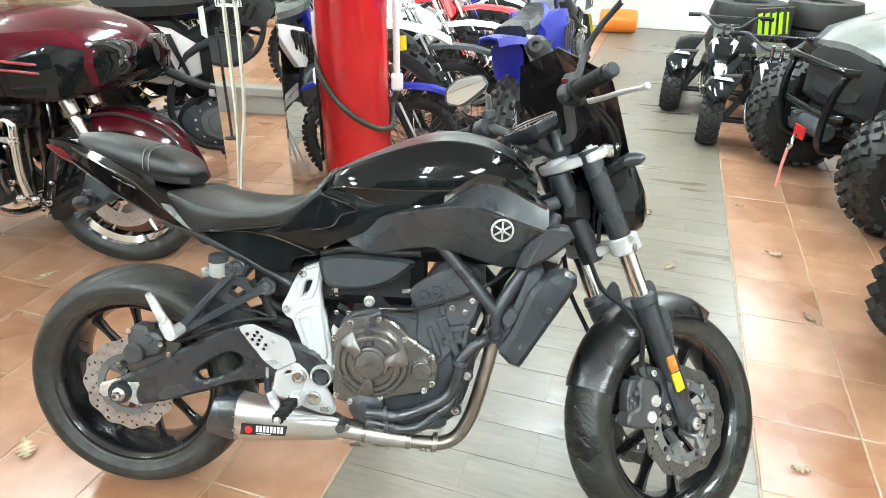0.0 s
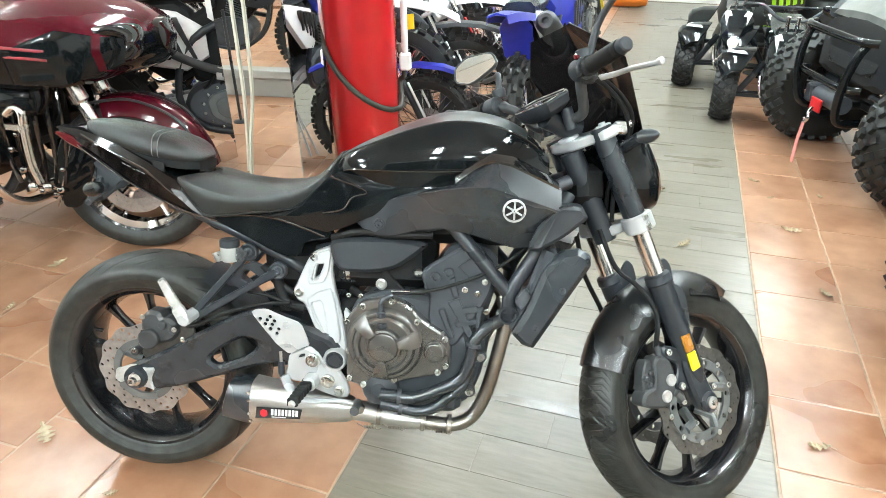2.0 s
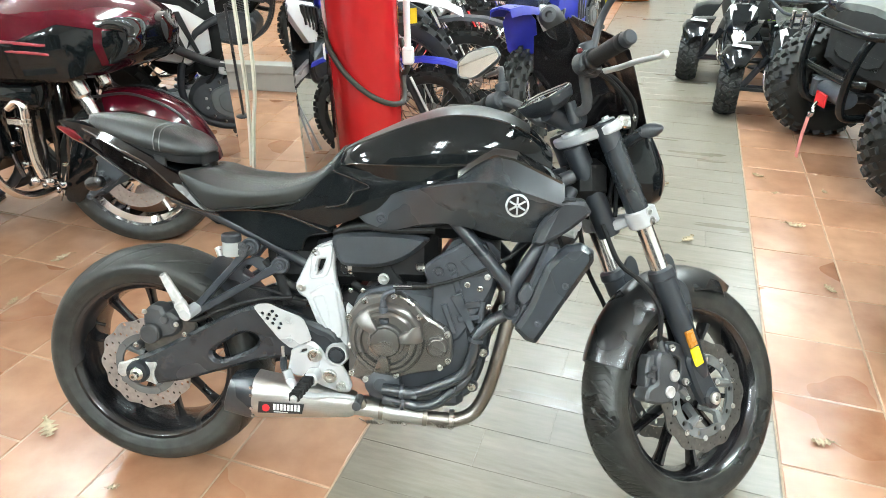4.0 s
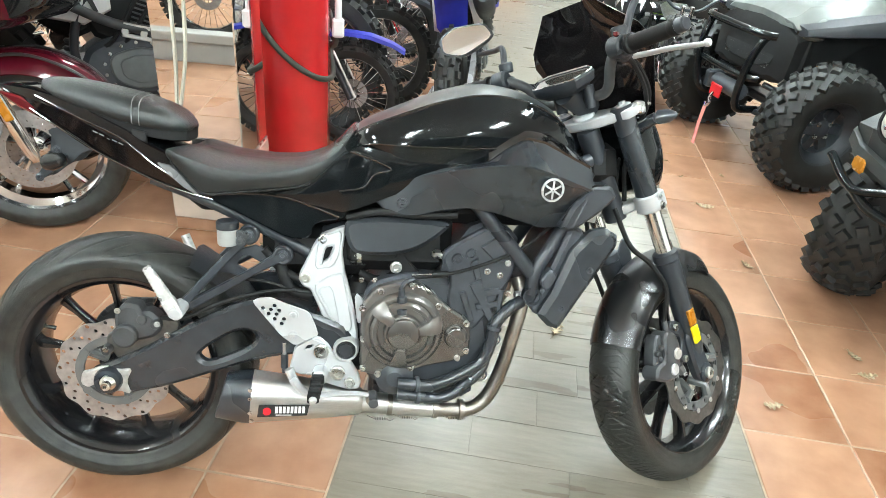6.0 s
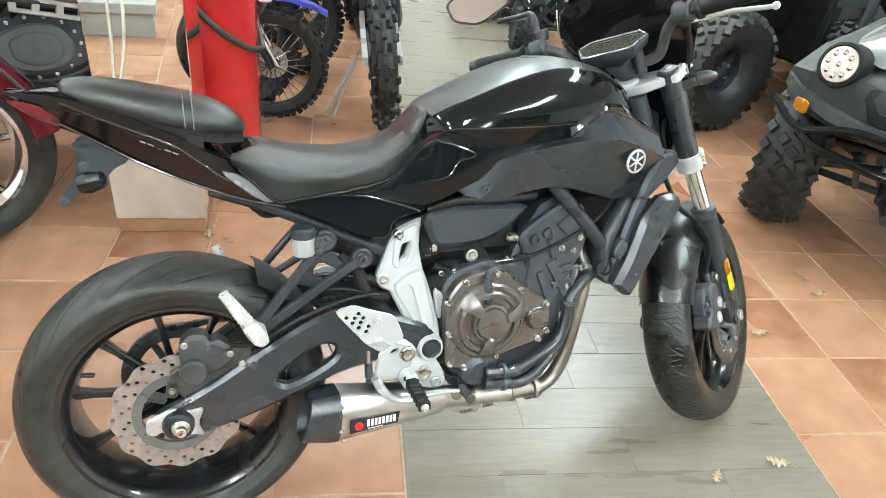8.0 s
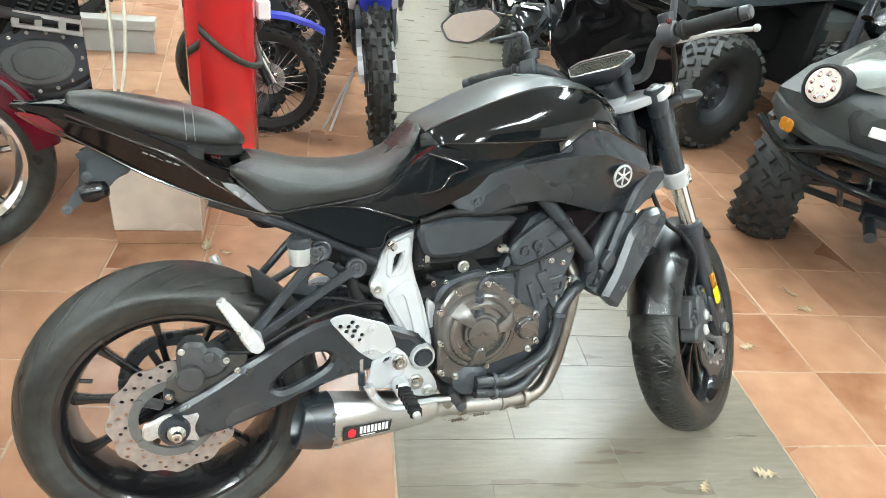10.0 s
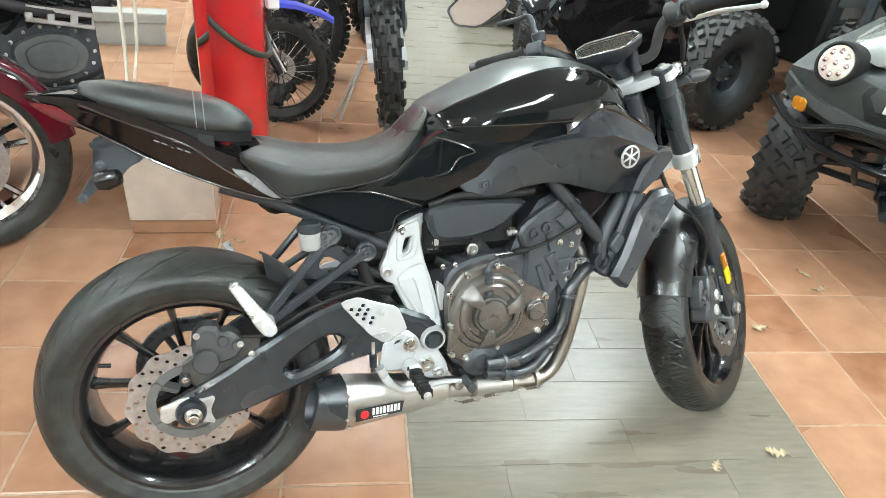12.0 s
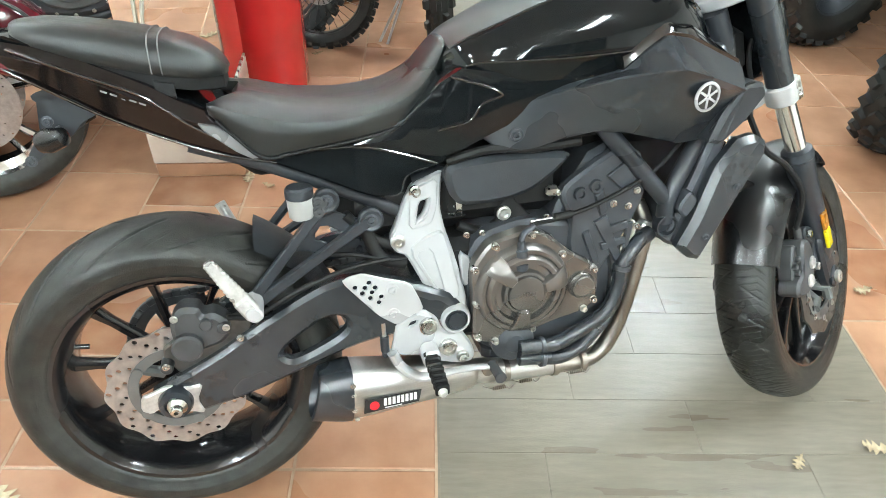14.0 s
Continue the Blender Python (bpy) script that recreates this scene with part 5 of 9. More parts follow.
# silver side plate at the swingarm pivot; it leans in towards its top
for sg in (1, -1):
    Y = lambda v: -v * sg
    lean_in = lambda x, y, z: (x, Y(0.166 - 0.14 * z) + y, z)
    bm = cut_plate([(0.512, 0.667), (0.500, 0.664), (0.456, 0.646), (0.440, 0.626), (0.418, 0.577), (0.407, 0.556), (0.405, 0.541), (0.415, 0.526), (0.432, 0.518), (0.447, 0.486), (0.466, 0.443), (0.482, 0.408), (0.487, 0.372), (0.512, 0.360), (0.536, 0.380), (0.541, 0.415), (0.531, 0.47), (0.519, 0.52), (0.507, 0.56), (0.501, 0.60), (0.505, 0.635)],
                   [[(0.456, 0.579), (0.470, 0.588), (0.481, 0.617), (0.464, 0.613)]], Y(-0.022), 0.0, 0.004, lean_in)
    plate = put("pivot_plate", bm, ALU, label="silver cast pivot plate")
    bm = cut_plate([(0.436, 0.528), (0.470, 0.552), (0.503, 0.560), (0.514, 0.51), (0.529, 0.43), (0.500, 0.420), (0.478, 0.448)],
                   [[(0.450, 0.522), (0.478, 0.529), (0.492, 0.47), (0.498, 0.436), (0.489, 0.444), (0.468, 0.482)]], 0.004 * sg, Y(0.006), 0.003, lean_in)
    put("plate_rib", bm, ALU, plate, sharp=25)
    bm = cut_plate([(0.446, 0.625), (0.458, 0.640), (0.500, 0.655), (0.494, 0.60), (0.482, 0.572), (0.440, 0.565)], [[(0.450, 0.574), (0.473, 0.583), (0.486, 0.623), (0.461, 0.618)]], 0.004 * sg, Y(0.004), 0.002, lean_in)
    put("plate_rib", bm, ALU, plate, sharp=25)
    bm = B()
    prism(bm, [(0.530, 0.515), (0.556, 0.492), (0.552, 0.44), (0.536, 0.44)], Y(0.078), Y(0.096), 0.003, 1)
    put("plate_ear", bm, ALU, plate)
    bm = B()
    lathe(bm, [(-0.02, 0.031), (0.012, 0.029), (0.018, 0.026), (0.018, 0.0225), (0.010, 0.022), (0.010, 0)], (0.514, Y(0.110), 0.387), (0, -sg, 0), 32)
    put("plate_boss", bm, ALU, plate)
    bm = B()
    lathe(bm, [(0, 0.0215), (0.006, 0.0215), (0.008, 0.0195), (0.006, 0.0175), (0.0055, 0.0160), (0.008, 0.0150), (0.0075, 0.0)], (0.514, Y(0.120), 0.387), (0, -sg, 0), 28)
    for k in range(8):
        a = math.pi * k / 4
        box(bm, (0.514 + 0.0165 * math.cos(a), Y(0.1275), 0.387 + 0.0165 * math.sin(a)), (0.004, 0.0025, 0.004), 0.0006)
    put("pivot_cap", bm, MATTE, plate)
    bm = B()
    for x, z in ((0.459, 0.632), (0.420, 0.546)):
        lathe(bm, [(-0.004, 0.0125), (0.002, 0.0125), (0.003, 0.0105), (0.004, 0.0085), (0.009, 0.008), (0.009, 0.005), (0.004, 0.0045), (0.004, 0)], (x, Y(0.166 - 0.14 * z), z), (0, -sg, 0), 20)
    put("plate_bolts", bm, BOLT, plate)
    # heel guard, drilled right through
    holes = [disc_hole(x, z, 0.0046) for x, z in ((0.357, 0.491), (0.332, 0.485), (0.349, 0.482), (0.367, 0.480), (0.344, 0.472), (0.361, 0.471), (0.357, 0.460), (0.377, 0.460), (0.372, 0.449))]
    bm = cut_plate([(0.309, 0.500), (0.322, 0.508), (0.348, 0.511), (0.380, 0.497), (0.432, 0.478), (0.446, 0.445), (0.453, 0.422), (0.430, 0.412), (0.402, 0.396), (0.372, 0.419), (0.347, 0.450)], holes, Y(0.1205), Y(0.1265), 0.0016)
    heel = put("heel_guard", bm, ALU, label="silver drilled heel guard")
    bm = B()
    for x, z in ((0.397, 0.470), (0.396, 0.421)):
        lathe(bm, [(0, 0.0125), (0.0018, 0.0122), (0.002, 0.008), (0.0045, 0.0072), (0.005, 0.004), (0.002, 0.0035), (0.002, 0)], (x, Y(0.1262), z), (0, -sg, 0), 20)
    put("guard_bolts", bm, ALU, heel)
    bm = cut_plate([(0.400, 0.395), (0.430, 0.410), (0.453, 0.419), (0.477, 0.398), (0.489, 0.368), (0.500, 0.360), (0.524, 0.362), (0.545, 0.325), (0.550, 0.302), (0.542, 0.288), (0.520, 0.286), (0.470, 0.303), (0.440, 0.322), (0.405, 0.326), (0.388, 0.341), (0.394, 0.365)],
                   [[(0.422, 0.386), (0.437, 0.390), (0.440, 0.398), (0.428, 0.396)]], Y(0.110), Y(0.124), 0.004)
    hang = put("footrest_hanger", bm, ALU, label="silver footrest hanger")
    bm = B()
    for x, z, r in ((0.460, 0.384, 0.0165), (0.496, 0.331, 0.0165), (0.524, 0.306, 0.0115)):
        lathe(bm, [(-0.004, r * 1.1), (0.003, r * 1.05), (0.004, r * 0.92), (0.002, r * 0.88), (0.002, r * 0.72), (0.007, r * 0.68), (0.007, r * 0.42), (0.003, r * 0.4), (0.003, 0)], (x, Y(0.128), z), (0, -sg, 0), 20)
    put("hanger_bolts", bm, BOLT, hang)
    bm = B()
    prism(bm, [(0.438, 0.330), (0.446, 0.352), (0.470, 0.352), (0.476, 0.328), (0.466, 0.318), (0.446, 0.318)], Y(0.122), Y(0.165), 0.004, 1)
    put("peg_clevis", bm, ALU, hang)
    bm = B()
    for k in range(13):
        y = 0.158 + 0.0085 * k
        hw = 0.0145 - 0.0022 * (k / 12) if k % 2 == 0 else 0.0118
        hz = 0.0105 if k % 2 == 0 else 0.0085
        box(bm, (0.456 - 0.0004 * k, Y(y), 0.338), (2 * hw, 0.0095, 2 * hz), 0.0025)
    put("footpeg", bm, DEEP, hang, "ribbed rubber-topped rider's footpeg")["kind"] = "stuff"
    bm = B()
    cyl(bm, (0.451, Y(0.262), 0.336), (0.451, Y(0.272), 0.335), 0.009, 0.007, 14, 0.002)
    put("peg_end", bm, WORNALU, hang)
    bm = B()
    if sg > 0:
        tube(bm, [(0.388, -0.128, 0.342), (0.402, -0.134, 0.312), (0.430, -0.140, 0.288), (0.462, -0.143, 0.283), (0.500, -0.146, 0.289), (0.545, -0.150, 0.291), (0.575, -0.156, 0.290)], [0.019, 0.0085], 12, 6, flat=0.55)
    else:
        tube(bm, [(0.50, 0.12, 0.33), (0.60, 0.125, 0.34), (0.66, 0.13, 0.36)], 0.010, 10, flat=0.6)
    lever = put("foot_lever", bm, ALU, hang, "silver foot lever")
    if sg > 0:
        bm = B()
        lathe(bm, [(0, 0.006), (0.001, 0.011), (0.006, 0.0105), (0.008, 0.0095), (0.040, 0.0095), (0.042, 0.011), (0.048, 0.011), (0.049, 0.004), (0.049, 0)], (0.576, -0.150, 0.291), (0.05, -1, 0), 16)
        put("lever_pad", bm, CALIPER, lever)
        bm = B()
        cyl(bm, (0.377, -0.116, 0.366), (0.377, -0.116, 0.400), 0.0045, 0.0045)
        put("switch_rod", bm, BOLT, hang)
        bm = B()
        cyl(bm, (0.377, -0.116, 0.338), (0.377, -0.116, 0.372), 0.0085, 0.0085, 14, 0.002)
        cyl(bm, (0.377, -0.116, 0.326), (0.377, -0.116, 0.338), 0.0065, 0.0065, 12, 0.002)
        put("switch", bm, MATTE, hang)

# frame
for sg in (1, -1):
    Y = lambda v: -v * sg
    bm = B()
    tube(bm, [(0.78, Y(0.105), 0.745), (0.935, Y(0.122), 0.57)], 0.0165, 14, smooth=False)
    tube(bm, [(1.06, Y(0.045), 0.80), (1.0, Y(0.10), 0.69), (0.938, Y(0.122), 0.588), (0.931, Y(0.122), 0.53)], 0.0165, 14, 5)
    tube(bm, [(1.06, Y(0.045), 0.83), (0.9, Y(0.10), 0.77), (0.65, Y(0.075), 0.70), (0.46, Y(0.050), 0.64)], 0.0165, 14, 5)
    lathe(bm, [(0, 0.022), (0.02, 0.022), (0.02, 0.0185), (0.002, 0.018), (0.002, 0)], (0.931, Y(0.118), 0.526), (0, -sg, 0), 24)
    put("frame_tube", bm, FRAME, label="black tubular steel frame")
    bm = B()
    prism(bm, [(0.503, 0.672), (0.518, 0.69), (0.62, 0.696), (0.745, 0.687), (0.714, 0.655), (0.667, 0.622), (0.61, 0.607), (0.53, 0.608), (0.512, 0.632)], Y(0.085), Y(0.118), 0.010, 2)
    put("airbox_cover", bm, MATTE, label="matte black airbox side cover")
    bm = B()
    tube(bm, [(0.51, Y(0.105), 0.69), (0.58, Y(0.118), 0.708), (0.66, Y(0.12), 0.703), (0.75, Y(0.118), 0.706)], 0.008, 8)
    put("seal_strip", bm, DEEP)
# shock, hidden hardware behind the plates
bm = B()
for k in range(9):
    lathe(bm, [(0, 0.030), (0.006, 0.034), (0.012, 0.030)], (0.40 + 0.022 * k, -0.02, 0.52 - 0.004 * k), (1, 0, -0.2), 20)
cyl(bm, (0.38, -0.02, 0.525), (0.62, -0.02, 0.478), 0.022, n=16)
put("shock", bm, ENGINE)
bm = B()
box(bm, (0.45, 0, 0.60), (0.26, 0.13, 0.12), 0.03)
box(bm, (0.62, 0, 0.63), (0.26, 0.15, 0.15), 0.03)
box(bm, (0.85, 0, 0.73), (0.30, 0.14, 0.12), 0.03)
box(bm, (0.30, 0, 0.715), (0.26, 0.14, 0.06), 0.02)
# not airbox: dark block added behind the pivot plate to close a see-through gap
box(bm, (0.545, 0, 0.42), (0.09, 0.17, 0.22), 0.02)
put("airbox", bm, DEEP)
bm = B()
tube(bm, [(0.33, -0.086, 0.61), (0.37, -0.082, 0.56), (0.42, -0.075, 0.53)], 0.010, 10)
tube(bm, [(0.36, -0.086, 0.59), (0.385, -0.084, 0.52), (0.43, -0.08, 0.50)], 0.013, 10)
tube(bm, [(0.29, -0.09, 0.54), (0.34, -0.095, 0.535), (0.40, -0.092, 0.515), (0.45, -0.085, 0.51)], 0.004, 6)
put("hoses", bm, DEEP)

# engine: crankcase, cylinder block, clutch cover
bm = B()
prism(bm, [(0.54, 0.46), (0.56, 0.54), (0.66, 0.565), (0.78, 0.545), (0.84, 0.47), (0.85, 0.36), (0.80, 0.285), (0.62, 0.27), (0.55, 0.32)], -0.105, 0.12, 0.012)
prism(bm, [(0.70, 0.50), (0.735, 0.595), (0.80, 0.69), (0.90, 0.665), (0.90, 0.58), (0.87, 0.48), (0.83, 0.44)], -0.085, 0.085, 0.01, 1)
engine = put("engine", bm, ENGINE, label="dark grey parallel twin engine")
bm = B()
HD = [(0.722, 0.602), (0.730, 0.624), (0.800, 0.668), (0.848, 0.690), (0.870, 0.674), (0.895, 0.600), (0.885, 0.562), (0.838, 0.478), (0.803, 0.428), (0.768, 0.440), (0.738, 0.495), (0.744, 0.555)]
HS = lambda x, z: (0.812 + (x - 0.798) * 1.08, 0.556 + (z - 0.56) * 1.04)
prism(bm, HD, -0.085, -0.112, 0.006, 1)
put("cylinder_head", bm, ENGINE, engine, "dark cylinder head casting with raised ribs", sharp=30)
bm = B()
for pts in ([(0.775, 0.55), (0.80, 0.56), (0.835, 0.47), (0.822, 0.465)], [(0.755, 0.53), (0.768, 0.535), (0.792, 0.465), (0.78, 0.462)], [(0.79, 0.535), (0.84, 0.545), (0.845, 0.53), (0.797, 0.52)], [(0.79, 0.505), (0.838, 0.512), (0.842, 0.50), (0.795, 0.49)],
            [(0.775, 0.60), (0.79, 0.612), (0.80, 0.565), (0.788, 0.56)], [(0.84, 0.54), (0.852, 0.54), (0.846, 0.49), (0.836, 0.49)], [(0.795, 0.635), (0.83, 0.66), (0.862, 0.61), (0.83, 0.60)]):
    prism(bm, [HS(*p) for p in pts], -0.108, -0.1185, 0.0022, 0)
for x, z in ((0.748, 0.607), (0.842, 0.665), (0.776, 0.618)):
    lathe(bm, [(0, 0.013), (0.008, 0.012), (0.008, 0.007), (0.003, 0.006), (0.003, 0)], (HS(x, z)[0], -0.112, HS(x, z)[1]), (0, -1, 0), 16)
put("head_ribs", bm, ENGINE, engine, sharp=30)
bm = B()
for x, z in ((0.812, 0.580), (0.84, 0.572), (0.855, 0.60), (0.862, 0.64), (0.86, 0.53)):
    bolt(bm, (HS(x, z)[0], -0.113, HS(x, z)[1]), (0, -1, 0), 0.005, 0.006)
put("head_bolts", bm, BOLT, engine)
# clutch cover
bm = B()
cvo = [(0.546, 0.43), (0.545, 0.495), (0.575, 0.535), (0.60, 0.545), (0.655, 0.556), (0.700, 0.535), (0.728, 0.503), (0.79, 0.465), (0.797, 0.43), (0.795, 0.385), (0.768, 0.366), (0.70, 0.352), (0.662, 0.340), (0.59, 0.325), (0.545, 0.338)]
prism(bm, cvo, -0.100, -0.134, 0.005, 1)
cc = Vector((0.640, -0.134, 0.440))
lathe(bm, [(-0.01, 0.094), (0.004, 0.091), (0.012, 0.086), (0.015, 0.082), (0.015, 0.076), (0.013, 0.074), (0.018, 0.072), (0.022, 0.067), (0.022, 0.060), (0.013, 0.057), (0.013, 0.045), (0.023, 0.042), (0.024, 0.037), (0.022, 0.036), (0.028, 0.034), (0.029, 0.030), (0.0285, 0)], cc, (0, -1, 0), 72)
cover = put("clutch_cover", bm, COVER, engine, "bronze grey round clutch cover with concentric ribs", sharp=30)
bm = B()
for ang in (134, 14, 264):
    a = radians(ang)
    d = Vector((math.cos(a), 0, math.sin(a)))
    q = Vector((-d.z, 0, d.x))
    rings = []
    for r, hw, h in ((0.031, 0.007, 0.026), (0.037, 0.010, 0.033), (0.058, 0.015, 0.031), (0.072, 0.019, 0.025), (0.086, 0.020, 0.012)):
        p = cc + d * r
        rings.append([p + q * hw * s1 + Vector((0, -h * s2, 0)) for s1, s2 in ((-1.12, 0.2), (-1.0, 0.92), (-0.8, 1), (0.8, 1), (1.0, 0.92), (1.12, 0.2))])
    loft(bm, rings)
put("cover_lugs", bm, COVER, cover)
bm = B()
for k in range(7):
    box(bm, cc + Vector((-0.016 + 0.0054 * k, -0.029, 0.0)), (0.0036, 0.002, 0.008), 0.0006)
put("cast_marks", bm, COVER, cover, "worn raised casting marks")
bm = B()
lathe(bm, [(-0.004, 0.028), (0.006, 0.027), (0.010, 0.023), (0.014, 0.0225), (0.015, 0.020), (0.013, 0.019), (0.013, 0)], (0.761, -0.133, 0.427), (0, -1, 0), 32)
put("oil_cap", bm, COVER, cover, "round grey plug")
bm = B()
for x, z in ((0.588, 0.532), (0.549, 0.491), (0.552, 0.419), (0.553, 0.347), (0.587, 0.333), (0.662, 0.349), (0.657, 0.546), (0.718, 0.499), (0.784, 0.458), (0.787, 0.392), (0.768, 0.374)):
    lathe(bm, [(-0.006, 0.0075), (0.003, 0.0075), (0.004, 0.006), (0.010, 0.0055), (0.010, 0.0035), (0.006, 0.003), (0.006, 0)], (x, -0.133, z), (0, -1, 0), 12)
put("cover_bolts", bm, BOLT, cover)
bm = B()
lathe(bm, [(0, 0.012), (0.012, 0.013), (0.014, 0.010), (0.026, 0.010), (0.028, 0.012), (0.04, 0.012), (0.042, 0.008), (0.058, 0.007), (0.06, 0.004)], (0.636, -0.142, 0.484), (-0.05, -0.06, 1), 16)
tube(bm, [(0.632, -0.146, 0.542), (0.640, -0.144, 0.556), (0.66, -0.138, 0.564)], 0.006, 8)
put("clutch_arm", bm, ENGINE, engine)
bm = B()
tube(bm, [(0.655, -0.136, 0.566), (0.72, -0.13, 0.571), (0.80, -0.128, 0.592), (0.90, -0.12, 0.635), (0.99, -0.09, 0.70)], 0.0042, 8)
tube(bm, [(0.70, -0.131, 0.572), (0.735, -0.13, 0.574)], 0.0075, 10, smooth=False)
put("clutch_cable", bm, DEEP, engine)
bm = B()
tube(bm, [(0.655, -0.132, 0.571), (0.70, -0.131, 0.572)], 0.0022, 6, smooth=False)
put("cable_wire", bm, BOLT, engine)
# throttle body hoses
bm = B()
cyl(bm, (0.52, -0.07, 0.595), (0.60, -0.085, 0.60), 0.030, 0.026, 20, 0.004)
cyl(bm, (0.585, -0.085, 0.60), (0.62, -0.088, 0.598), 0.02, 0.02, 16, 0.003)
tube(bm, [(0.54, -0.09, 0.55), (0.58, -0.095, 0.535), (0.62, -0.10, 0.555), (0.60, -0.09, 0.60)], 0.010, 10)
tube(bm, [(0.55, -0.1, 0.52), (0.55, -0.11, 0.46), (0.558, -0.112, 0.38), (0.60, -0.125, 0.33)], 0.007, 8)
prism(bm, [(0.605, 0.575), (0.632, 0.62), (0.66, 0.575), (0.69, 0.55), (0.64, 0.545)], -0.095, -0.112, 0.004)
move(bm, Matrix.Translation((0, 0.035, 0)))
put("intake_parts", bm, DEEP, engine)
bm = B()
lathe(bm, [(0, 0.033), (0.012, 0.034), (0.014, 0.031), (0.016, 0.034), (0.026, 0.033)], (0.522, -0.040, 0.595), (1, -0.15, 0.05), 24)
lathe(bm, [(0, 0.014), (0.004, 0.014), (0.005, 0.010), (0.012, 0.0095), (0.012, 0.006), (0.006, 0.005), (0.006, 0)], (0.622, -0.078, 0.572), (0, -1, 0), 16)
for x, z in ((0.70, 0.560), (0.725, 0.605), (0.545, 0.545), (0.575, 0.545)):
    bolt(bm, (x, -0.095, z), (0, -1, 0), 0.0042, 0.008)
box(bm, (0.715, -0.085, 0.607), (0.026, 0.018, 0.020), 0.005)
put("intake_clamps", bm, BOLT, engine)
# water pump and coolant hoses
bm = B()
lathe(bm, [(-0.03, 0.044), (0.0, 0.043), (0.006, 0.036), (0.008, 0.022), (0.012, 0.018), (0.012, 0)], (0.626, -0.128, 0.321), (0, -1, 0), 30)
put("water_pump", bm, ENGINE, engine, "dark water pump housing")
bm = B()
tube(bm, [(0.632, -0.148, 0.316), (0.665, -0.148, 0.314), (0.71, -0.142, 0.309), (0.776, -0.136, 0.333), (0.825, -0.130, 0.362), (0.845, -0.126, 0.408), (0.853, -0.122, 0.453), (0.884, -0.115, 0.489), (0.915, -0.105, 0.504)], 0.0150, 14)
tube(bm, [(0.632, -0.146, 0.290), (0.67, -0.146, 0.285), (0.72, -0.140, 0.273), (0.764, -0.134, 0.284), (0.793, -0.128, 0.308), (0.829, -0.118, 0.339), (0.845, -0.100, 0.39)], 0.0135, 14)
put("coolant_hose", bm, SATIN, engine, "black rubber coolant hoses")
bm = B()
for p, d in (((0.672, -0.147, 0.313), (1, 0.1, -0.08)), ((0.675, -0.145, 0.283), (1, 0.1, -0.15)), ((0.850, -0.124, 0.440), (0.2, 0.1, 1))):
    lathe(bm, [(0, 0.0165), (0.001, 0.018), (0.009, 0.018), (0.010, 0.0165)], p, d, 16)
put("hose_clamps", bm, ENGINE, engine)
bm = B()
box(bm, (0.70, 0, 0.265), (0.24, 0.16, 0.05), 0.015)
put("sump", bm, ENGINE, engine)

bm = B()
prism(bm, [(0.775, 0.262), (0.832, 0.258), (0.866, 0.330), (0.888, 0.430), (0.880, 0.500), (0.842, 0.500), (0.818, 0.400), (0.780, 0.330)], -0.058, 0.02, 0.008)
for x, z in ((0.868, 0.392), (0.842, 0.298)):
    lathe(bm, [(0, 0.015), (0.012, 0.015), (0.015, 0.012)], (x, -0.056, z), (0, -1, 0), 14)
front_mount = put("engine_mount", bm, ENGINE, engine, "dark front engine mount")
bm = B()
for x, z in ((0.868, 0.392), (0.842, 0.298)):
    bolt(bm, (x, -0.071, z), (0, -1, 0), 0.007, 0.006)
put("mount_bolts", bm, BOLT, front_mount)
# exhaust
bm = B()
tube(bm, [(0.915, -0.045, 0.545), (0.928, -0.062, 0.50), (0.920, -0.068, 0.45), (0.908, -0.070, 0.395), (0.895, -0.072, 0.34), (0.878, -0.074, 0.285), (0.852, -0.077, 0.237), (0.812, -0.082, 0.214), (0.76, -0.086, 0.214), (0.70, -0.090, 0.220)], 0.0172, 18, 8)
tube(bm, [(0.90, 0.055, 0.545), (0.915, 0.06, 0.50), (0.872, 0.058, 0.40), (0.82, 0.055, 0.27), (0.775, 0.015, 0.226), (0.71, -0.05, 0.222)], 0.0172, 16, 8)
header = put("exhaust_header", bm, PIPE, label="heat tinted steel exhaust header")
bm = B()
tube(bm, [(0.73, -0.088, 0.220), (0.66, -0.092, 0.228), (0.60, -0.096, 0.238), (0.54, -0.098, 0.247)], [0.022, 0.026], 18, 6)
put("link_pipe", bm, STEEL, header)
bm = B()
for x in (0.625, 0.735, 0.80):
    lathe(bm, [(0, 0.021), (0.001, 0.0255), (0.012, 0.0255), (0.013, 0.021)], (x, -0.083 - (0.8 - x) * 0.075, 0.213 + (0.8 - x) * 0.12), (-1, -0.06, 0.08), 20)
for x, y, z in ((0.775, -0.107, 0.205), (0.66, -0.115, 0.212), (0.60, -0.124, 0.214)):
    tube(bm, [(x + 0.03, y, z), (x + 0.02, y - 0.004, z - 0.004), (x + 0.015, y - 0.002, z)], 0.0016, 5)
    for k in range(7):
        lathe(bm, [(0, 0.003), (0.0015, 0.0048), (0.003, 0.003)], (x + 0.013 - 0.004 * k, y - 0.001, z), (-1, 0, 0.03), 8)
    tube(bm, [(x - 0.015, y - 0.002, z), (x - 0.025, y, z + 0.004), (x - 0.033, y + 0.004, z + 0.006)], 0.0016, 5)
lathe(bm, [(0, 0.012), (0.012, 0.012), (0.014, 0.009), (0.014, 0)], (0.575, -0.118, 0.262), (0, -1, 0), 14)
put("exhaust_clamps", bm, PIPE, header)


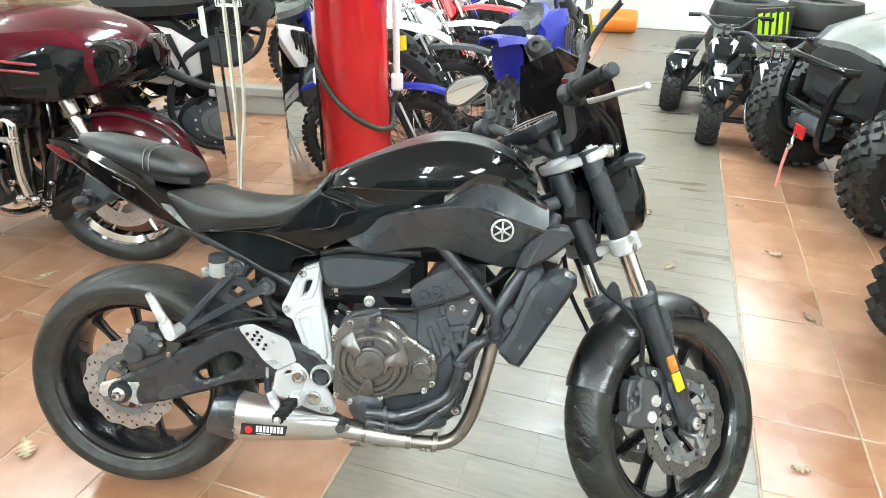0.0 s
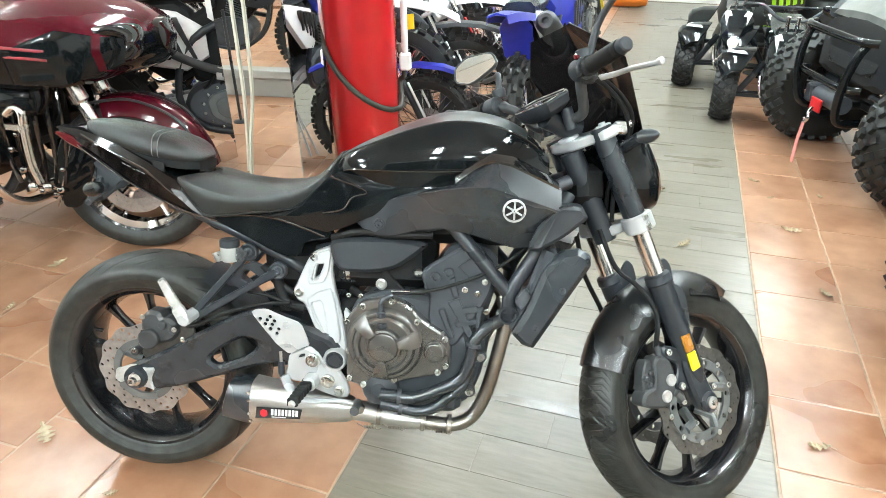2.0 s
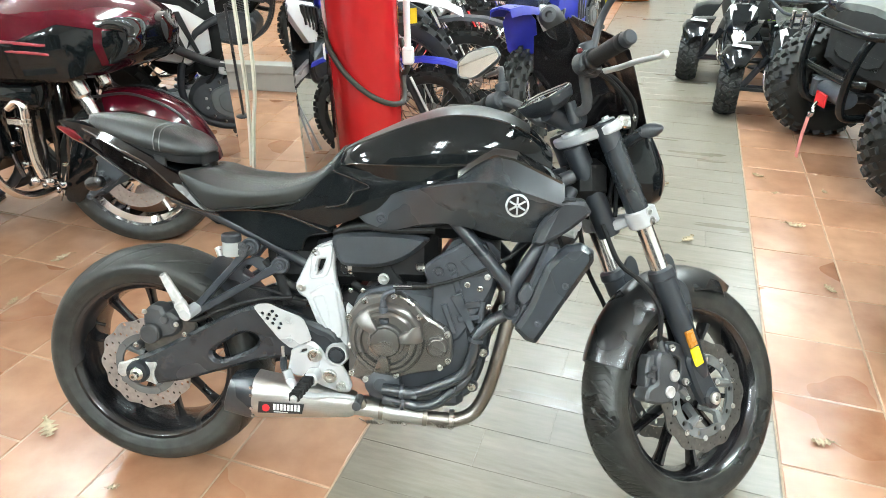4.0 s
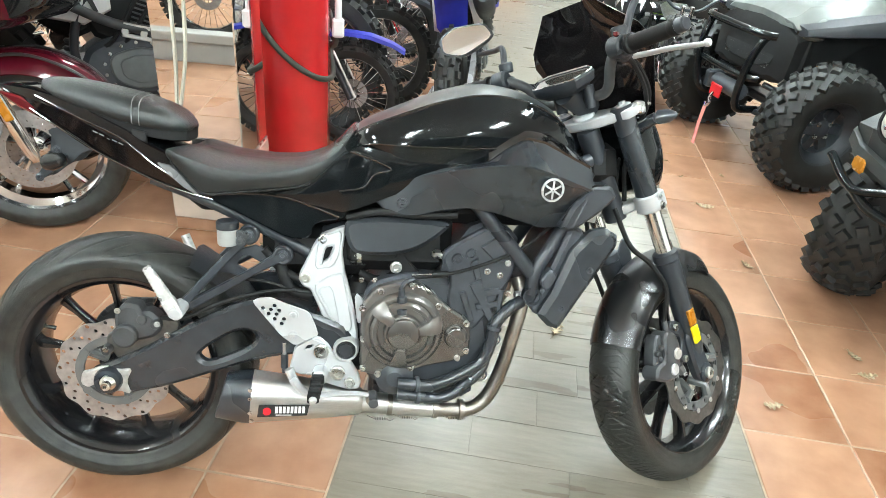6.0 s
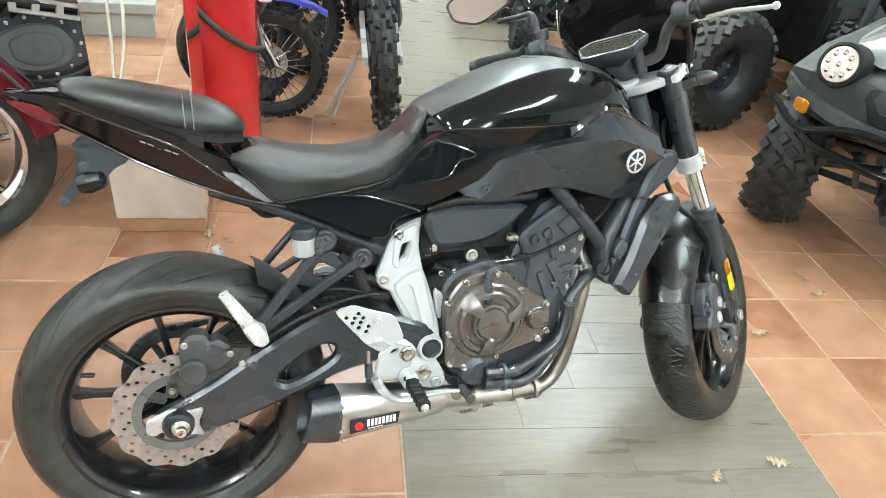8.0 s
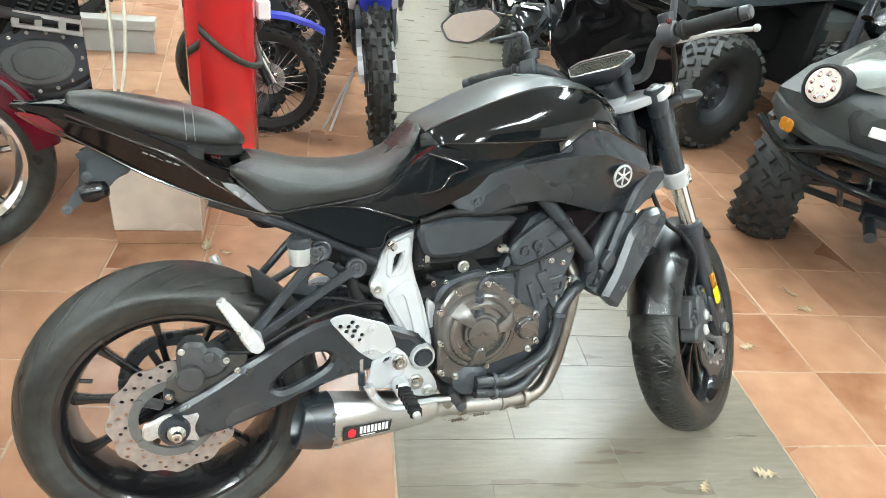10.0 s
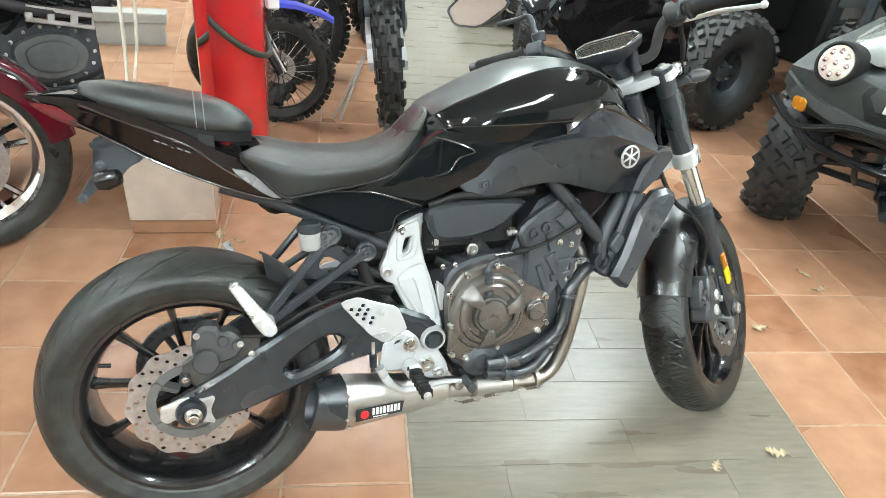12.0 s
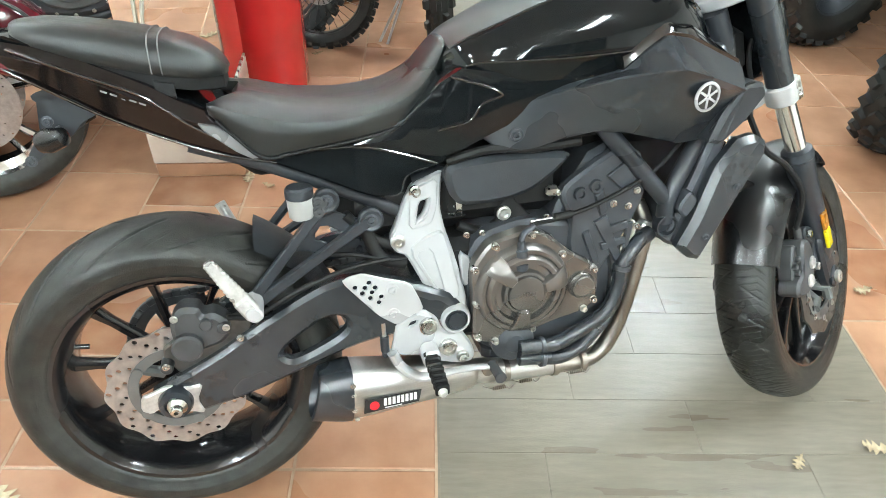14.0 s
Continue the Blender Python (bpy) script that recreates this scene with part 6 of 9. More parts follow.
def muffler_ring(p, d, w, h, cut=0.32):
    d, u, q = basis(d)
    side = Vector((0, 1, 0))
    side = (side - d * side.dot(d)).normalized()
    q = d.cross(side)
    pts = [(-1, -0.45), (-0.62, -0.95), (0.62, -0.95), (1, -0.45), (1, 0.35), (0.55, 1), (-0.55, 1), (-1, 0.35)]
    o = chaikin([(a * w, b * h, 0) for a, b in pts], 2, 0.18)
    return [p + side * v.x + q * v.y for v in o]


ma, mb = Vector((0.548, -0.098, 0.247)), Vector((0.300, -0.114, 0.268))
d = mb - ma
bm = B()
loft(bm, [muffler_ring(ma.lerp(mb, t), d, w, h) for t, w, h in ((-0.02, 0.026, 0.026), (0.0, 0.029, 0.029), (0.03, 0.031, 0.032), (0.3, 0.037, 0.041), (1.0, 0.048, 0.059))])
muf = put("muffler", bm, STEEL, label="brushed steel muffler with black end cap", sharp=30)
bm = B()
loft(bm, [muffler_ring(ma.lerp(mb, t), d + Vector((0, 0, q)), w, h) for t, w, h, q in ((0.985, 0.0495, 0.0605, 0), (1.05, 0.0485, 0.0595, 0.01), (1.25, 0.038, 0.052, 0.05), (1.26, 0.032, 0.045, 0.05), (1.15, 0.028, 0.039, 0.0))], caps=True)
put("end_cap", bm, SATIN, muf, "black angular end cap")
bm = B()
lp = [(0.322, 0.240), (0.326, 0.270), (0.436, 0.262), (0.430, 0.236)]
def on_muf(x, y, z):
    t = (0.548 - x) / 0.248
    return (x, -0.098 - 0.016 * t - (0.033 + 0.0165 * t) - 0.0014 + y, z)
prism(bm, lp, 0.0, -0.0015, 0.0006, 0, at=on_muf)
lab = put("muffler_label", bm, DARKLABEL, muf, "black label with a red emblem and white strokes")
bm = B()
lathe(bm, [(0, 0.0095), (0.0012, 0.0095), (0.0012, 0)], on_muf(0.343, -0.0014, 0.2535), (0, -1, 0), 20)
put("emblem", bm, BADGE_RED, lab)
bm = B()
for k in range(8):
    x0, z0 = 0.3605 + 0.0084 * k, 0.2475 - 0.0006 * k
    prism(bm, [(x0, z0), (x0 + 0.0010, z0 + 0.0165), (x0 + 0.0068, z0 + 0.0160), (x0 + 0.0058, z0 - 0.0005)], -0.0016, -0.0024, 0.0002, 0, at=on_muf)
prism(bm, [(0.362, 0.2415), (0.362, 0.2440), (0.396, 0.2415), (0.396, 0.2390)], -0.0016, -0.0022, 0.0002, 0, at=on_muf)
put("label_strokes", bm, WHITE, lab)
bm = B()
for x, z in ((0.308, 0.305), (0.306, 0.285), (0.306, 0.25), (0.309, 0.230)):
    bolt(bm, on_muf(x, 0.003, z), (0, -1, 0), 0.0035, 0.003)
put("rivets", bm, BOLT, muf)

# radiator with its side wings
bm = B()
box(bm, (0.985, 0, 0.585), (0.035, 0.27, 0.22), 0.008, pose(0, 0, 0, 0, 20, 0))
rad = put("radiator", bm, ENGINE, label="black radiator behind the front wheel")
bm = B()
for k in range(26):
    box(bm, (1.004 - 0.004 * 0, -0.12 + 0.0096 * k, 0.59), (0.02, 0.003, 0.19), 0.0006, pose(0, 0, 0, 0, 20, 0))
put("fins", bm, DEEP, rad)
for sg in (1, -1):
    Y = lambda v: -v * sg
    bm = B()
    o = [(1.004, 0.640), (1.045, 0.688), (1.080, 0.694), (1.106, 0.680), (1.108, 0.655), (1.040, 0.543), (0.990, 0.459), (0.965, 0.466), (0.939, 0.492), (0.970, 0.548)]
    prism(bm, o, Y(0.120), Y(0.158), 0.012, 1, 0.08, at=lambda x, y, z: (x, y * (1.10 - 0.35 * max(0.0, z - 0.46)), z))
    put("radiator_wing", bm, SATIN, rad, "faceted black radiator wing", sharp=25)
    bm = B()
    for x, z in ((1.048, 0.600), (0.992, 0.510)):
        bolt(bm, (x, Y(0.158 * (1.10 - 0.35 * (z - 0.46))), z), (0, -sg, 0), 0.0055, 0.004)
    put("wing_bolts", bm, ENGINE, rad)
bm = B()
lathe(bm, [(0, 0.02), (0.014, 0.02), (0.016, 0.017), (0.016, 0)], (1.06, -0.10, 0.722), (0.3, -0.3, 1), 20)
tube(bm, [(0.98, -0.06, 0.71), (1.03, -0.09, 0.715), (1.07, -0.105, 0.71)], 0.015, 12)
put("filler_neck", bm, ALU, rad)
bm = B()
prism(bm, [(0.94, 0.565), (0.965, 0.60), (0.985, 0.575), (0.96, 0.54)], -0.12, -0.15, 0.004)
put("horn", bm, ENGINE, rad)
bm = B()
box(bm, (0.925, -0.085, 0.505), (0.05, 0.03, 0.02), 0.006, pose(0, 0, 0, 0, 25, 0))
put("wing_stay", bm, WORNALU, rad)

# headlight, smoked screen, dash, bar
H = lambda s, f, y=0.0: on_axis(s, f, y)
bm = B()
rings = []
for f, w, s0, s1 in ((0.05, 0.07, 0.80, 0.97), (0.09, 0.088, 0.775, 0.99), (0.13, 0.088, 0.77, 0.985), (0.165, 0.07, 0.785, 0.96), (0.18, 0.05, 0.81, 0.94)):
    o = chaikin([(a * w, b, 0) for a, b in ((-0.6, s0), (0.6, s0), (1, s0 + 0.07), (0.95, s1 - 0.02), (0.6, s1), (-0.6, s1), (-0.95, s1 - 0.02), (-1, s0 + 0.07))], 2, 0.2)
    rings.append([H(q.y, f, q.x) for q in o])
loft(bm, rings)
lamp = put("headlight", bm, GLOSS, label="black headlight shell", m=STEER)
bm = B()
o = chaikin([(a, b, 0) for a, b in ((-0.05, 0.83), (0.05, 0.83), (0.065, 0.9), (0.045, 0.945), (-0.045, 0.945), (-0.065, 0.9))], 2, 0.2)
loft(bm, [[H(q.y, f, q.x * k) for q in o] for f, k in ((0.15, 0.9), (0.181, 0.8))])
put("lens", bm, LAMPGLASS, lamp, m=STEER)
# smoked screen: a curved sheet above the headlight
bm = B()
front_, back_ = [], []
cols = []
for i in range(13):
    y = -1 + i / 6
    row = []
    for j in range(9):
        t = j / 8
        w = 0.09 + 0.085 * min(1.0, t / 0.6) - 0.10 * max(0.0, t - 0.7) / 0.3
        s = 0.94 + 0.325 * t
        f = 0.185 - 0.075 * t - 0.05 * y * y
        row.append(H(s, f, y * w))
    cols.append(row)
th = H(0, 0.003) - H(0, 0)
rings = []
for row in cols:
    rings.append(row + [p - th for p in reversed(row)])
loft(bm, rings)
put("fly_screen", bm, SMOKE, label="dark smoked fly screen", m=STEER)
bm = B()
tube(bm, [H(1.04, -0.015, -0.045), H(1.09, -0.01, -0.045)], 0.014, 12, smooth=False)
tube(bm, [H(1.04, -0.015, 0.045), H(1.09, -0.01, 0.045)], 0.014, 12, smooth=False)
put("handlebar_riser", bm, FRAME, m=STEER)
BARS = STEER @ Matrix.Translation(STEER_AXIS * -0.03) @ Matrix.Translation(STEER_AT) @ Matrix.Rotation(radians(3), 4, STEER_AXIS) @ Matrix.Translation(-STEER_AT)
DASH = BARS
bm = B()
bar = []
for y, s, f in ((-0.33, 1.198, -0.078), (-0.25, 1.192, -0.062), (-0.17, 1.186, -0.042), (-0.125, 1.155, -0.02), (-0.09, 1.10, -0.008), (-0.045, 1.09, -0.008), (0.045, 1.09, -0.008), (0.09, 1.10, -0.008), (0.125, 1.155, -0.02), (0.17, 1.186, -0.042), (0.25, 1.192, -0.062), (0.33, 1.198, -0.078)):
    bar.append(H(s, f, y))
tube(bm, bar, 0.012, 14, 6)
hb = put("handlebar", bm, CALIPER, label="grey tapered handlebar", m=BARS)
for sg in (1, -1):
    Y = lambda v: -v * sg
    a, b = H(1.197, -0.077, Y(0.322)), H(1.188, -0.052, Y(0.205))
    bm = B()
    prof = [(0, 0.012), (0.001, 0.0165), (0.012, 0.017), (0.014, 0.016)] + [(0.018 + 0.0085 * k, 0.0172 if k % 2 else 0.0163) for k in range(11)] + [(0.113, 0.0175), (0.116, 0.0215), (0.124, 0.0215), (0.125, 0.013)]
    lathe(bm, prof, a, b - a, 20)
    put("grip", bm, DEEP, hb, "black rubber grip", m=BARS)
    bm = B()
    cyl(bm, a - (b - a).normalized() * 0.022, a, 0.0145, 0.0155, 16, 0.003)
    put("bar_end", bm, FRAME, hb, m=BARS)
    bm = B()
    c = H(1.187, -0.048, Y(0.19))
    lathe(bm, [(0, 0.02), (0.004, 0.024), (0.035, 0.024), (0.04, 0.018)], c, H(0, 0.2, Y(-1)) - H(0, 0, 0), 16)
    box(bm, H(1.175, -0.03, Y(0.165)), (0.05, 0.035, 0.04), 0.01)
    cyl(bm, H(1.20, -0.02, Y(0.165)), H(1.225, -0.015, Y(0.165)), 0.017, 0.018, 14, 0.003)
    sw = put("switch_pod", bm, MATTE, hb, "black switch housing", m=BARS)
    bm = B()
    tube(bm, [H(1.155, 0.0, Y(0.165)), H(1.15, 0.012, Y(0.20)), H(1.148, 0.012, Y(0.25)), H(1.142, 0.0, Y(0.315)), H(1.142, -0.004, Y(0.332))], [0.0065, 0.0048], 10, 6)
    lathe(bm, [(-0.008, 0.002), (-0.005, 0.007), (0, 0.0085), (0.005, 0.007), (0.008, 0.002)], H(1.142, -0.004, Y(0.334)), (0, 1, 0), 12)
    put("lever", bm, ALU, hb, "polished silver hand lever", m=BARS)
    if sg > 0:
        bm = B()
        box(bm, H(1.215, -0.055, Y(0.18)), (0.014, 0.010, 0.012), 0.003)
        put("kill_switch", bm, REDLENS, sw, "red engine switch", m=BARS)
    # mirror on its stalk
    drop = 0.0 if sg > 0 else 0.055
    bm = B()
    tube(bm, [H(1.20, -0.02, Y(0.175)), H(1.255, 0.02, Y(0.19)), H(1.29 - drop * 0.6, 0.04, Y(0.235)), H(1.315 - drop, 0.05, Y(0.30))], [0.0085, 0.0065], 10)
    c = H(1.36 - drop, 0.075, Y(0.36))
    nrm = Vector((-0.86, Y(-0.22), 0.35)).normalized()
    sx = Vector((0, Y(1), 0))
    sx = (sx - nrm * sx.dot(nrm)).normalized()
    sz = nrm.cross(sx)
    if sz.z < 0:
        sz = -sz
    mo = chaikin([(-0.10, 0.004, 0), (-0.055, 0.050, 0), (0.055, 0.053, 0), (0.092, 0.020, 0), (0.066, -0.032, 0), (-0.012, -0.052, 0)], 2, 0.15)
    loft(bm, [[c + sx * q.x * k + sz * q.y * k + nrm * h for q in mo] for h, k in ((-0.022, 0.55), (-0.014, 0.85), (-0.003, 1.0), (0.002, 1.0), (0.002, 0.93), (0.0, 0.92))])
    mir = put("mirror", bm, FRAME, hb, "black angular rear-view mirror", m=BARS)
    bm = B()
    loft(bm, [[c + sx * q.x * k + sz * q.y * k + nrm * h for q in mo] for h, k in ((-0.002, 0.92), (0.001, 0.92))])
    put("mirror_glass", bm, MIRROR, mir, m=BARS)
    # indicator
    bm = B()
    tube(bm, [H(0.95, 0.075, Y(0.08)), H(0.962, 0.09, Y(0.127))], 0.014, 10, smooth=False)
    rr = []
    for t, r in ((0, 0.008), (0.15, 0.017), (0.6, 0.016), (0.9, 0.008), (1, 0.001)):
        p = H(0.962, 0.09, Y(0.125)).lerp(H(0.957, 0.105, Y(0.172)), t)
        rr.append([p + Vector((0.9 * r * math.cos(q * math.pi / 5), 0, r * math.sin(q * math.pi / 5))) for q in range(10)])
    loft(bm, rr)
    put("indicator", bm, SATIN, lamp, "black stalk indicator", m=STEER)
# dash
bm = B()
dn = (H(1, 0) - H(0, 0)) * 1.0
do = chaikin([(-0.085, 0.02, 0), (-0.06, 0.045, 0), (0.06, 0.045, 0), (0.085, 0.02, 0), (0.06, -0.035, 0), (-0.06, -0.035, 0)], 1, 0.1)
dc = H(1.152, -0.045)
dnorm = Vector((-0.55, 0, 0.84)).normalized()
dx, dz = Vector((0, -1, 0)), dnorm.cross(Vector((0, -1, 0)))
if dz.z < 0:
    dz = -dz
loft(bm, [[dc + dx * q.x * k + dz * q.y * k + dnorm * h for q in do] for h, k in ((-0.035, 0.6), (-0.02, 0.92), (-0.002, 1.0), (0.003, 0.97), (0.003, 0.91), (0.0, 0.9))])
dash = put("dashboard", bm, MATTE, label="black digital dashboard", m=DASH)
bm = B()
loft(bm, [[dc + dx * q.x * k + dz * q.y * k + dnorm * h for q in do] for h, k in ((-0.003, 0.905), (0.0015, 0.905))])
put("display", bm, LCD, dash, "dark glossy display", m=DASH)
bm = B()
tube(bm, [dc + dx * q.x * 0.955 + dz * q.y * 0.955 + dnorm * 0.004 for q in do + do[:1]], 0.0016, 5, smooth=False)
put("bezel", bm, BOLT, dash, "thin bright bezel", m=DASH)
bm = B()
tube(bm, [dc + dnorm * -0.03, H(1.06, 0.03)], 0.03, 12, smooth=False)
put("dash_stay", bm, FRAME, dash, m=DASH)
# cables round the head
bm = B()
for y0, y1, k in ((-0.19, -0.04, 0.0), (-0.185, -0.02, 0.015), (0.19, 0.05, 0.0), (0.18, 0.03, 0.02)):
    tube(bm, [H(1.15, -0.06, y0), H(1.10, 0.03 + k, y0 * 0.8), H(1.0, 0.085 + k, y0 * 0.6), H(0.88, 0.05, y1), H(0.80, -0.01, y1 * 1.2)], 0.0055, 8)
put("control_cables", bm, DEEP, hb, m=STEER)
bm = B()
box(bm, H(0.90, -0.01, 0), (0.08, 0.09, 0.10), 0.02)
put("wiring", bm, DEEP, m=STEER)
# side stand
bm = B()
tube(bm, [(0.60, 0.11, 0.30), (0.585, 0.20, 0.15), (0.575, 0.275, 0.005)], 0.012, 10, smooth=False)
box(bm, (0.575, 0.285, -0.078 + 0.0), (0.07, 0.05, 0.01), 0.003, pose(0, 0, 0, 16.5, 0, 0))
tube(bm, [(0.575, 0.275, 0.005), (0.575, 0.283, -0.075)], 0.011, 10, smooth=False)
put("side_stand", bm, FRAME, label="black side stand propped on the floor")


# ---- pieces that the other vehicles share ----
def knobbly(name, c, R, w, rim_r, n, rows, lug, material, parent, label="", skew=0.0, round_=0.3):
    """A tyre with rows of raised blocks round its crown. lug: (height, length along the tread, width). rows: places across, -1 to 1."""
    bm = B()
    h = R - rim_r
    hw = w / 2
    prof = [(-hw * 0.72, rim_r - 0.004), (-hw * 0.95, rim_r + h * 0.25), (-hw, rim_r + h * 0.55), (-hw * 0.93, R - h * round_ * 0.7), (-hw * 0.6, R - h * round_ * 0.18), (0, R),
            (hw * 0.6, R - h * round_ * 0.18), (hw * 0.93, R - h * round_ * 0.7), (hw, rim_r + h * 0.55), (hw * 0.95, rim_r + h * 0.25), (hw * 0.72, rim_r - 0.004), (-hw * 0.72, rim_r - 0.004)]
    lathe(bm, prof, c, (0, 1, 0), 48)
    for q, (s, shift) in enumerate(rows):
        rr = R - h * round_ * 0.75 * abs(s) ** 2.2
        tip = math.atan2(h * round_ * 1.5 * abs(s) ** 1.2, hw) * (1 if s > 0 else -1)
        for k in range(n):
            a = 2 * math.pi * (k + shift) / n
            m = Matrix.Translation(c) @ Matrix.Rotation(-a, 4, "Y") @ Matrix.Translation((rr + lug[0] * 0.35, s * hw, 0)) @ Matrix.Rotation(tip, 4, "Z") @ Matrix.Rotation(skew * (1 if s > 0 else -1), 4, "X")
            x, y, z = lug[0] / 2, lug[2] / 2, lug[1] / 2
            v = [bm.verts.new(m @ Vector(p)) for p in ((-x, -y, -z), (-x, y, -z), (-x, y, z), (-x, -y, z), (x, -y * 0.82, -z * 0.82), (x, y * 0.82, -z * 0.82), (x, y * 0.82, z * 0.82), (x, -y * 0.82, z * 0.82))]
            for f in ((4, 5, 6, 7), (0, 1, 5, 4), (1, 2, 6, 5), (2, 3, 7, 6), (3, 0, 4, 7)):
                bm.faces.new([v[i] for i in f])
    ob = part(name, bm, material, parent, label, sharp=30)
    ob["kind"] = "stuff"
    return ob


def spoked_wheel(parent, c, R, w, rim_mat, name="front_wheel", lugs=24):
    rim_r = R - w * 0.95
    bm = B()
    lathe(bm, [(-w * 0.22, rim_r - 0.012), (-w * 0.24, rim_r), (-w * 0.12, rim_r - 0.006), (w * 0.12, rim_r - 0.006), (w * 0.24, rim_r), (w * 0.22, rim_r - 0.012), (0, rim_r - 0.018), (-w * 0.22, rim_r - 0.012)], c, (0, 1, 0), 48)
    wh = part(name, bm, rim_mat, parent)
    bm = B()
    lathe(bm, [(-0.045, 0.01), (-0.045, 0.028), (-0.035, 0.03), (-0.02, 0.02), (0.02, 0.02), (0.035, 0.03), (0.045, 0.028), (0.045, 0.01)], c, (0, 1, 0), 18)
    part("hub", bm, ALU, wh)
    bm = B()
    o = Vector(c)
    for k in range(32):
        a, b = 2 * math.pi * k / 32, 2 * math.pi * (k + (2.2 if k % 2 else -2.2)) / 32
        sy = 0.03 if (k // 2) % 2 else -0.03
        tube(bm, [o + Vector((0.026 * math.cos(b), sy, 0.026 * math.sin(b))), o + Vector((rim_r * 0.96 * math.cos(a), 0, rim_r * 0.96 * math.sin(a)))], 0.0022, 4, smooth=False)
    tagged(part("spokes", bm, CHROME, wh), kind="stuff")
    knobbly("tyre", c, R, w, rim_r, lugs, ((-0.92, 0.0), (-0.48, 0.5), (0.0, 0.0), (0.48, 0.5), (0.92, 0.0)), (0.026, 0.040, w * 0.2), OLDRUBBER, wh, round_=0.62)
    bm = B()
    ring_ = [(-0.0015, 0.052), (-0.0015, 0.105), (0.0015, 0.105), (0.0015, 0.052), (-0.0015, 0.052)]
    lathe(bm, ring_, o + Vector((0, 0.05, 0)), (0, 1, 0), 28)
    part("brake_disc", bm, DISC, wh)
    return wh


def cast_wheel(parent, c, R, w, rim_r, rim_mat, tyre_mat, name="wheel", n=26, rows=((-0.8, 0.0), (-0.3, 0.4), (0.3, 0.0), (0.8, 0.4)), lug=(0.018, 0.05, 0.07), skew=0.35, dish=0.6, round_=0.32):
    """A deep wheel with a block-tread tyre, its open side to -y and +y alike."""
    bm = B()
    hw = w / 2
    o = Vector(c)
    lathe(bm, [(-hw * 0.75, rim_r), (-hw * 0.78, rim_r + 0.008), (-hw * 0.7, rim_r + 0.006), (-hw * dish * 0.8, rim_r - 0.03), (hw * dish * 0.8, rim_r - 0.03), (hw * 0.7, rim_r + 0.006), (hw * 0.78, rim_r + 0.008), (hw * 0.75, rim_r), (hw * dish * 0.6, rim_r - 0.045),
               (-hw * dish * 0.6, rim_r - 0.045), (-hw * 0.75, rim_r)], c, (0, 1, 0), 40)
    lathe(bm, [(-hw * 0.30, 0.0), (-hw * 0.30, 0.03), (-hw * 0.22, 0.045), (-hw * 0.1, 0.06), (hw * 0.1, 0.06), (hw * 0.22, 0.045), (hw * 0.30, 0.03), (hw * 0.30, 0.0)], c, (0, 1, 0), 20)
    wh = part(name, bm, rim_mat, parent)
    for k in range(6):
        a = 2 * math.pi * k / 6
        d = Vector((math.cos(a), 0, math.sin(a)))
        q = Vector((-d.z, 0, d.x))
        bm = B()
        loft(bm, [[o + d * r + q * ww * s1 + Vector((0, yy * s2, 0)) for s1, s2 in ((-1, -1), (1, -1), (1, 1), (-1, 1))] for r, ww, yy in ((0.03, 0.02, 0.02), (rim_r - 0.035, 0.026, 0.016))])
        part("spoke", bm, rim_mat, wh)
    bm = B()
    for k in range(4):
        a = 2 * math.pi * (k + 0.5) / 4
        for s in (-1, 1):
            bolt(bm, o + Vector((0.045 * math.cos(a), s * hw * 0.22, 0.045 * math.sin(a))), (0, s, 0), 0.008, 0.012)
    part("lug_nuts", bm, BOLT, wh)["kind"] = "stuff"
    knobbly("tyre", c, R, w, rim_r, n, rows, lug, tyre_mat, wh, skew=skew, round_=round_)
    return wh


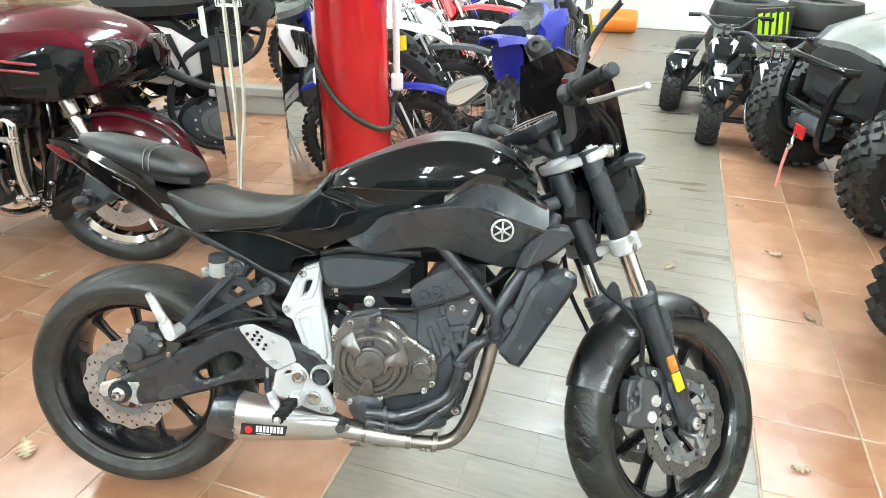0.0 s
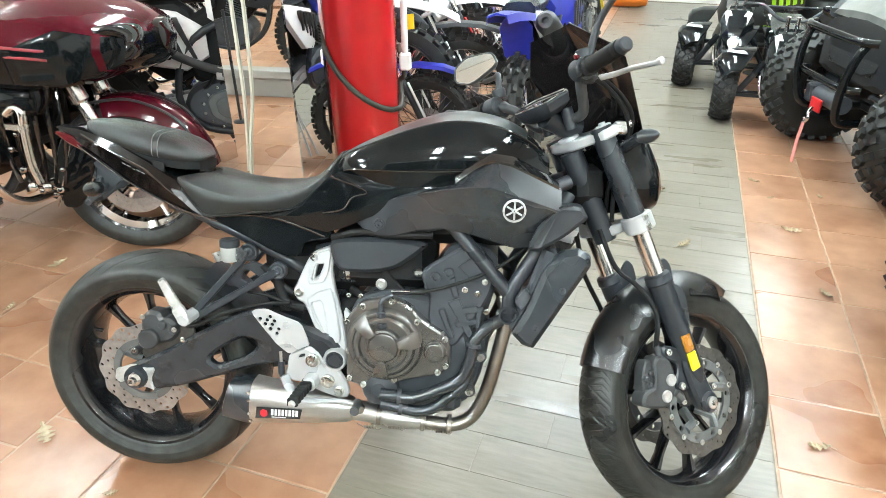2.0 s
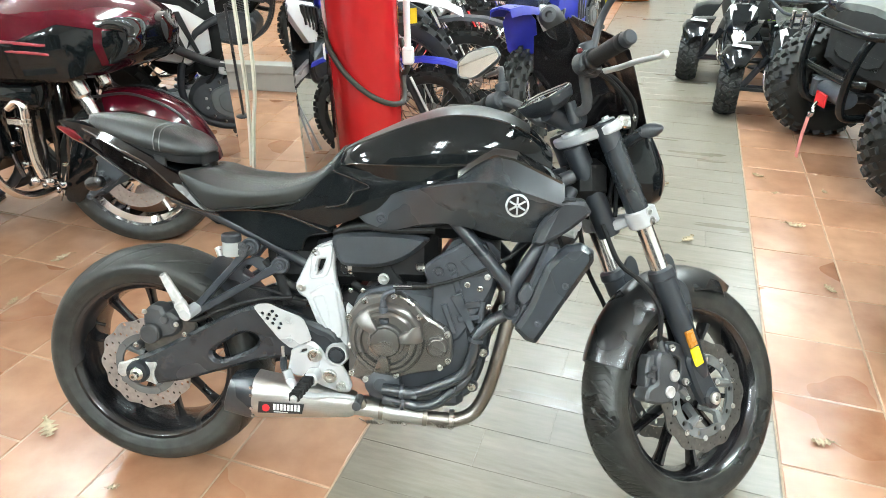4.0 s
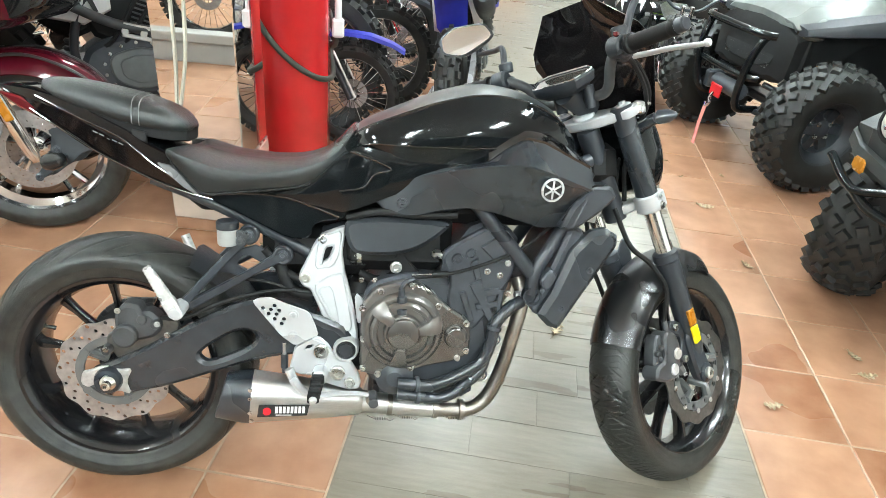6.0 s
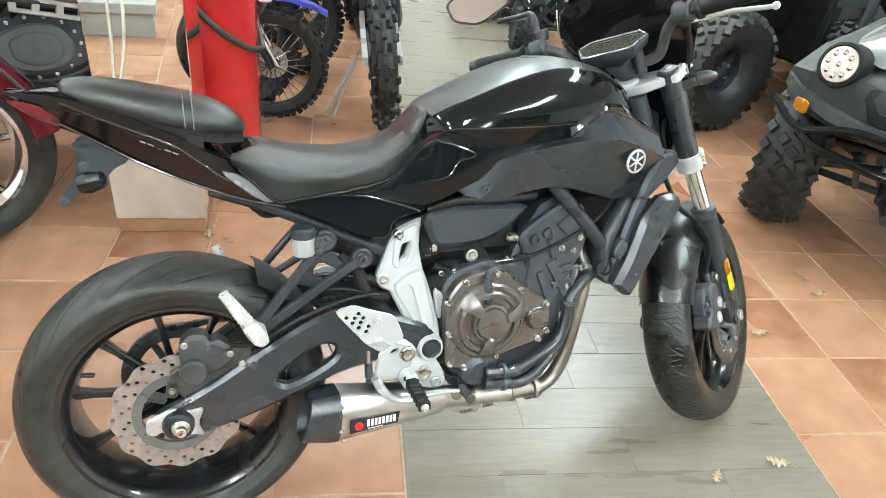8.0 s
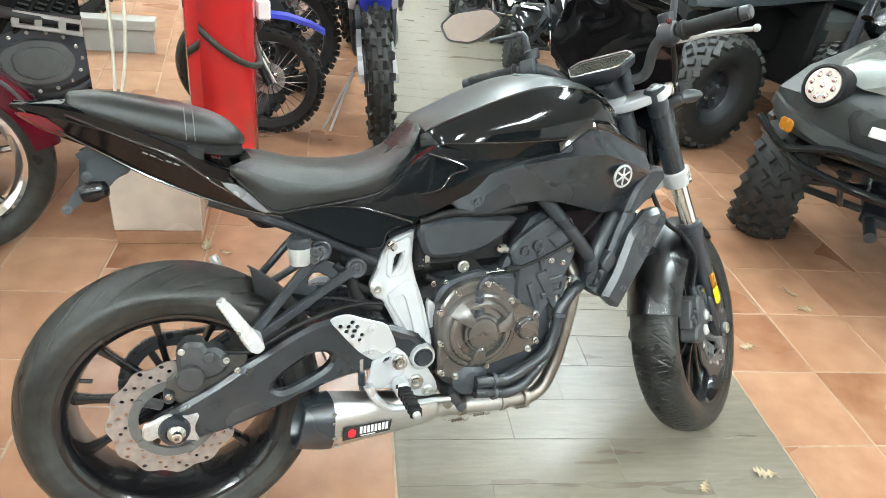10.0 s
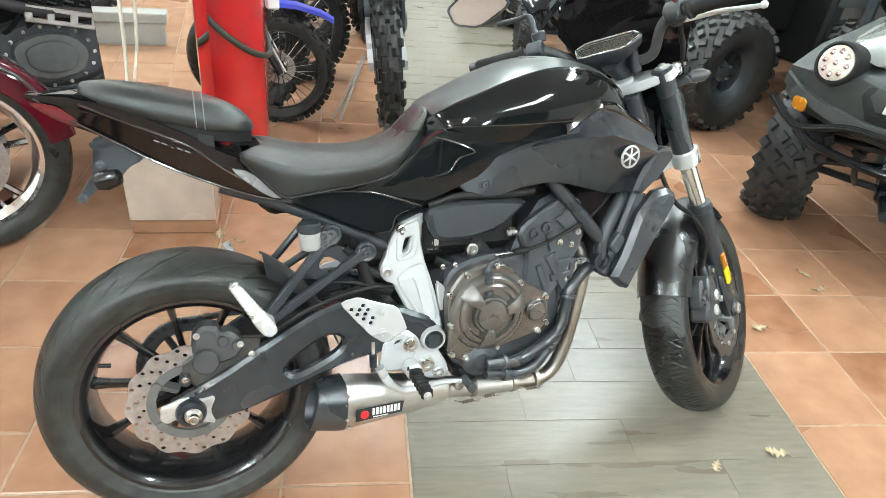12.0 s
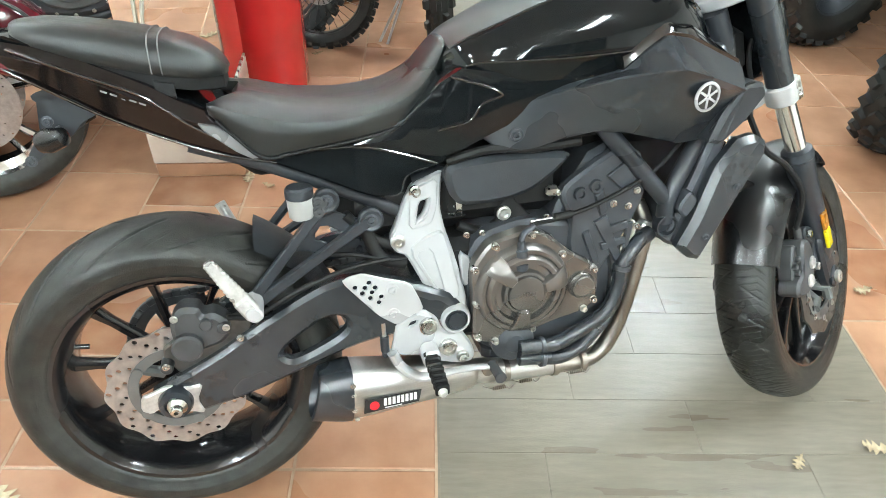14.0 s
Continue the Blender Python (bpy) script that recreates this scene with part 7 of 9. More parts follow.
def dirt_bike(m, plastic, accent, label, size=1.0, tag=False, group=""):
    """An off-road motorcycle, front axle over the origin, heading +x."""
    t = thing("dirt_bike", m @ Matrix.Diagonal((size, size, size, 1)), label, "motorcycle", group)
    P = lambda name, bm, material, parent=t, text="", sharp=38.0: part(name, bm, material, parent, text, sharp)
    spoked_wheel(t, (0, 0, 0.35), 0.35, 0.085, DARKLABEL)
    spoked_wheel(t, (-1.36, 0, 0.335), 0.335, 0.115, DARKLABEL, "rear_wheel", 20)
    up = Vector((-0.47, 0, 0.88)).normalized()
    for y in (-0.085, 0.085):
        bm = B()
        cyl(bm, Vector((0.005, y, 0.34)), Vector((0.005, y, 0.34)) + up * 0.40, 0.024, 0.022, 12)
        P("fork_leg", bm, MATTE)
        bm = B()
        cyl(bm, Vector((0.005, y, 0.34)) + up * 0.36, Vector((0.005, y, 0.34)) + up * 0.80, 0.019, None, 12)
        P("fork_tube", bm, CHROME)
        bm = B()
        s = -1 if y < 0 else 1
        loft(bm, [[Vector((0.03, y + s * 0.02, 0.36)) + up * q + Vector(d) for d in ((0.012, -0.02, 0), (0.018, 0, 0), (0.012, 0.02, 0), (0.006, 0.02, 0), (0.006, -0.02, 0))] for q in (0.0, 0.15, 0.34)])
        P("fork_guard", bm, accent)
    bm = B()
    for q in (0.56, 0.76):
        p = Vector((0.0, 0, 0.34)) + up * q
        box(bm, p, (0.07, 0.22, 0.03), 0.008, pose(0, 0, 0, 0, -28, 0))
    P("fork_clamp", bm, ALU)
    bm = B()
    rings = []
    for x, z, w in ((-0.32, 0.745, 0.05), (-0.2, 0.775, 0.065), (-0.05, 0.795, 0.072), (0.12, 0.785, 0.068), (0.27, 0.745, 0.052), (0.36, 0.70, 0.03)):
        rings.append([(x, -w, z - 0.035), (x, -w * 0.8, z - 0.01), (x, 0, z + 0.006), (x, w * 0.8, z - 0.01), (x, w, z - 0.035), (x, w * 0.75, z - 0.016), (x, 0, z), (x, -w * 0.75, z - 0.016)])
    loft(bm, rings)
    P("front_fender", bm, plastic, text="glossy plastic front fender")
    bm = B()
    prism(bm, [(-0.10, 0.80), (0.10, 0.82), (0.085, 1.02), (-0.085, 1.02)], 0, 0.012, 0.004, 2, at=lambda a, b, c: (-0.19 - (c - 0.8) * 0.45 + b, a, c))
    P("number_plate", bm, accent)
    bm = B()
    tube(bm, [(-0.50, -0.39, 1.06), (-0.47, -0.24, 1.08), (-0.40, -0.10, 1.06), (-0.385, 0, 1.055), (-0.40, 0.10, 1.06), (-0.47, 0.24, 1.08), (-0.50, 0.39, 1.06)], 0.012, 10)
    bar = P("handlebar", bm, ALU)
    for y in (-1, 1):
        bm = B()
        cyl(bm, (-0.477, y * 0.27, 1.076), (-0.50, y * 0.40, 1.06), 0.017, None, 12, 0.003)
        P("grip", bm, DEEP, bar)
        bm = B()
        tube(bm, [(-0.43, y * 0.22, 1.06), (-0.40, y * 0.27, 1.055), (-0.43, y * 0.38, 1.05)], 0.006, 6)
        P("lever", bm, ALU, bar)
    bm = B()
    box(bm, (-0.385, 0, 1.085), (0.05, 0.16, 0.045), 0.015)
    P("bar_pad", bm, accent, bar)
    # frame, engine
    for s in (-1, 1):
        bm = B()
        tube(bm, [(-0.36, s * 0.02, 0.90), (-0.55, s * 0.10, 0.80), (-0.85, s * 0.11, 0.68), (-0.95, s * 0.11, 0.45), (-0.85, s * 0.10, 0.30), (-0.60, s * 0.08, 0.28), (-0.42, s * 0.04, 0.45), (-0.34, s * 0.02, 0.80)], 0.016, 10, 5)
        P("frame_tube", bm, FRAME)
    bm = B()
    prism(bm, [(-0.90, 0.48), (-0.72, 0.53), (-0.55, 0.50), (-0.50, 0.42), (-0.55, 0.31), (-0.70, 0.27), (-0.88, 0.31), (-0.94, 0.40)], -0.12, 0.12, 0.02)
    eng = P("engine", bm, ENGINE, text="dark single-cylinder engine")
    bm = B()
    o = [(-0.72 + (x + 0.72) * 0.86, 0.385 + (z - 0.395) * 0.82) for x, z in ((-0.86, 0.46), (-0.74, 0.50), (-0.63, 0.48), (-0.58, 0.40), (-0.62, 0.32), (-0.75, 0.30), (-0.85, 0.35))]
    prism(bm, o, -0.118, -0.140, 0.006)
    prism(bm, [(-0.72 + (x + 0.72) * 0.7, 0.385 + (z - 0.385) * 0.7) for x, z in o], -0.138, -0.147, 0.004, 1)
    P("clutch_cover", bm, CASTGREY, eng, "grey clutch cover")
    bm = B()
    for k in range(15):
        a = 2 * math.pi * k / 15
        bolt(bm, (-0.72 + 0.138 * math.cos(a), -0.119, 0.388 + 0.098 * math.sin(a)), (0, -1, 0), 0.0045, 0.008)
    for k in range(4):
        bolt(bm, (-0.56 + 0.012 * k, -0.118, 0.33 + 0.045 * k), (0, -1, 0), 0.006, 0.008)
    P("cover_bolts", bm, BOLT, eng)["kind"] = "stuff"
    bm = B()
    cylax = Vector((0.35, 0, 0.93)).normalized()
    for k in range(9):
        box(bm, Vector((-0.66, 0, 0.53)) + cylax * (0.018 * k), (0.17, 0.15, 0.007), 0.002, pose(0, 0, 0, 0, 20, 0))
    box(bm, Vector((-0.66, 0, 0.53)) + cylax * 0.07, (0.12, 0.11, 0.18), 0.01, pose(0, 0, 0, 0, 20, 0))
    box(bm, Vector((-0.66, 0, 0.53)) + cylax * 0.20, (0.15, 0.13, 0.07), 0.015, pose(0, 0, 0, 0, 20, 0))
    P("cylinder", bm, CASTGREY, eng, "finned cylinder")["kind"] = "stuff"
    # airbox, shock and hoses fill the frame behind the engine
    bm = B()
    prism(bm, [(-0.84, 0.84), (-1.12, 0.84), (-1.16, 0.70), (-1.02, 0.52), (-0.90, 0.50), (-0.82, 0.60)], -0.06, 0.06, 0.02, 1)
    # plain dark block added among the engine parts to close the gaps
    prism(bm, [(-0.46, 0.84), (-0.86, 0.80), (-0.92, 0.60), (-0.86, 0.48), (-0.60, 0.46), (-0.46, 0.60)], -0.065, 0.065, 0.02, 1)
    P("airbox", bm, DEEP, text="black airbox under the seat, with dark filler by the engine")
    bm = B()
    for k in range(7):
        lathe(bm, [(0, 0.024), (0.008, 0.030), (0.016, 0.024)], Vector((-0.97, -0.02, 0.42)) + Vector((0.25, 0, 0.95)) * (0.03 * k), (0.25, 0, 0.95), 12)
    P("shock", bm, CALIPER)
    bm = B()
    for k in range(4):
        tube(bm, [(-0.46 - 0.05 * k, -0.10, 0.80 - 0.02 * k), (-0.52 - 0.06 * k, -0.14, 0.66), (-0.60 - 0.07 * k, -0.13, 0.56 - 0.02 * k), (-0.66 - 0.07 * k, -0.09, 0.46)], 0.008, 6)
    P("hoses", bm, DEEP)["kind"] = "stuff"
    bm = B()
    tube(bm, [(-0.50, -0.03, 0.62), (-0.42, -0.06, 0.56), (-0.44, -0.11, 0.50), (-0.60, -0.15, 0.52), (-0.80, -0.16, 0.56), (-1.0, -0.15, 0.66), (-1.1, -0.15, 0.72)], 0.019, 12)
    pipe = P("exhaust_pipe", bm, CALIPER)
    bm = B()
    tilt = pose(0, 0, 0, 0, 13, 0)
    for dz in (-0.019, 0.019):
        box(bm, Vector((-0.67, -0.172, 0.515)) + tilt @ Vector((0, 0, dz)), (0.22, 0.008, 0.016), 0.003, tilt)
    for dx in (-0.10, -0.035, 0.035, 0.10):
        box(bm, Vector((-0.67, -0.172, 0.515)) + tilt @ Vector((dx, 0, 0)), (0.024, 0.008, 0.03), 0.002, tilt)
    P("heat_shield", bm, STEEL, pipe, "slotted steel heat shield")["kind"] = "stuff"
    bm = B()
    lathe(bm, [(0, 0.03), (0.03, 0.052), (0.36, 0.055), (0.40, 0.035), (0.40, 0.018), (0.37, 0.016), (0.37, 0)], (-1.05, -0.15, 0.70), (-0.92, -0.02, 0.36), 20)
    P("muffler", bm, CALIPER, pipe, "grey round muffler")
    for s in (-1, 1):
        bm = B()
        box(bm, (-0.42, s * 0.13, 0.73), (0.03, 0.10, 0.24), 0.006, pose(0, 0, 0, 0, -22, 0))
        P("radiator", bm, ENGINE)
        bm = B()
        rings = []
        for x, y, z0, z1 in ((-0.24, 0.15, 0.72, 0.76), (-0.30, 0.175, 0.64, 0.83), (-0.40, 0.19, 0.60, 0.88), (-0.55, 0.17, 0.62, 0.90), (-0.70, 0.12, 0.70, 0.88), (-0.78, 0.09, 0.76, 0.85)):
            rings.append([(x, s * (y - 0.03), z0), (x, s * y, z0), (x, s * (y + 0.012), (z0 + z1) / 2), (x, s * (y - 0.02), z1), (x, s * (y - 0.06), z1)])
        loft(bm, rings)
        sh = P("shroud", bm, plastic, text="moulded plastic tank shroud")
        bm = B()
        for k in range(4):
            prism(bm, [(-0.36 - 0.07 * k, 0.80), (-0.33 - 0.07 * k, 0.80), (-0.42 - 0.07 * k, 0.66), (-0.44 - 0.07 * k, 0.66)], s * 0.180, s * (0.203 - 0.004 * k), 0.001, 0)
        P("stripes", bm, DARKLABEL, sh)["kind"] = "stuff"
        bm = B()
        rings = []
        for x, y, z0, z1 in ((-0.80, 0.105, 0.60, 0.72), (-0.90, 0.125, 0.55, 0.79), (-1.03, 0.130, 0.58, 0.82), (-1.16, 0.115, 0.70, 0.85), (-1.26, 0.10, 0.80, 0.87)):
            rings.append([(x, s * (y - 0.03), z0), (x, s * y, z0 + 0.01), (x, s * (y + 0.005), (z0 + z1) / 2), (x, s * (y - 0.02), z1), (x, s * (y - 0.05), z1)])
        loft(bm, rings)
        sp_ = P("side_panel", bm, accent, text="pale side number panel")
        bm = B()
        for k in range(5):
            prism(bm, [(-0.86 - 0.055 * k, 0.60 + 0.025 * k), (-0.845 - 0.055 * k, 0.60 + 0.025 * k), (-0.90 - 0.05 * k, 0.77 + 0.012 * k), (-0.93 - 0.05 * k, 0.77 + 0.012 * k)], s * 0.115, s * 0.1385, 0.001, 0)
        P("stripes", bm, DARKLABEL, sp_)["kind"] = "stuff"
    bm = B()
    rows = [(-0.48, [(0.06, 0.86), (0.07, 0.90), (0.05, 0.93), (0, 0.935)]), (-0.62, [(0.08, 0.83), (0.09, 0.89), (0.06, 0.925), (0, 0.93)]), (-0.78, [(0.07, 0.83), (0.075, 0.87), (0.055, 0.90), (0, 0.905)])]
    P("fuel_tank", shell(resample(rows, 3)), plastic)
    rows = [(-0.60, [(0.05, 0.90), (0.065, 0.925), (0.045, 0.945), (0, 0.948)]), (-0.80, [(0.07, 0.85), (0.085, 0.885), (0.06, 0.91), (0, 0.913)]), (-1.05, [(0.085, 0.84), (0.095, 0.88), (0.07, 0.91), (0, 0.915)]), (-1.28, [(0.08, 0.86), (0.085, 0.89), (0.06, 0.915), (0, 0.92)])]
    P("seat", shell(resample(rows, 3)), VINYL, text="long black seat")
    bm = B()
    rings = []
    for x, z, w in ((-1.08, 0.83, 0.08), (-1.25, 0.865, 0.088), (-1.42, 0.90, 0.085), (-1.60, 0.93, 0.075), (-1.72, 0.94, 0.05)):
        rings.append([(x, -w, z - 0.05), (x, -w * 0.9, z - 0.012), (x, 0, z), (x, w * 0.9, z - 0.012), (x, w, z - 0.05), (x, w * 0.8, z - 0.02), (x, 0, z - 0.008), (x, -w * 0.8, z - 0.02)])
    loft(bm, rings)
    P("rear_fender", bm, plastic, text="glossy plastic rear fender")
    bm = B()
    prism(bm, [(-0.075, 0.62), (0.075, 0.62), (0.085, 0.86), (-0.085, 0.86)], 0, 0.01, 0.003, 1, at=lambda a, b, c: (-1.30 - b - (c - 0.62) * 0.3, a, c))
    P("mud_flap", bm, plastic)
    for s in (-1, 1):
        bm = B()
        rings = []
        for x, z, hz, y in ((-0.88, 0.42, 0.035, 0.08), (-1.1, 0.40, 0.028, 0.085), (-1.40, 0.335, 0.022, 0.085)):
            rings.append([(x, s * (y - 0.014), z - hz), (x, s * (y + 0.014), z - hz), (x, s * (y + 0.014), z + hz), (x, s * (y - 0.014), z + hz)])
        loft(bm, rings)
        P("swingarm", bm, ALU, text="bright aluminium swingarm")
    bm = B()
    for z0, z1 in ((0.40, 0.41), (0.25, 0.37)):
        for k in range(36):
            f = k / 35
            box(bm, (-1.36 + 0.5 * f, 0.062, z0 + (z1 - z0) * f), (0.016, 0.012 if k % 2 else 0.007, 0.012), 0.001)
    lathe(bm, [(-0.003, 0.055), (-0.003, 0.10), (0.003, 0.10), (0.003, 0.055), (-0.003, 0.055)], (-1.36, 0.062, 0.335), (0, 1, 0), 30)
    P("chain", bm, CALIPER)
    bm = B()
    tube(bm, [(-1.25, 0.11, 0.35), (-1.31, 0.27, 0.012)], 0.007, 8, smooth=False)
    tube(bm, [(-1.25, 0.11, 0.35), (-1.28, 0.30, 0.03), (-1.31, 0.285, 0.012)], 0.007, 8, smooth=False)
    P("side_stand", bm, ALU)
    if tag:
        bm = B()
        prism(bm, [(0.0, 0.0), (0.075, 0.01), (0.07, 0.11), (-0.005, 0.10)], 0, 0.002, 0.0005, 0, at=lambda a, b, c: (-0.14 + a, -0.13 - b, 1.02 + c))
        P("price_tag", bm, YELLOWTAG, bar, "yellow paper tag tied to the bar")
    return t


# ---- row of off-road motorcycles beyond the column ----
def stand(x, y, yaw, lean=0.0):
    """A place on the floor; lean: degrees to the vehicle's left."""
    return pose(x, y, 0, 0, 0, yaw) @ pose(0, 0, 0, -lean, 0, 0)


row = "off-road bikes in a row"
dirt_bike(stand(-0.262, 3.875, -10, 7), BLUE, WHITE, "small blue and white pit bike with spoked wheels in the row", 0.73, True, row)
dirt_bike(stand(-0.08, 4.45, -6, 7), MATTE, WHITE, "black and white off-road bike standing in the row", 0.86, False, row)
dirt_bike(stand(0.02, 5.0, -8, 7), WHITE, REDPL, "white and red off-road bike standing in the row", 0.92, False, row)
dirt_bike(stand(0.10, 5.6, -7, 7), REDPL, WHITE, "red off-road bike standing further along the row", 0.95, True, row)
dirt_bike(stand(0.12, 6.25, -7, 7), WHITE, BLUE, "white and blue off-road bike far along the row", 0.95, False, row)
dirt_bike(stand(0.30, 6.9, -7, 7), BLUE, WHITE, "blue off-road bike at the far end of the row", 0.95, False, row)
dirt_bike(stand(0.60, 5.03, 76, 6), BLUE, WHITE, "tall blue off-road bike with knobbly rear tyre toward the aisle", 0.98)
dirt_bike(stand(1.02, 6.75, 72, 8), WHITE, YELLOWTAG, "tall white and yellow off-road bike by the aisle", 0.98)
# the white one beside the mirrors
dirt_bike(stand(-0.44, 3.91, 20, 8), WHITE, WHITE, "white off-road bike with black stripes behind the pier", 1.12)
dirt_bike(FLOOR @ pose(-2.35, -0.16, 0, 0, 0, -8), MATTE, DEEP, "black off-road bike parked behind the white rail", 0.95)


# ---- maroon touring motorcycle ----
def tourer(m):
    t = thing("touring_motorcycle", m, "maroon touring motorcycle with broad fairing and chrome wheel", "motorcycle")
    P = lambda name, bm, material, parent=t, text="", sharp=38.0: part(name, bm, material, parent, text, sharp)
    c = Vector((0, 0, 0.325))
    bm = B()
    w, rr = 0.085 / 2, 0.242
    lathe(bm, [(-w, rr - 0.012), (-w - 0.004, rr), (-w, rr + 0.004), (-w * 0.5, rr - 0.012), (w * 0.5, rr - 0.012), (w, rr + 0.004), (w + 0.004, rr), (w, rr - 0.012), (w * 0.6, rr - 0.035), (-w * 0.6, rr - 0.035), (-w, rr - 0.012)], c, (0, 1, 0), 56)
    wh = P("front_wheel", bm, CHROME, text="chrome cast front wheel")
    for k in range(5):
        for da in (-0.16, 0.16):
            a = 2 * math.pi * k / 5 + 0.3
            d0, d1 = Vector((math.cos(a), 0, math.sin(a))), Vector((math.cos(a + da), 0, math.sin(a + da)))
            bm = B()
            s0, s1 = c + d0 * 0.03, c + d1 * (rr - 0.025)
            q = (s1 - s0).normalized().cross(Vector((0, 1, 0)))
            loft(bm, [[p + q * 0.009 * a_ + Vector((0, 0.016 * b_, 0)) for a_, b_ in ((-1, -0.5), (0, -1), (1, -0.5), (1, 0.5), (0, 1), (-1, 0.5))] for p in (s0, s1)])
            P("spoke", bm, CHROME, wh)
    bm = B()
    lathe(bm, [(-0.06, 0.0), (-0.06, 0.03), (-0.05, 0.045), (0.05, 0.045), (0.06, 0.03), (0.06, 0)], c, (0, 1, 0), 24)
    P("hub", bm, CHROME, wh)
    bm = B()
    lathe(bm, [(-w * 0.85, rr - 0.004), (-w * 1.28, rr + 0.025), (-w * 1.32, rr + 0.045), (-w * 1.05, rr + 0.072), (-w * 0.5, rr + 0.082), (0, rr + 0.084), (w * 0.5, rr + 0.082), (w * 1.05, rr + 0.072), (w * 1.32, rr + 0.045), (w * 1.28, rr + 0.025), (w * 0.85, rr - 0.004), (-w * 0.85, rr - 0.004)], c, (0, 1, 0), 72)
    P("tyre", bm, RUBBER, wh, "smooth black road tyre")
    for y in (-0.066, 0.066):
        P("brake_disc", holed_ring(B(), (0, y, 0.325), 0.085, 0.146, -0.002, 0.002, 42, 4, 0.42), DISC, wh, "drilled chrome brake disc")
        bm = B()
        s = -1 if y < 0 else 1
        prism(bm, [(-0.18, 0.36), (-0.17, 0.44), (-0.10, 0.47), (-0.07, 0.44), (-0.09, 0.37), (-0.13, 0.33)], y - 0.02, y + 0.02, 0.008)
        P("caliper", bm, ALU, text="bright brake caliper")
    up = Vector((-0.36, 0, 0.93)).normalized()
    for y in (-0.11, 0.11):
        s = -1 if y < 0 else 1
        bm = B()
        lathe(bm, [(-0.03, 0.015), (0.0, 0.024), (0.10, 0.027), (0.34, 0.028), (0.36, 0.024), (0.37, 0.036), (0.62, 0.038)], Vector((0.01, y, 0.325)), up, 20)
        leg = P("fork_leg", bm, POLISH, text="polished chrome fork leg")
        bm = B()
        box(bm, Vector((0.012, y + s * 0.026, 0.345)) + up * 0.17, (0.03, 0.008, 0.11), 0.003, pose(0, 0, 0, 0, -21, 0))
        P("reflector", bm, AMBER, leg, "amber fork reflector")
    bm = B()
    rings = []
    for i in range(29):
        a = radians(8 + 96 * i / 28)
        r0 = 0.338
        ww = 0.075 + 0.005 * math.sin(math.pi * i / 28)
        row_ = []
        for q in [j / 5 - 1 for j in range(11)]:
            row_.append((r0 + 0.012 - 0.075 * abs(q) ** 4, q))
        ring_ = [(c.x + r * math.cos(a), q * ww, c.z + r * math.sin(a)) for r, q in row_] + [(c.x + (r - 0.004) * math.cos(a), q * ww * 0.97, c.z + (r - 0.004) * math.sin(a)) for r, q in reversed(row_)]
        rings.append(ring_)
    loft(bm, rings)
    P("front_fender", bm, MAROON, text="glossy maroon front fender")
    bm = B()
    for s in (-1, 1):
        tube(bm, [(-0.10, s * 0.079, 0.655), (0.05, s * 0.080, 0.665), (0.20, s * 0.078, 0.60), (0.28, s * 0.073, 0.50)], 0.006, 6)
    P("fender_trim", bm, DARKLABEL)
    # flat black guard beside the tyre, with a bright back edge
    bm = B()
    prism(bm, [(-0.282, 0.222), (-0.170, 0.222), (-0.02, 0.52), (-0.148, 0.52)], -0.168, -0.152, 0.004)
    guard = P("fork_guard", bm, GLOSS, text="flat black guard beside the front tyre")
    bm = B()
    tube(bm, [(-0.281, -0.170, 0.226), (-0.150, -0.170, 0.514)], 0.0035, 6, smooth=False)
    P("guard_edge", bm, POLISH, guard)
    bm = B()
    tube(bm, [(-0.26, -0.33, 0.655), (-0.20, -0.35, 0.685), (-0.168, -0.36, 0.67), (-0.174, -0.36, 0.60), (-0.178, -0.36, 0.476), (-0.166, -0.355, 0.40)], 0.0155, 12)
    guard_pipe = P("guard_pipe", bm, POLISH, text="chrome guard pipe")
    bm = B()
    for z in (0.606, 0.622):
        cyl(bm, (-0.174, -0.36, z - 0.005), (-0.174, -0.36, z + 0.005), 0.021, None, 16)
    box(bm, (-0.215, -0.355, 0.614), (0.075, 0.02, 0.028), 0.004)
    P("pipe_bracket", bm, POLISH, guard_pipe)
    bm = B()
    lathe(bm, [(0, 0.03), (0.006, 0.060), (0.02, 0.066), (0.17, 0.066), (0.19, 0.058), (0.20, 0.03)], (-0.34, -0.27, 0.705), (1, 0, 0), 28)
    P("canister", bm, GLOSS, text="gloss black canister under the fairing")
    bm = B()
    for x, z, r in ((-0.275, 0.35, 0.018), (-0.235, 0.335, 0.013), (-0.21, 0.352, 0.016), (-0.18, 0.325, 0.011), (-0.155, 0.345, 0.014), (-0.125, 0.43, 0.010), (-0.25, 0.385, 0.012), (-0.30, 0.42, 0.014), (-0.33, 0.50, 0.012), (-0.29, 0.56, 0.010)):
        lathe(bm, [(0, r * 0.7), (0.01, r), (0.02, r), (0.026, r * 0.6), (0.027, 0)], (x, -0.27, z), (0.3, -0.9, 0.2), 12)
        cyl(bm, (x, -0.268, z), (x - 0.04, -0.20, z - 0.03), r * 0.6, None, 10)
    P("fitting_cluster", bm, CHROME)["kind"] = "stuff"
    for k in range(6):
        bm = B()
        tube(bm, [(-0.12 - 0.045 * k, -0.22, 0.80), (-0.10 - 0.05 * k, -0.25 - 0.01 * (k % 3), 0.62), (-0.14 - 0.05 * k, -0.23, 0.46 - 0.02 * (k % 2)), (-0.20 - 0.04 * k, -0.20, 0.34)], 0.006 + 0.002 * (k % 3), 8)
        P("hose", bm, EDGE)
    # frame-mounted fairing
    bm = B()
    rings = []
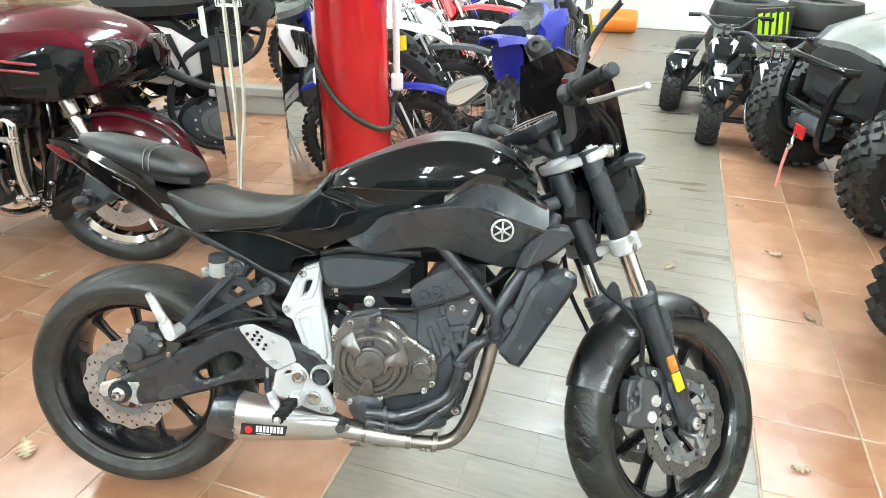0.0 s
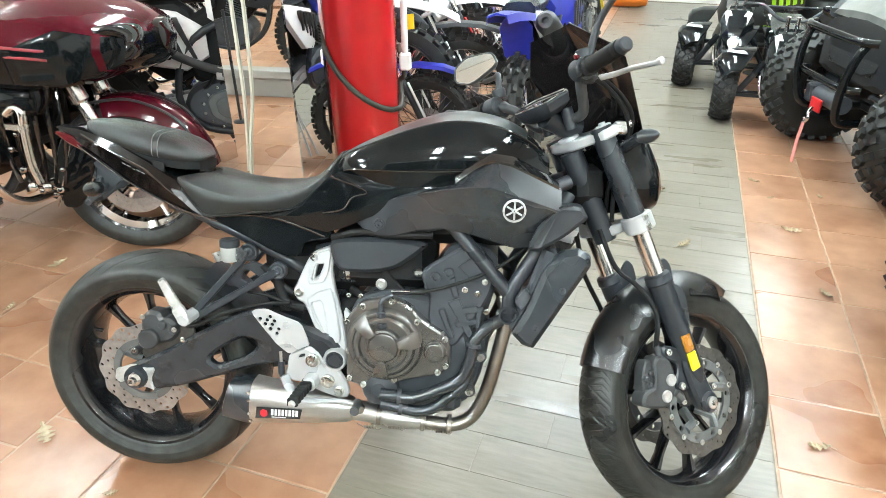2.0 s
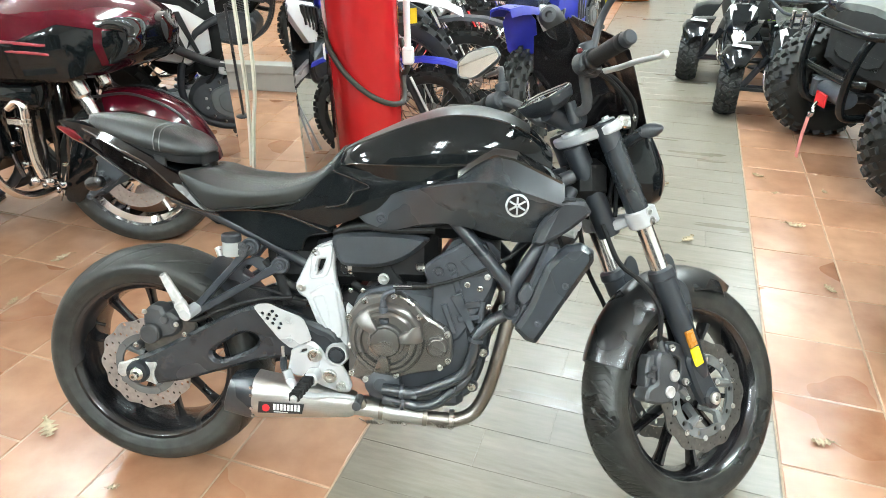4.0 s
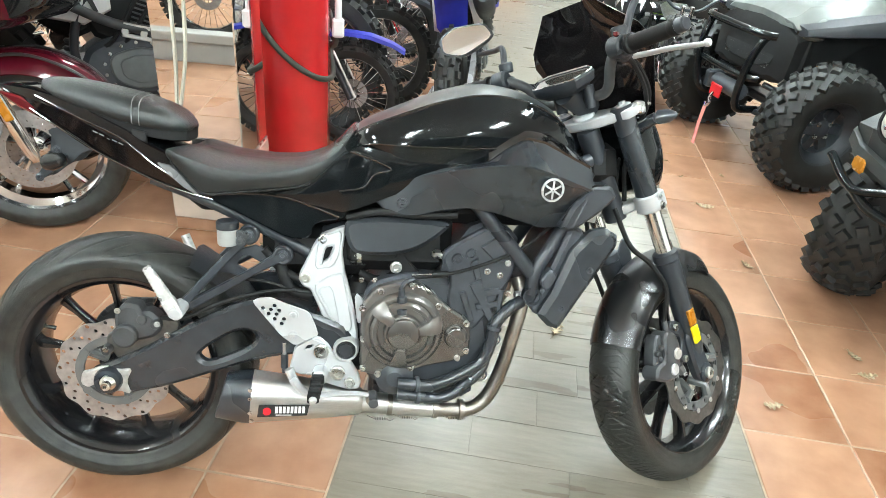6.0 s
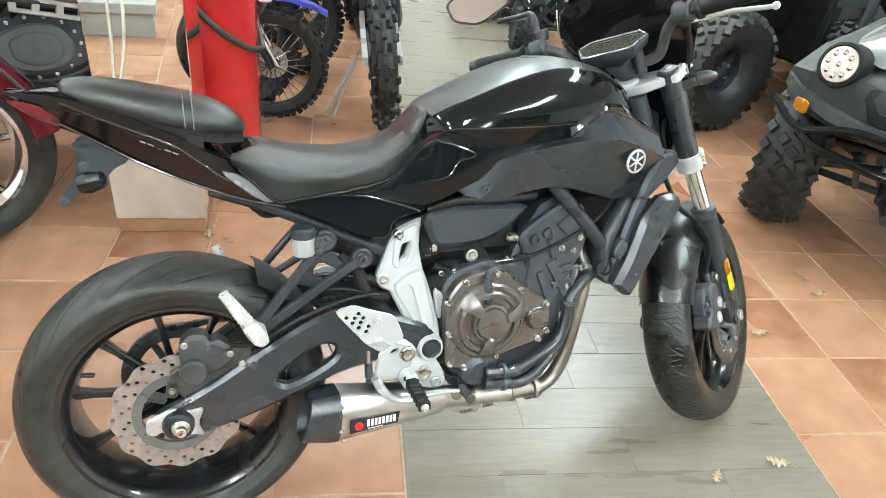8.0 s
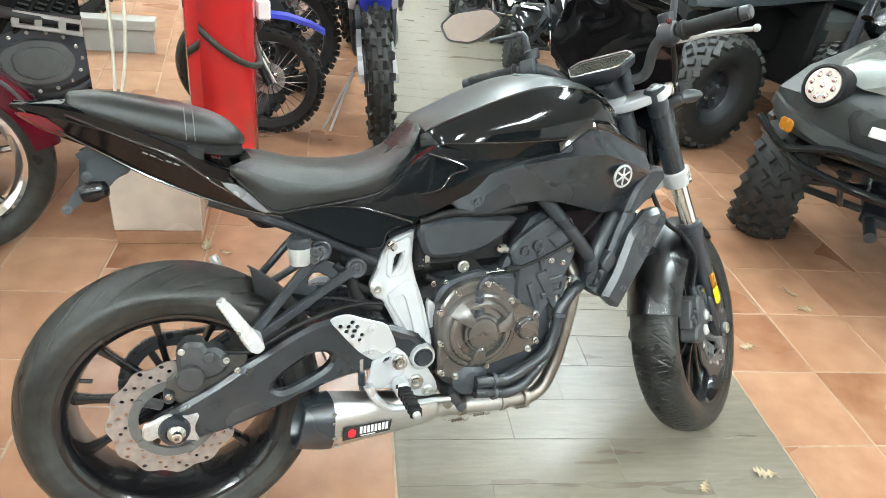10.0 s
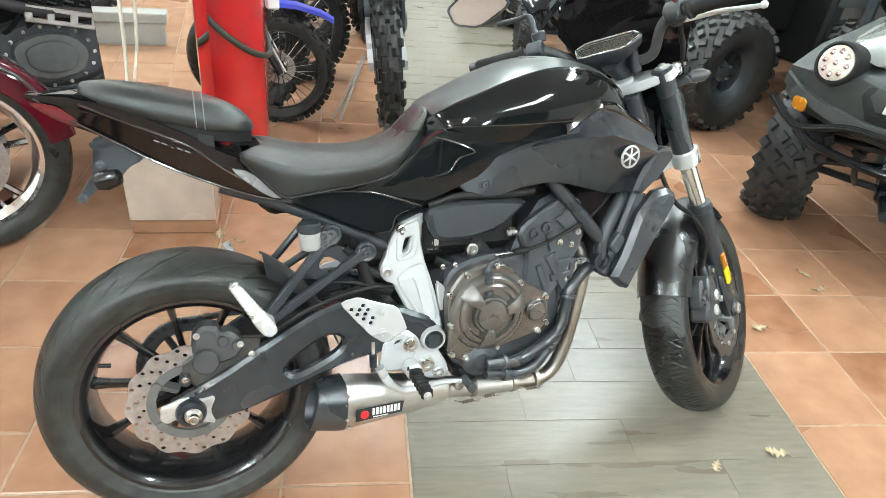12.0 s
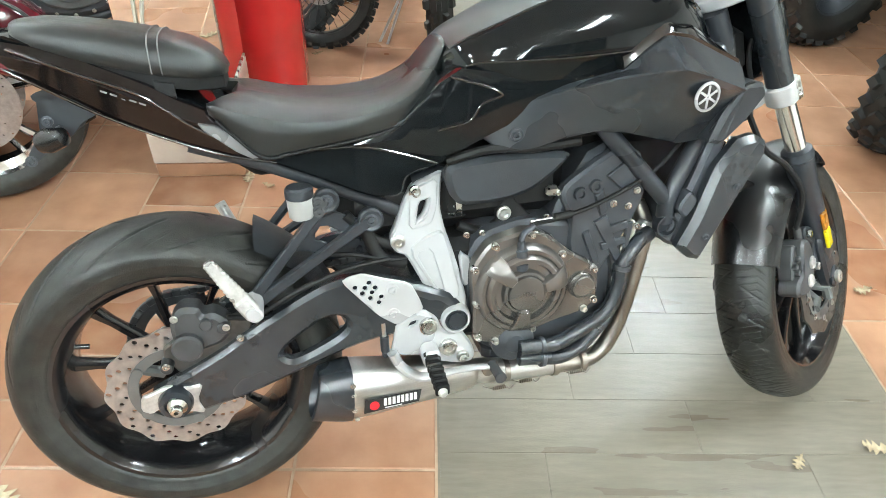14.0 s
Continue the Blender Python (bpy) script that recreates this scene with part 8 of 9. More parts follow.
    FS = ((-1.16, 0.38, 0.84, 0.95, 1.06), (-1.01, 0.42, 0.80, 0.94, 1.09), (-0.66, 0.45, 0.78, 0.93, 1.11), (-0.36, 0.45, 0.77, 0.92, 1.10), (-0.13, 0.42, 0.76, 0.905, 1.07), (0.03, 0.36, 0.76, 0.885, 1.03), (0.12, 0.27, 0.79, 0.88, 0.98), (0.15, 0.16, 0.83, 0.885, 0.94))
    sec = lambda x: [float(np.interp(x, [q[0] for q in FS], [q[i] for q in FS])) for i in (1, 2, 3, 4)]
    for x, w_, z0, zm, z1 in FS:
        rings.append([(x, -w_ * 0.55, z0), (x, -w_ * 0.92, z0 + 0.02), (x, -w_, zm), (x, -w_ * 0.94, zm + (z1 - zm) * 0.55), (x, -w_ * 0.65, z1 - 0.03), (x, -w_ * 0.3, z1), (x, w_ * 0.3, z1), (x, w_ * 0.65, z1 - 0.03), (x, w_ * 0.94, zm + (z1 - zm) * 0.55), (x, w_, zm), (x, w_ * 0.92, z0 + 0.02), (x, w_ * 0.55, z0)])
    loft(bm, rings)
    fair = P("fairing", bm, MAROON, text="broad glossy maroon fairing", sharp=50)
    for s in (-1, 1):
        bm = B()
        rings = []
        for k in range(19):
            x = -1.14 + 1.20 * k / 18
            w_, z0, zm, z1 = sec(x)
            rings.append([(x, s * w_ * 0.86, z0 - 0.004), (x, s * (w_ * 0.92 + 0.007), z0 + 0.017), (x, s * (w_ + 0.006), zm - 0.012), (x, s * (w_ + 0.001), zm - 0.002), (x, s * w_ * 0.9, zm - 0.01)])
        loft(bm, rings)
        P("fairing_underpanel", bm, GLOSS, fair, "gloss black lower fairing panel")
    for s in (-1, 1):
        for dz in (0.002, -0.028):
            bm = B()
            tube(bm, [(x, s * (sec(x)[0] * (1.0 if dz > 0 else 0.985) + 0.006), sec(x)[2] + dz) for x in (-1.05, -0.85, -0.65, -0.45, -0.25, -0.10, 0.0)], 0.0035, 6, 4, flat=1.6)
            P("stripe", bm, STRIPE, fair)
    bm = B()
    rings = []
    for k in range(9):
        x = -0.10 + 0.262 * k / 8
        w_, z0, zm, z1 = sec(min(x, 0.15))
        grow = min(1.0, k / 4)
        zt = zm + (z1 - zm) * 0.50 * grow
        wt = w_ * (1.0 - 0.05 * grow)
        half = [(w_ * 0.6, z0 - 0.006), (w_ * 0.93 + 0.006, z0 + 0.014), (w_ + 0.009, zm), (wt + 0.008, zt), (wt * 0.85, zt + 0.004)]
        rings.append([(x, -a, b) for a, b in half] + [(x, a, b) for a, b in reversed(half)])
    loft(bm, rings)
    nose = P("headlight_surround", bm, GLOSS, fair, "black headlight nacelle", sharp=45)
    # tinted windscreen along the fairing's top edge
    bm = B()
    pts = [(-0.62, 0.40, 1.09), (-0.40, 0.36, 1.09), (-0.20, 0.26, 1.06), (-0.12, 0.0, 1.05), (-0.20, -0.26, 1.06), (-0.40, -0.36, 1.09), (-0.62, -0.40, 1.09)]
    base_ = spline(pts, 5)
    loft(bm, [[p, p + Vector((-0.10, -p.y * 0.08, 0.13)), p + Vector((-0.22, -p.y * 0.16, 0.27)), p + Vector((-0.223, -p.y * 0.16, 0.27)), p + Vector((-0.104, -p.y * 0.08, 0.13)), p + Vector((-0.004, 0, 0))] for p in base_])
    P("windscreen", bm, glass("amber_tinted_screen", (0.75, 0.70, 0.52)), fair, "tinted clear windscreen")
    for y in (-0.155, 0.155):
        bm = B()
        out = chaikin([(-0.10, 0.03, 0), (-0.06, 0.068, 0), (0.06, 0.068, 0), (0.10, 0.035, 0), (0.07, -0.055, 0), (-0.06, -0.06, 0)], 2, 0.24)
        loft(bm, [[(0.168 - 0.075 * (abs(y + q.x) / 0.25) ** 2.2 + d, y + q.x * k * 1.15, 0.892 + q.y * k * 1.05) for q in out] for d, k in ((-0.02, 1.0), (0.012, 1.0), (0.020, 0.88), (0.025, 0.5), (0.026, 0.1))])
        lens = part("headlight", bm, SMOKE, fair, "smoked headlight lens")
    # chrome engine guard and black lower with its air cleaner
    bm = B()
    tube(bm, [(-0.44, -0.08, 0.70), (-0.43, -0.26, 0.70), (-0.41, -0.35, 0.64), (-0.39, -0.37, 0.52), (-0.37, -0.35, 0.36), (-0.36, -0.24, 0.27), (-0.36, -0.05, 0.25)], 0.017, 12)
    tube(bm, [(-0.50, -0.36, 0.60), (-0.34, -0.37, 0.60)], 0.012, 10, smooth=False)
    P("engine_guard", bm, POLISH, text="chrome engine guard bar")
    bm = B()
    rings = []
    for x, w_, z0, z1 in ((-0.46, 0.22, 0.50, 0.66), (-0.52, 0.31, 0.42, 0.70), (-0.62, 0.33, 0.38, 0.72), (-0.74, 0.31, 0.40, 0.70), (-0.80, 0.24, 0.46, 0.66)):
        rings.append([(x, -w_ + 0.10, z0), (x, -w_ + 0.02, z0 + 0.03), (x, -w_, (z0 + z1) / 2), (x, -w_ + 0.02, z1 - 0.03), (x, -w_ + 0.10, z1)])
    loft(bm, rings)
    P("lower_fairing", bm, GLOSS, text="gloss black lower fairing")
    for x, z, r in ((-0.66, 0.34, 0.085), (-0.88, 0.42, 0.10)):
        bm = B()
        lathe(bm, [(0, r), (0.03, r), (0.045, r * 0.88), (0.05, r * 0.6), (0.042, r * 0.5), (0.05, r * 0.4), (0.052, 0)], (x, -0.19, z), (0, -1, 0), 32)
        P("engine_cover", bm, CHROME, text="round chrome engine cover")
    bm = B()
    rows = [(-0.98, [(0.10, 0.80), (0.19, 0.84), (0.19, 0.93), (0.10, 1.0), (0, 1.02)]), (-1.2, [(0.12, 0.76), (0.22, 0.82), (0.21, 0.93), (0.12, 1.0), (0, 1.02)]), (-1.5, [(0.10, 0.74), (0.16, 0.79), (0.15, 0.88), (0.08, 0.93), (0, 0.94)])]
    P("fuel_tank", shell(resample(rows, 4)), MAROON, text="maroon fuel tank")
    rows = [(-1.45, [(0.10, 0.74), (0.17, 0.77), (0.15, 0.82), (0.08, 0.83), (0, 0.825)]), (-1.7, [(0.14, 0.70), (0.21, 0.73), (0.2, 0.78), (0.1, 0.78), (0, 0.775)]), (-2.05, [(0.12, 0.78), (0.16, 0.82), (0.14, 0.88), (0.08, 0.9), (0, 0.9)]), (-2.3, [(0.08, 0.82), (0.12, 0.85), (0.1, 0.89), (0.05, 0.9), (0, 0.9)])]
    P("seat", shell(resample(rows, 4)), VINYL, text="black touring saddle")
    for s in (-1, 1):
        bm = B()
        rings = []
        for x, y0, y1, z0, z1 in ((-1.75, 0.20, 0.30, 0.45, 0.62), (-1.85, 0.19, 0.38, 0.36, 0.70), (-2.2, 0.19, 0.40, 0.34, 0.72), (-2.5, 0.19, 0.36, 0.36, 0.70)):
            rings.append([(x, s * y0, z0), (x, s * y1, z0 + 0.03), (x, s * y1, z1 - 0.05), (x, s * (y0 + 0.06), z1), (x, s * y0, z1)])
        loft(bm, rings)
        P("saddlebag", bm, MAROON, text="maroon hard saddlebag")
    # engine, pipes, crash bar
    bm = B()
    prism(bm, [(-0.75, 0.40), (-0.80, 0.24), (-1.0, 0.17), (-1.45, 0.17), (-1.5, 0.36), (-1.2, 0.44)], -0.15, 0.15, 0.03)
    eng = P("engine", bm, ENGINE, text="black V-twin engine")
    for ax, bx in ((Vector((0.38, 0, 0.92)), -0.95), (Vector((-0.38, 0, 0.92)), -1.2)):
        bm = B()
        for k in range(11):
            lathe(bm, [(0, 0.075), (0.002, 0.105), (0.010, 0.105), (0.012, 0.075)], Vector((bx, 0, 0.40)) + ax * (0.02 * k), ax, 20)
        lathe(bm, [(0, 0.09), (0.02, 0.10), (0.07, 0.095), (0.09, 0.06)], Vector((bx, 0, 0.40)) + ax * 0.22, ax, 20)
        P("cylinder", bm, MATTE, eng)
    for x in (-0.62, -0.68):
        bm = B()
        cyl(bm, (x - 0.05, -0.13, 0.25), (x, -0.12, 0.66), 0.016, None, 12)
        P("pushrod_tube", bm, CHROME, eng)
    bm = B()
    lathe(bm, [(0, 0.12), (0.02, 0.125), (0.07, 0.11), (0.085, 0.06), (0.088, 0)], (-1.07, -0.16, 0.56), (0, -1, 0), 30)
    P("air_cleaner", bm, GLOSS, eng, "glossy black air cleaner")
    bm = B()
    lathe(bm, [(0, 0.10), (0.03, 0.105), (0.06, 0.095), (0.065, 0)], (-1.3, -0.15, 0.28), (0, -1, 0), 28)
    lathe(bm, [(0, 0.07), (0.03, 0.07), (0.05, 0.06), (0.055, 0)], (-0.92, -0.15, 0.27), (0, -1, 0), 28)
    P("engine_cover", bm, CHROME, eng)
    for s in (-1, 1):
        bm = B()
        tube(bm, [(-0.50, s * 0.05, 0.72), (-0.42, s * 0.28, 0.62), (-0.43, s * 0.38, 0.50), (-0.46, s * 0.38, 0.36), (-0.55, s * 0.28, 0.22), (-0.66, s * 0.08, 0.18)], 0.018, 12)
        P("crash_bar", bm, POLISH, text="chrome engine guard bar")
        bm = B()
        rings = []
        for z, w_ in ((0.38, 0.04), (0.45, 0.10), (0.60, 0.12), (0.72, 0.10)):
            rings.append([(-0.42 - 0.06 + w_ * a, s * (0.22 + 0.1 * b), z) for a, b in ((-1, -1), (1, -1), (1, 0.7), (0.6, 1), (-1, 1))])
        loft(bm, rings)
        P("fairing_lower", bm, GLOSS, text="black leg guard below the fairing", sharp=25)
        bm = B()
        box(bm, (-0.95, s * 0.33, 0.25), (0.36, 0.12, 0.03), 0.01, pose(0, 0, 0, 0, -4, 0))
        P("footboard", bm, MATTE)
        bm = B()
        tube(bm, [(-0.8, s * 0.17, 0.30), (-1.1, s * 0.2, 0.26), (-1.6, s * 0.24, 0.25), (-2.55, s * 0.24, 0.25)], 0.042, 14)
        P("exhaust", bm, CHROME, text="long chrome exhaust")
    for s in (-1, 1):
        bm = B()
        tube(bm, [(-0.25, s * 0.03, 0.84), (-0.45, s * 0.05, 0.55), (-0.60, s * 0.06, 0.25), (-0.9, s * 0.1, 0.16), (-1.5, s * 0.12, 0.17)], 0.02, 10)
        P("frame_tube", bm, FRAME)
    bm = B()
    for k in range(3):
        tube(bm, [(-0.25, -0.06 - 0.02 * k, 0.80), (-0.2 - 0.05 * k, -0.10, 0.66), (-0.3, -0.08, 0.52 - 0.05 * k)], 0.007, 6)
        tube(bm, [(-0.45 - 0.08 * k, -0.16, 0.74), (-0.5 - 0.1 * k, -0.2, 0.55), (-0.6 - 0.05 * k, -0.14, 0.36)], 0.009, 6)
    box(bm, (-0.5, 0, 0.6), (0.3, 0.3, 0.3), 0.05)
    P("wiring", bm, DEEP)["kind"] = "stuff"
    bm = B()
    lathe(bm, [(-0.06, 0.20), (-0.075, 0.23), (-0.06, 0.31), (0, 0.325), (0.06, 0.31), (0.075, 0.23), (0.06, 0.20), (-0.06, 0.20)], (-1.68, 0, 0.325), (0, 1, 0), 48)
    P("rear_tyre", bm, RUBBER)
    bm = B()
    rings = []
    for i in range(15):
        a = radians(15 + 150 * i / 14)
        rings.append([(-1.68 - 0.37 * math.cos(a) * 1.0, q * 0.10, 0.33 + (0.37 - 0.05 * abs(q) ** 3 + d) * math.sin(a)) for q, d in ((-1, 0), (-0.5, 0), (0, 0), (0.5, 0), (1, 0), (0.5, -0.01), (0, -0.01), (-0.5, -0.01))])
    loft(bm, rings)
    P("rear_fender", bm, MAROON)
    bm = B()
    tube(bm, [(-1.2, 0.14, 0.2), (-1.25, 0.25, 0.1), (-1.3, 0.33, 0.012)], 0.014, 8, smooth=False)
    P("side_stand", bm, FRAME)
    return t


tourer_bike = tourer(stand(-1.425, 2.955, -6, 5))
for ob in tourer_bike.children:
    if ob.name.split(".")[0] in ("front_wheel", "fork_leg", "caliper", "front_fender", "fender_trim"):
        ob.matrix_basis = pose(0, 0, 0, 0, 0, 14)


copy_thing(tourer_bike, stand(-1.70, 4.75, -4, 5))


# ---- off-road buggies and small quads ----
def hose_run(bm, pts, r=0.018, n=12, k=5):
    return tube(bm, pts, r, n, k)


def youth_quad(m, accent, label):
    t = thing("youth_quad", m, label, "quad bike", "small quads")
    P = lambda name, bm, material, parent=t, text="", sharp=38.0: part(name, bm, material, parent, text, sharp)
    for x, R, w in ((0, 0.185, 0.15), (-0.78, 0.19, 0.17)):
        for y in (-0.33, 0.33):
            cast_wheel(t, (x, y, R), R, w, 0.085, MATTE, OLDRUBBER, "wheel", 22, ((-0.75, 0.0), (-0.25, 0.5), (0.25, 0.0), (0.75, 0.5)), (0.012, 0.03, 0.04), 0.5)
    bm = B()
    for s in (-1, 1):
        hose_run(bm, [(0.10, s * 0.08, 0.20), (-0.05, s * 0.10, 0.34), (-0.30, s * 0.09, 0.44), (-0.7, s * 0.09, 0.42), (-0.86, s * 0.08, 0.36)], 0.014)
        hose_run(bm, [(0.10, s * 0.08, 0.20), (-0.3, s * 0.10, 0.16), (-0.7, s * 0.09, 0.18)], 0.014)
        hose_run(bm, [(-0.06, s * 0.08, 0.18), (0.0, s * 0.28, 0.19)], 0.012)
        hose_run(bm, [(0.06, s * 0.08, 0.19), (0.0, s * 0.28, 0.17)], 0.012)
        hose_run(bm, [(0.0, s * 0.12, 0.40), (0.0, s * 0.24, 0.20)], 0.022)
    cyl(bm, (-0.78, -0.3, 0.19), (-0.78, 0.3, 0.19), 0.02)
    P("chassis", bm, FRAME, text="black tubular chassis")
    bm = B()
    hose_run(bm, [(0.14, -0.13, 0.34), (0.20, -0.11, 0.24), (0.19, -0.05, 0.16), (0.19, 0.05, 0.16), (0.20, 0.11, 0.24), (0.14, 0.13, 0.34)], 0.012)
    hose_run(bm, [(0.20, -0.10, 0.26), (0.20, 0.10, 0.26)], 0.010)
    P("front_bumper", bm, CHROME)
    bm = B()
    box(bm, (-0.40, 0, 0.30), (0.26, 0.18, 0.2), 0.03)
    P("engine", bm, ENGINE)
    for s in (-1, 1):
        for x0, L in ((0.0, 0.36), (-0.76, 0.42)):
            bm = B()
            rings = []
            for q, z, w in ((L * 0.5, 0.36, 0.05), (L * 0.3, 0.44, 0.10), (0, 0.475, 0.12), (-L * 0.35, 0.455, 0.10), (-L * 0.55, 0.38, 0.06)):
                y = 0.30
                rings.append([(x0 + q, s * (y - w), z + 0.02), (x0 + q, s * y, z + 0.012), (x0 + q, s * (y + w * 0.8), z - 0.02), (x0 + q, s * (y + w), z - 0.06), (x0 + q, s * (y + w * 0.9), z - 0.06), (x0 + q, s * (y + w * 0.7), z - 0.03), (x0 + q, s * y, z), (x0 + q, s * (y - w), z + 0.005)])
            loft(bm, rings)
            fd = P("fender", bm, GLOSS, text="black plastic fender")
            if x0 == 0.0:
                bm = B()
                prism(bm, [(-0.10, 0.02), (0.12, -0.03), (0.05, 0.10), (-0.06, 0.09)], 0, 0.004, 0.001, 0, at=lambda a, b, c: (a + 0.02, s * (0.26 + c), 0.487 + b - 0.15 * max(0, c) - abs(a) * 0.12))
                P("fender_decal", bm, accent, fd)
    bm = B()
    rings = []
    for x, w, z0, z1 in ((0.20, 0.05, 0.34, 0.40), (0.16, 0.09, 0.36, 0.50), (0.05, 0.12, 0.44, 0.60), (-0.12, 0.11, 0.46, 0.62), (-0.28, 0.09, 0.46, 0.56)):
        rings.append([(x, -w * 0.7, z0), (x, -w, (z0 + z1) / 2), (x, -w * 0.6, z1), (x, w * 0.6, z1), (x, w, (z0 + z1) / 2), (x, w * 0.7, z0)])
    loft(bm, rings)
    nose = P("nose", bm, GLOSS, sharp=25)
    for s in (-1, 1):
        bm = B()
        prism(bm, [(s * 0.004, 0.42), (s * 0.06, 0.47), (s * 0.098, 0.585), (s * 0.06, 0.60), (s * 0.004, 0.50)], 0, 0.008, 0.002, 0, at=lambda a, b, c: (0.205 + b - (c - 0.40) * 0.75, a, c))
        P("nose_panel", bm, accent, nose, "pale printed nose panel")
    bm = B()
    prism(bm, [(-0.045, 0.40), (0, 0.32), (0.045, 0.40), (0.03, 0.43), (-0.03, 0.43)], 0, 0.02, 0.004, 1, at=lambda a, b, c: (0.215 + b - (c - 0.40) * 0.3, a, c))
    P("headlight", bm, LAMPGLASS, nose)
    bm = B()
    hose_run(bm, [(-0.24, -0.30, 0.72), (-0.20, -0.20, 0.73), (-0.13, -0.09, 0.66), (-0.12, 0.0, 0.65), (-0.13, 0.09, 0.66), (-0.20, 0.20, 0.73), (-0.24, 0.30, 0.72)], 0.011)
    hose_run(bm, [(-0.19, -0.19, 0.725), (-0.19, 0.19, 0.725)], 0.008)
    bar = P("handlebar", bm, FRAME)
    for s in (-1, 1):
        bm = B()
        cyl(bm, (-0.215, s * 0.22, 0.727), (-0.24, s * 0.315, 0.72), 0.016, None, 10, 0.002)
        P("grip", bm, DEEP, bar)
        bm = B()
        cyl(bm, (-0.115, s * 0.03, 0.60), (-0.115, s * 0.03, 0.68), 0.014, None, 10, 0.003)
        P("bar_clamp", bm, CHROME, bar)
    rows = [(-0.25, [(0.06, 0.50), (0.08, 0.54), (0.05, 0.58), (0, 0.585)]), (-0.5, [(0.08, 0.50), (0.11, 0.53), (0.07, 0.56), (0, 0.56)]), (-0.85, [(0.09, 0.52), (0.12, 0.55), (0.08, 0.58), (0, 0.58)])]
    P("seat", shell(resample(rows, 3)), VINYL)
    return t


youth_quad(stand(1.92, 4.74, 250, 0) @ Matrix.Diagonal((0.95, 0.95, 0.95, 1)), WHITE, "small black quad with white graphics beside the aisle")
youth_quad(stand(1.87, 5.56, 250, 0) @ Matrix.Diagonal((0.95, 0.95, 0.95, 1)), WHITE, "small black quad with white and red graphics behind another")


def buggy(m, label, hood_mat, lamp_round):
    """A side-by-side buggy, front axle over the origin, heading +x."""
    t = thing("utility_buggy", m, label, "utility vehicle", "buggies along the aisle")
    P = lambda name, bm, material, parent=t, text="", sharp=38.0: part(name, bm, material, parent, text, sharp)
    R, w, track = 0.325, 0.235, 0.55 if lamp_round else 0.50
    fx = 0.0 if lamp_round else 0.29
    back = -1.3 if lamp_round else -1.70
    for x in (fx, back):
        for y in (-track, track):
            cast_wheel(t, (x, y, R), R, w, 0.165, MATTE, OLDRUBBER, "wheel", 26, ((-0.9, 0.0), (-0.42, 0.5), (0.0, 0.0), (0.42, 0.5), (0.9, 0.0)), (0.021, 0.04, 0.044), 0.55, 0.5)
    bm = B()
    for s in (-1, 1):
        for dx, z in ((0.16, 0.30), (-0.16, 0.30), (0.12, 0.44), (-0.12, 0.44)):
            hose_run(bm, [(dx + fx, s * 0.14, z), (dx * 0.3 + fx, s * (track - 0.10), z - 0.03)], 0.016)
        for x in (-0.3, back - 0.15):
            hose_run(bm, [(x, s * 0.2, 0.32), (x * 0.5 - 0.2, s * 0.24, 0.3)], 0.016)
        hose_run(bm, [(0.42, s * 0.16, 0.30), (-0.4, s * 0.22, 0.28), (back - 0.25, s * 0.22, 0.30)], 0.022)
    box(bm, (back / 2 + 0.07, 0, 0.30), (0.35 - back, 0.42, 0.05), 0.01)
    P("chassis", bm, FRAME, text="black tube chassis with arms")
    for s in (-1, 1):
        bm = B()
        for k in range(8):
            lathe(bm, [(0, 0.03), (0.008, 0.036), (0.016, 0.03)], Vector((0.02 + fx, s * 0.32, 0.36)) + Vector((-0.12, -s * 0.25, 1)).normalized() * (0.035 * k), (-0.12, -s * 0.25, 1), 14)
        cyl(bm, (0.02 + fx, s * 0.32, 0.34), (-0.03 + fx, s * 0.22, 0.74), 0.018, None, 10)
        P("shock", bm, CALIPER)
    # body: bonnet, wings, cab
    bm = B()
    rings = []
    wide = ((0.47, 0.34, 0.55, 0.74, 0.80), (0.43, 0.46, 0.55, 0.755, 0.815), (0.35, 0.59, 0.56, 0.755, 0.84), (0.25, 0.66, 0.58, 0.735, 0.86), (0.05, 0.60, 0.66, 0.80, 0.88), (-0.2, 0.52, 0.70, 0.83, 0.91), (-0.55, 0.46, 0.62, 0.84, 0.95))
    for x, wd, z0, zc, z1 in wide if lamp_round else ((0.47, 0.22, 0.50, 0.66, 0.74), (0.45, 0.32, 0.48, 0.74, 0.80), (0.32, 0.36, 0.52, 0.82, 0.87), (0.10, 0.38, 0.70, 0.89, 0.94), (-0.20, 0.42, 0.76, 0.95, 1.0), (-0.55, 0.48, 0.62, 0.98, 1.05)):
        rings.append([(x, -wd * 0.7, z0), (x, -wd, z0 + 0.02), (x, -wd * 1.02, zc - 0.03), (x, -wd * 0.92, zc), (x, -wd * 0.5, z1 - 0.01), (x, 0, z1), (x, wd * 0.5, z1 - 0.01), (x, wd * 0.92, zc), (x, wd * 1.02, zc - 0.03), (x, wd, z0 + 0.02), (x, wd * 0.7, z0)])
    loft(bm, rings)
    body = P("front_body", bm, GREYPL if lamp_round else DEEP, text="dark front bodywork", sharp=22)
    bm = B()
    rings = []
    wide = ((0.39, 0.40, 0.80, 0.84), (0.33, 0.50, 0.815, 0.868), (0.20, 0.50, 0.845, 0.905), (-0.1, 0.44, 0.88, 0.945), (-0.5, 0.40, 0.90, 0.98))
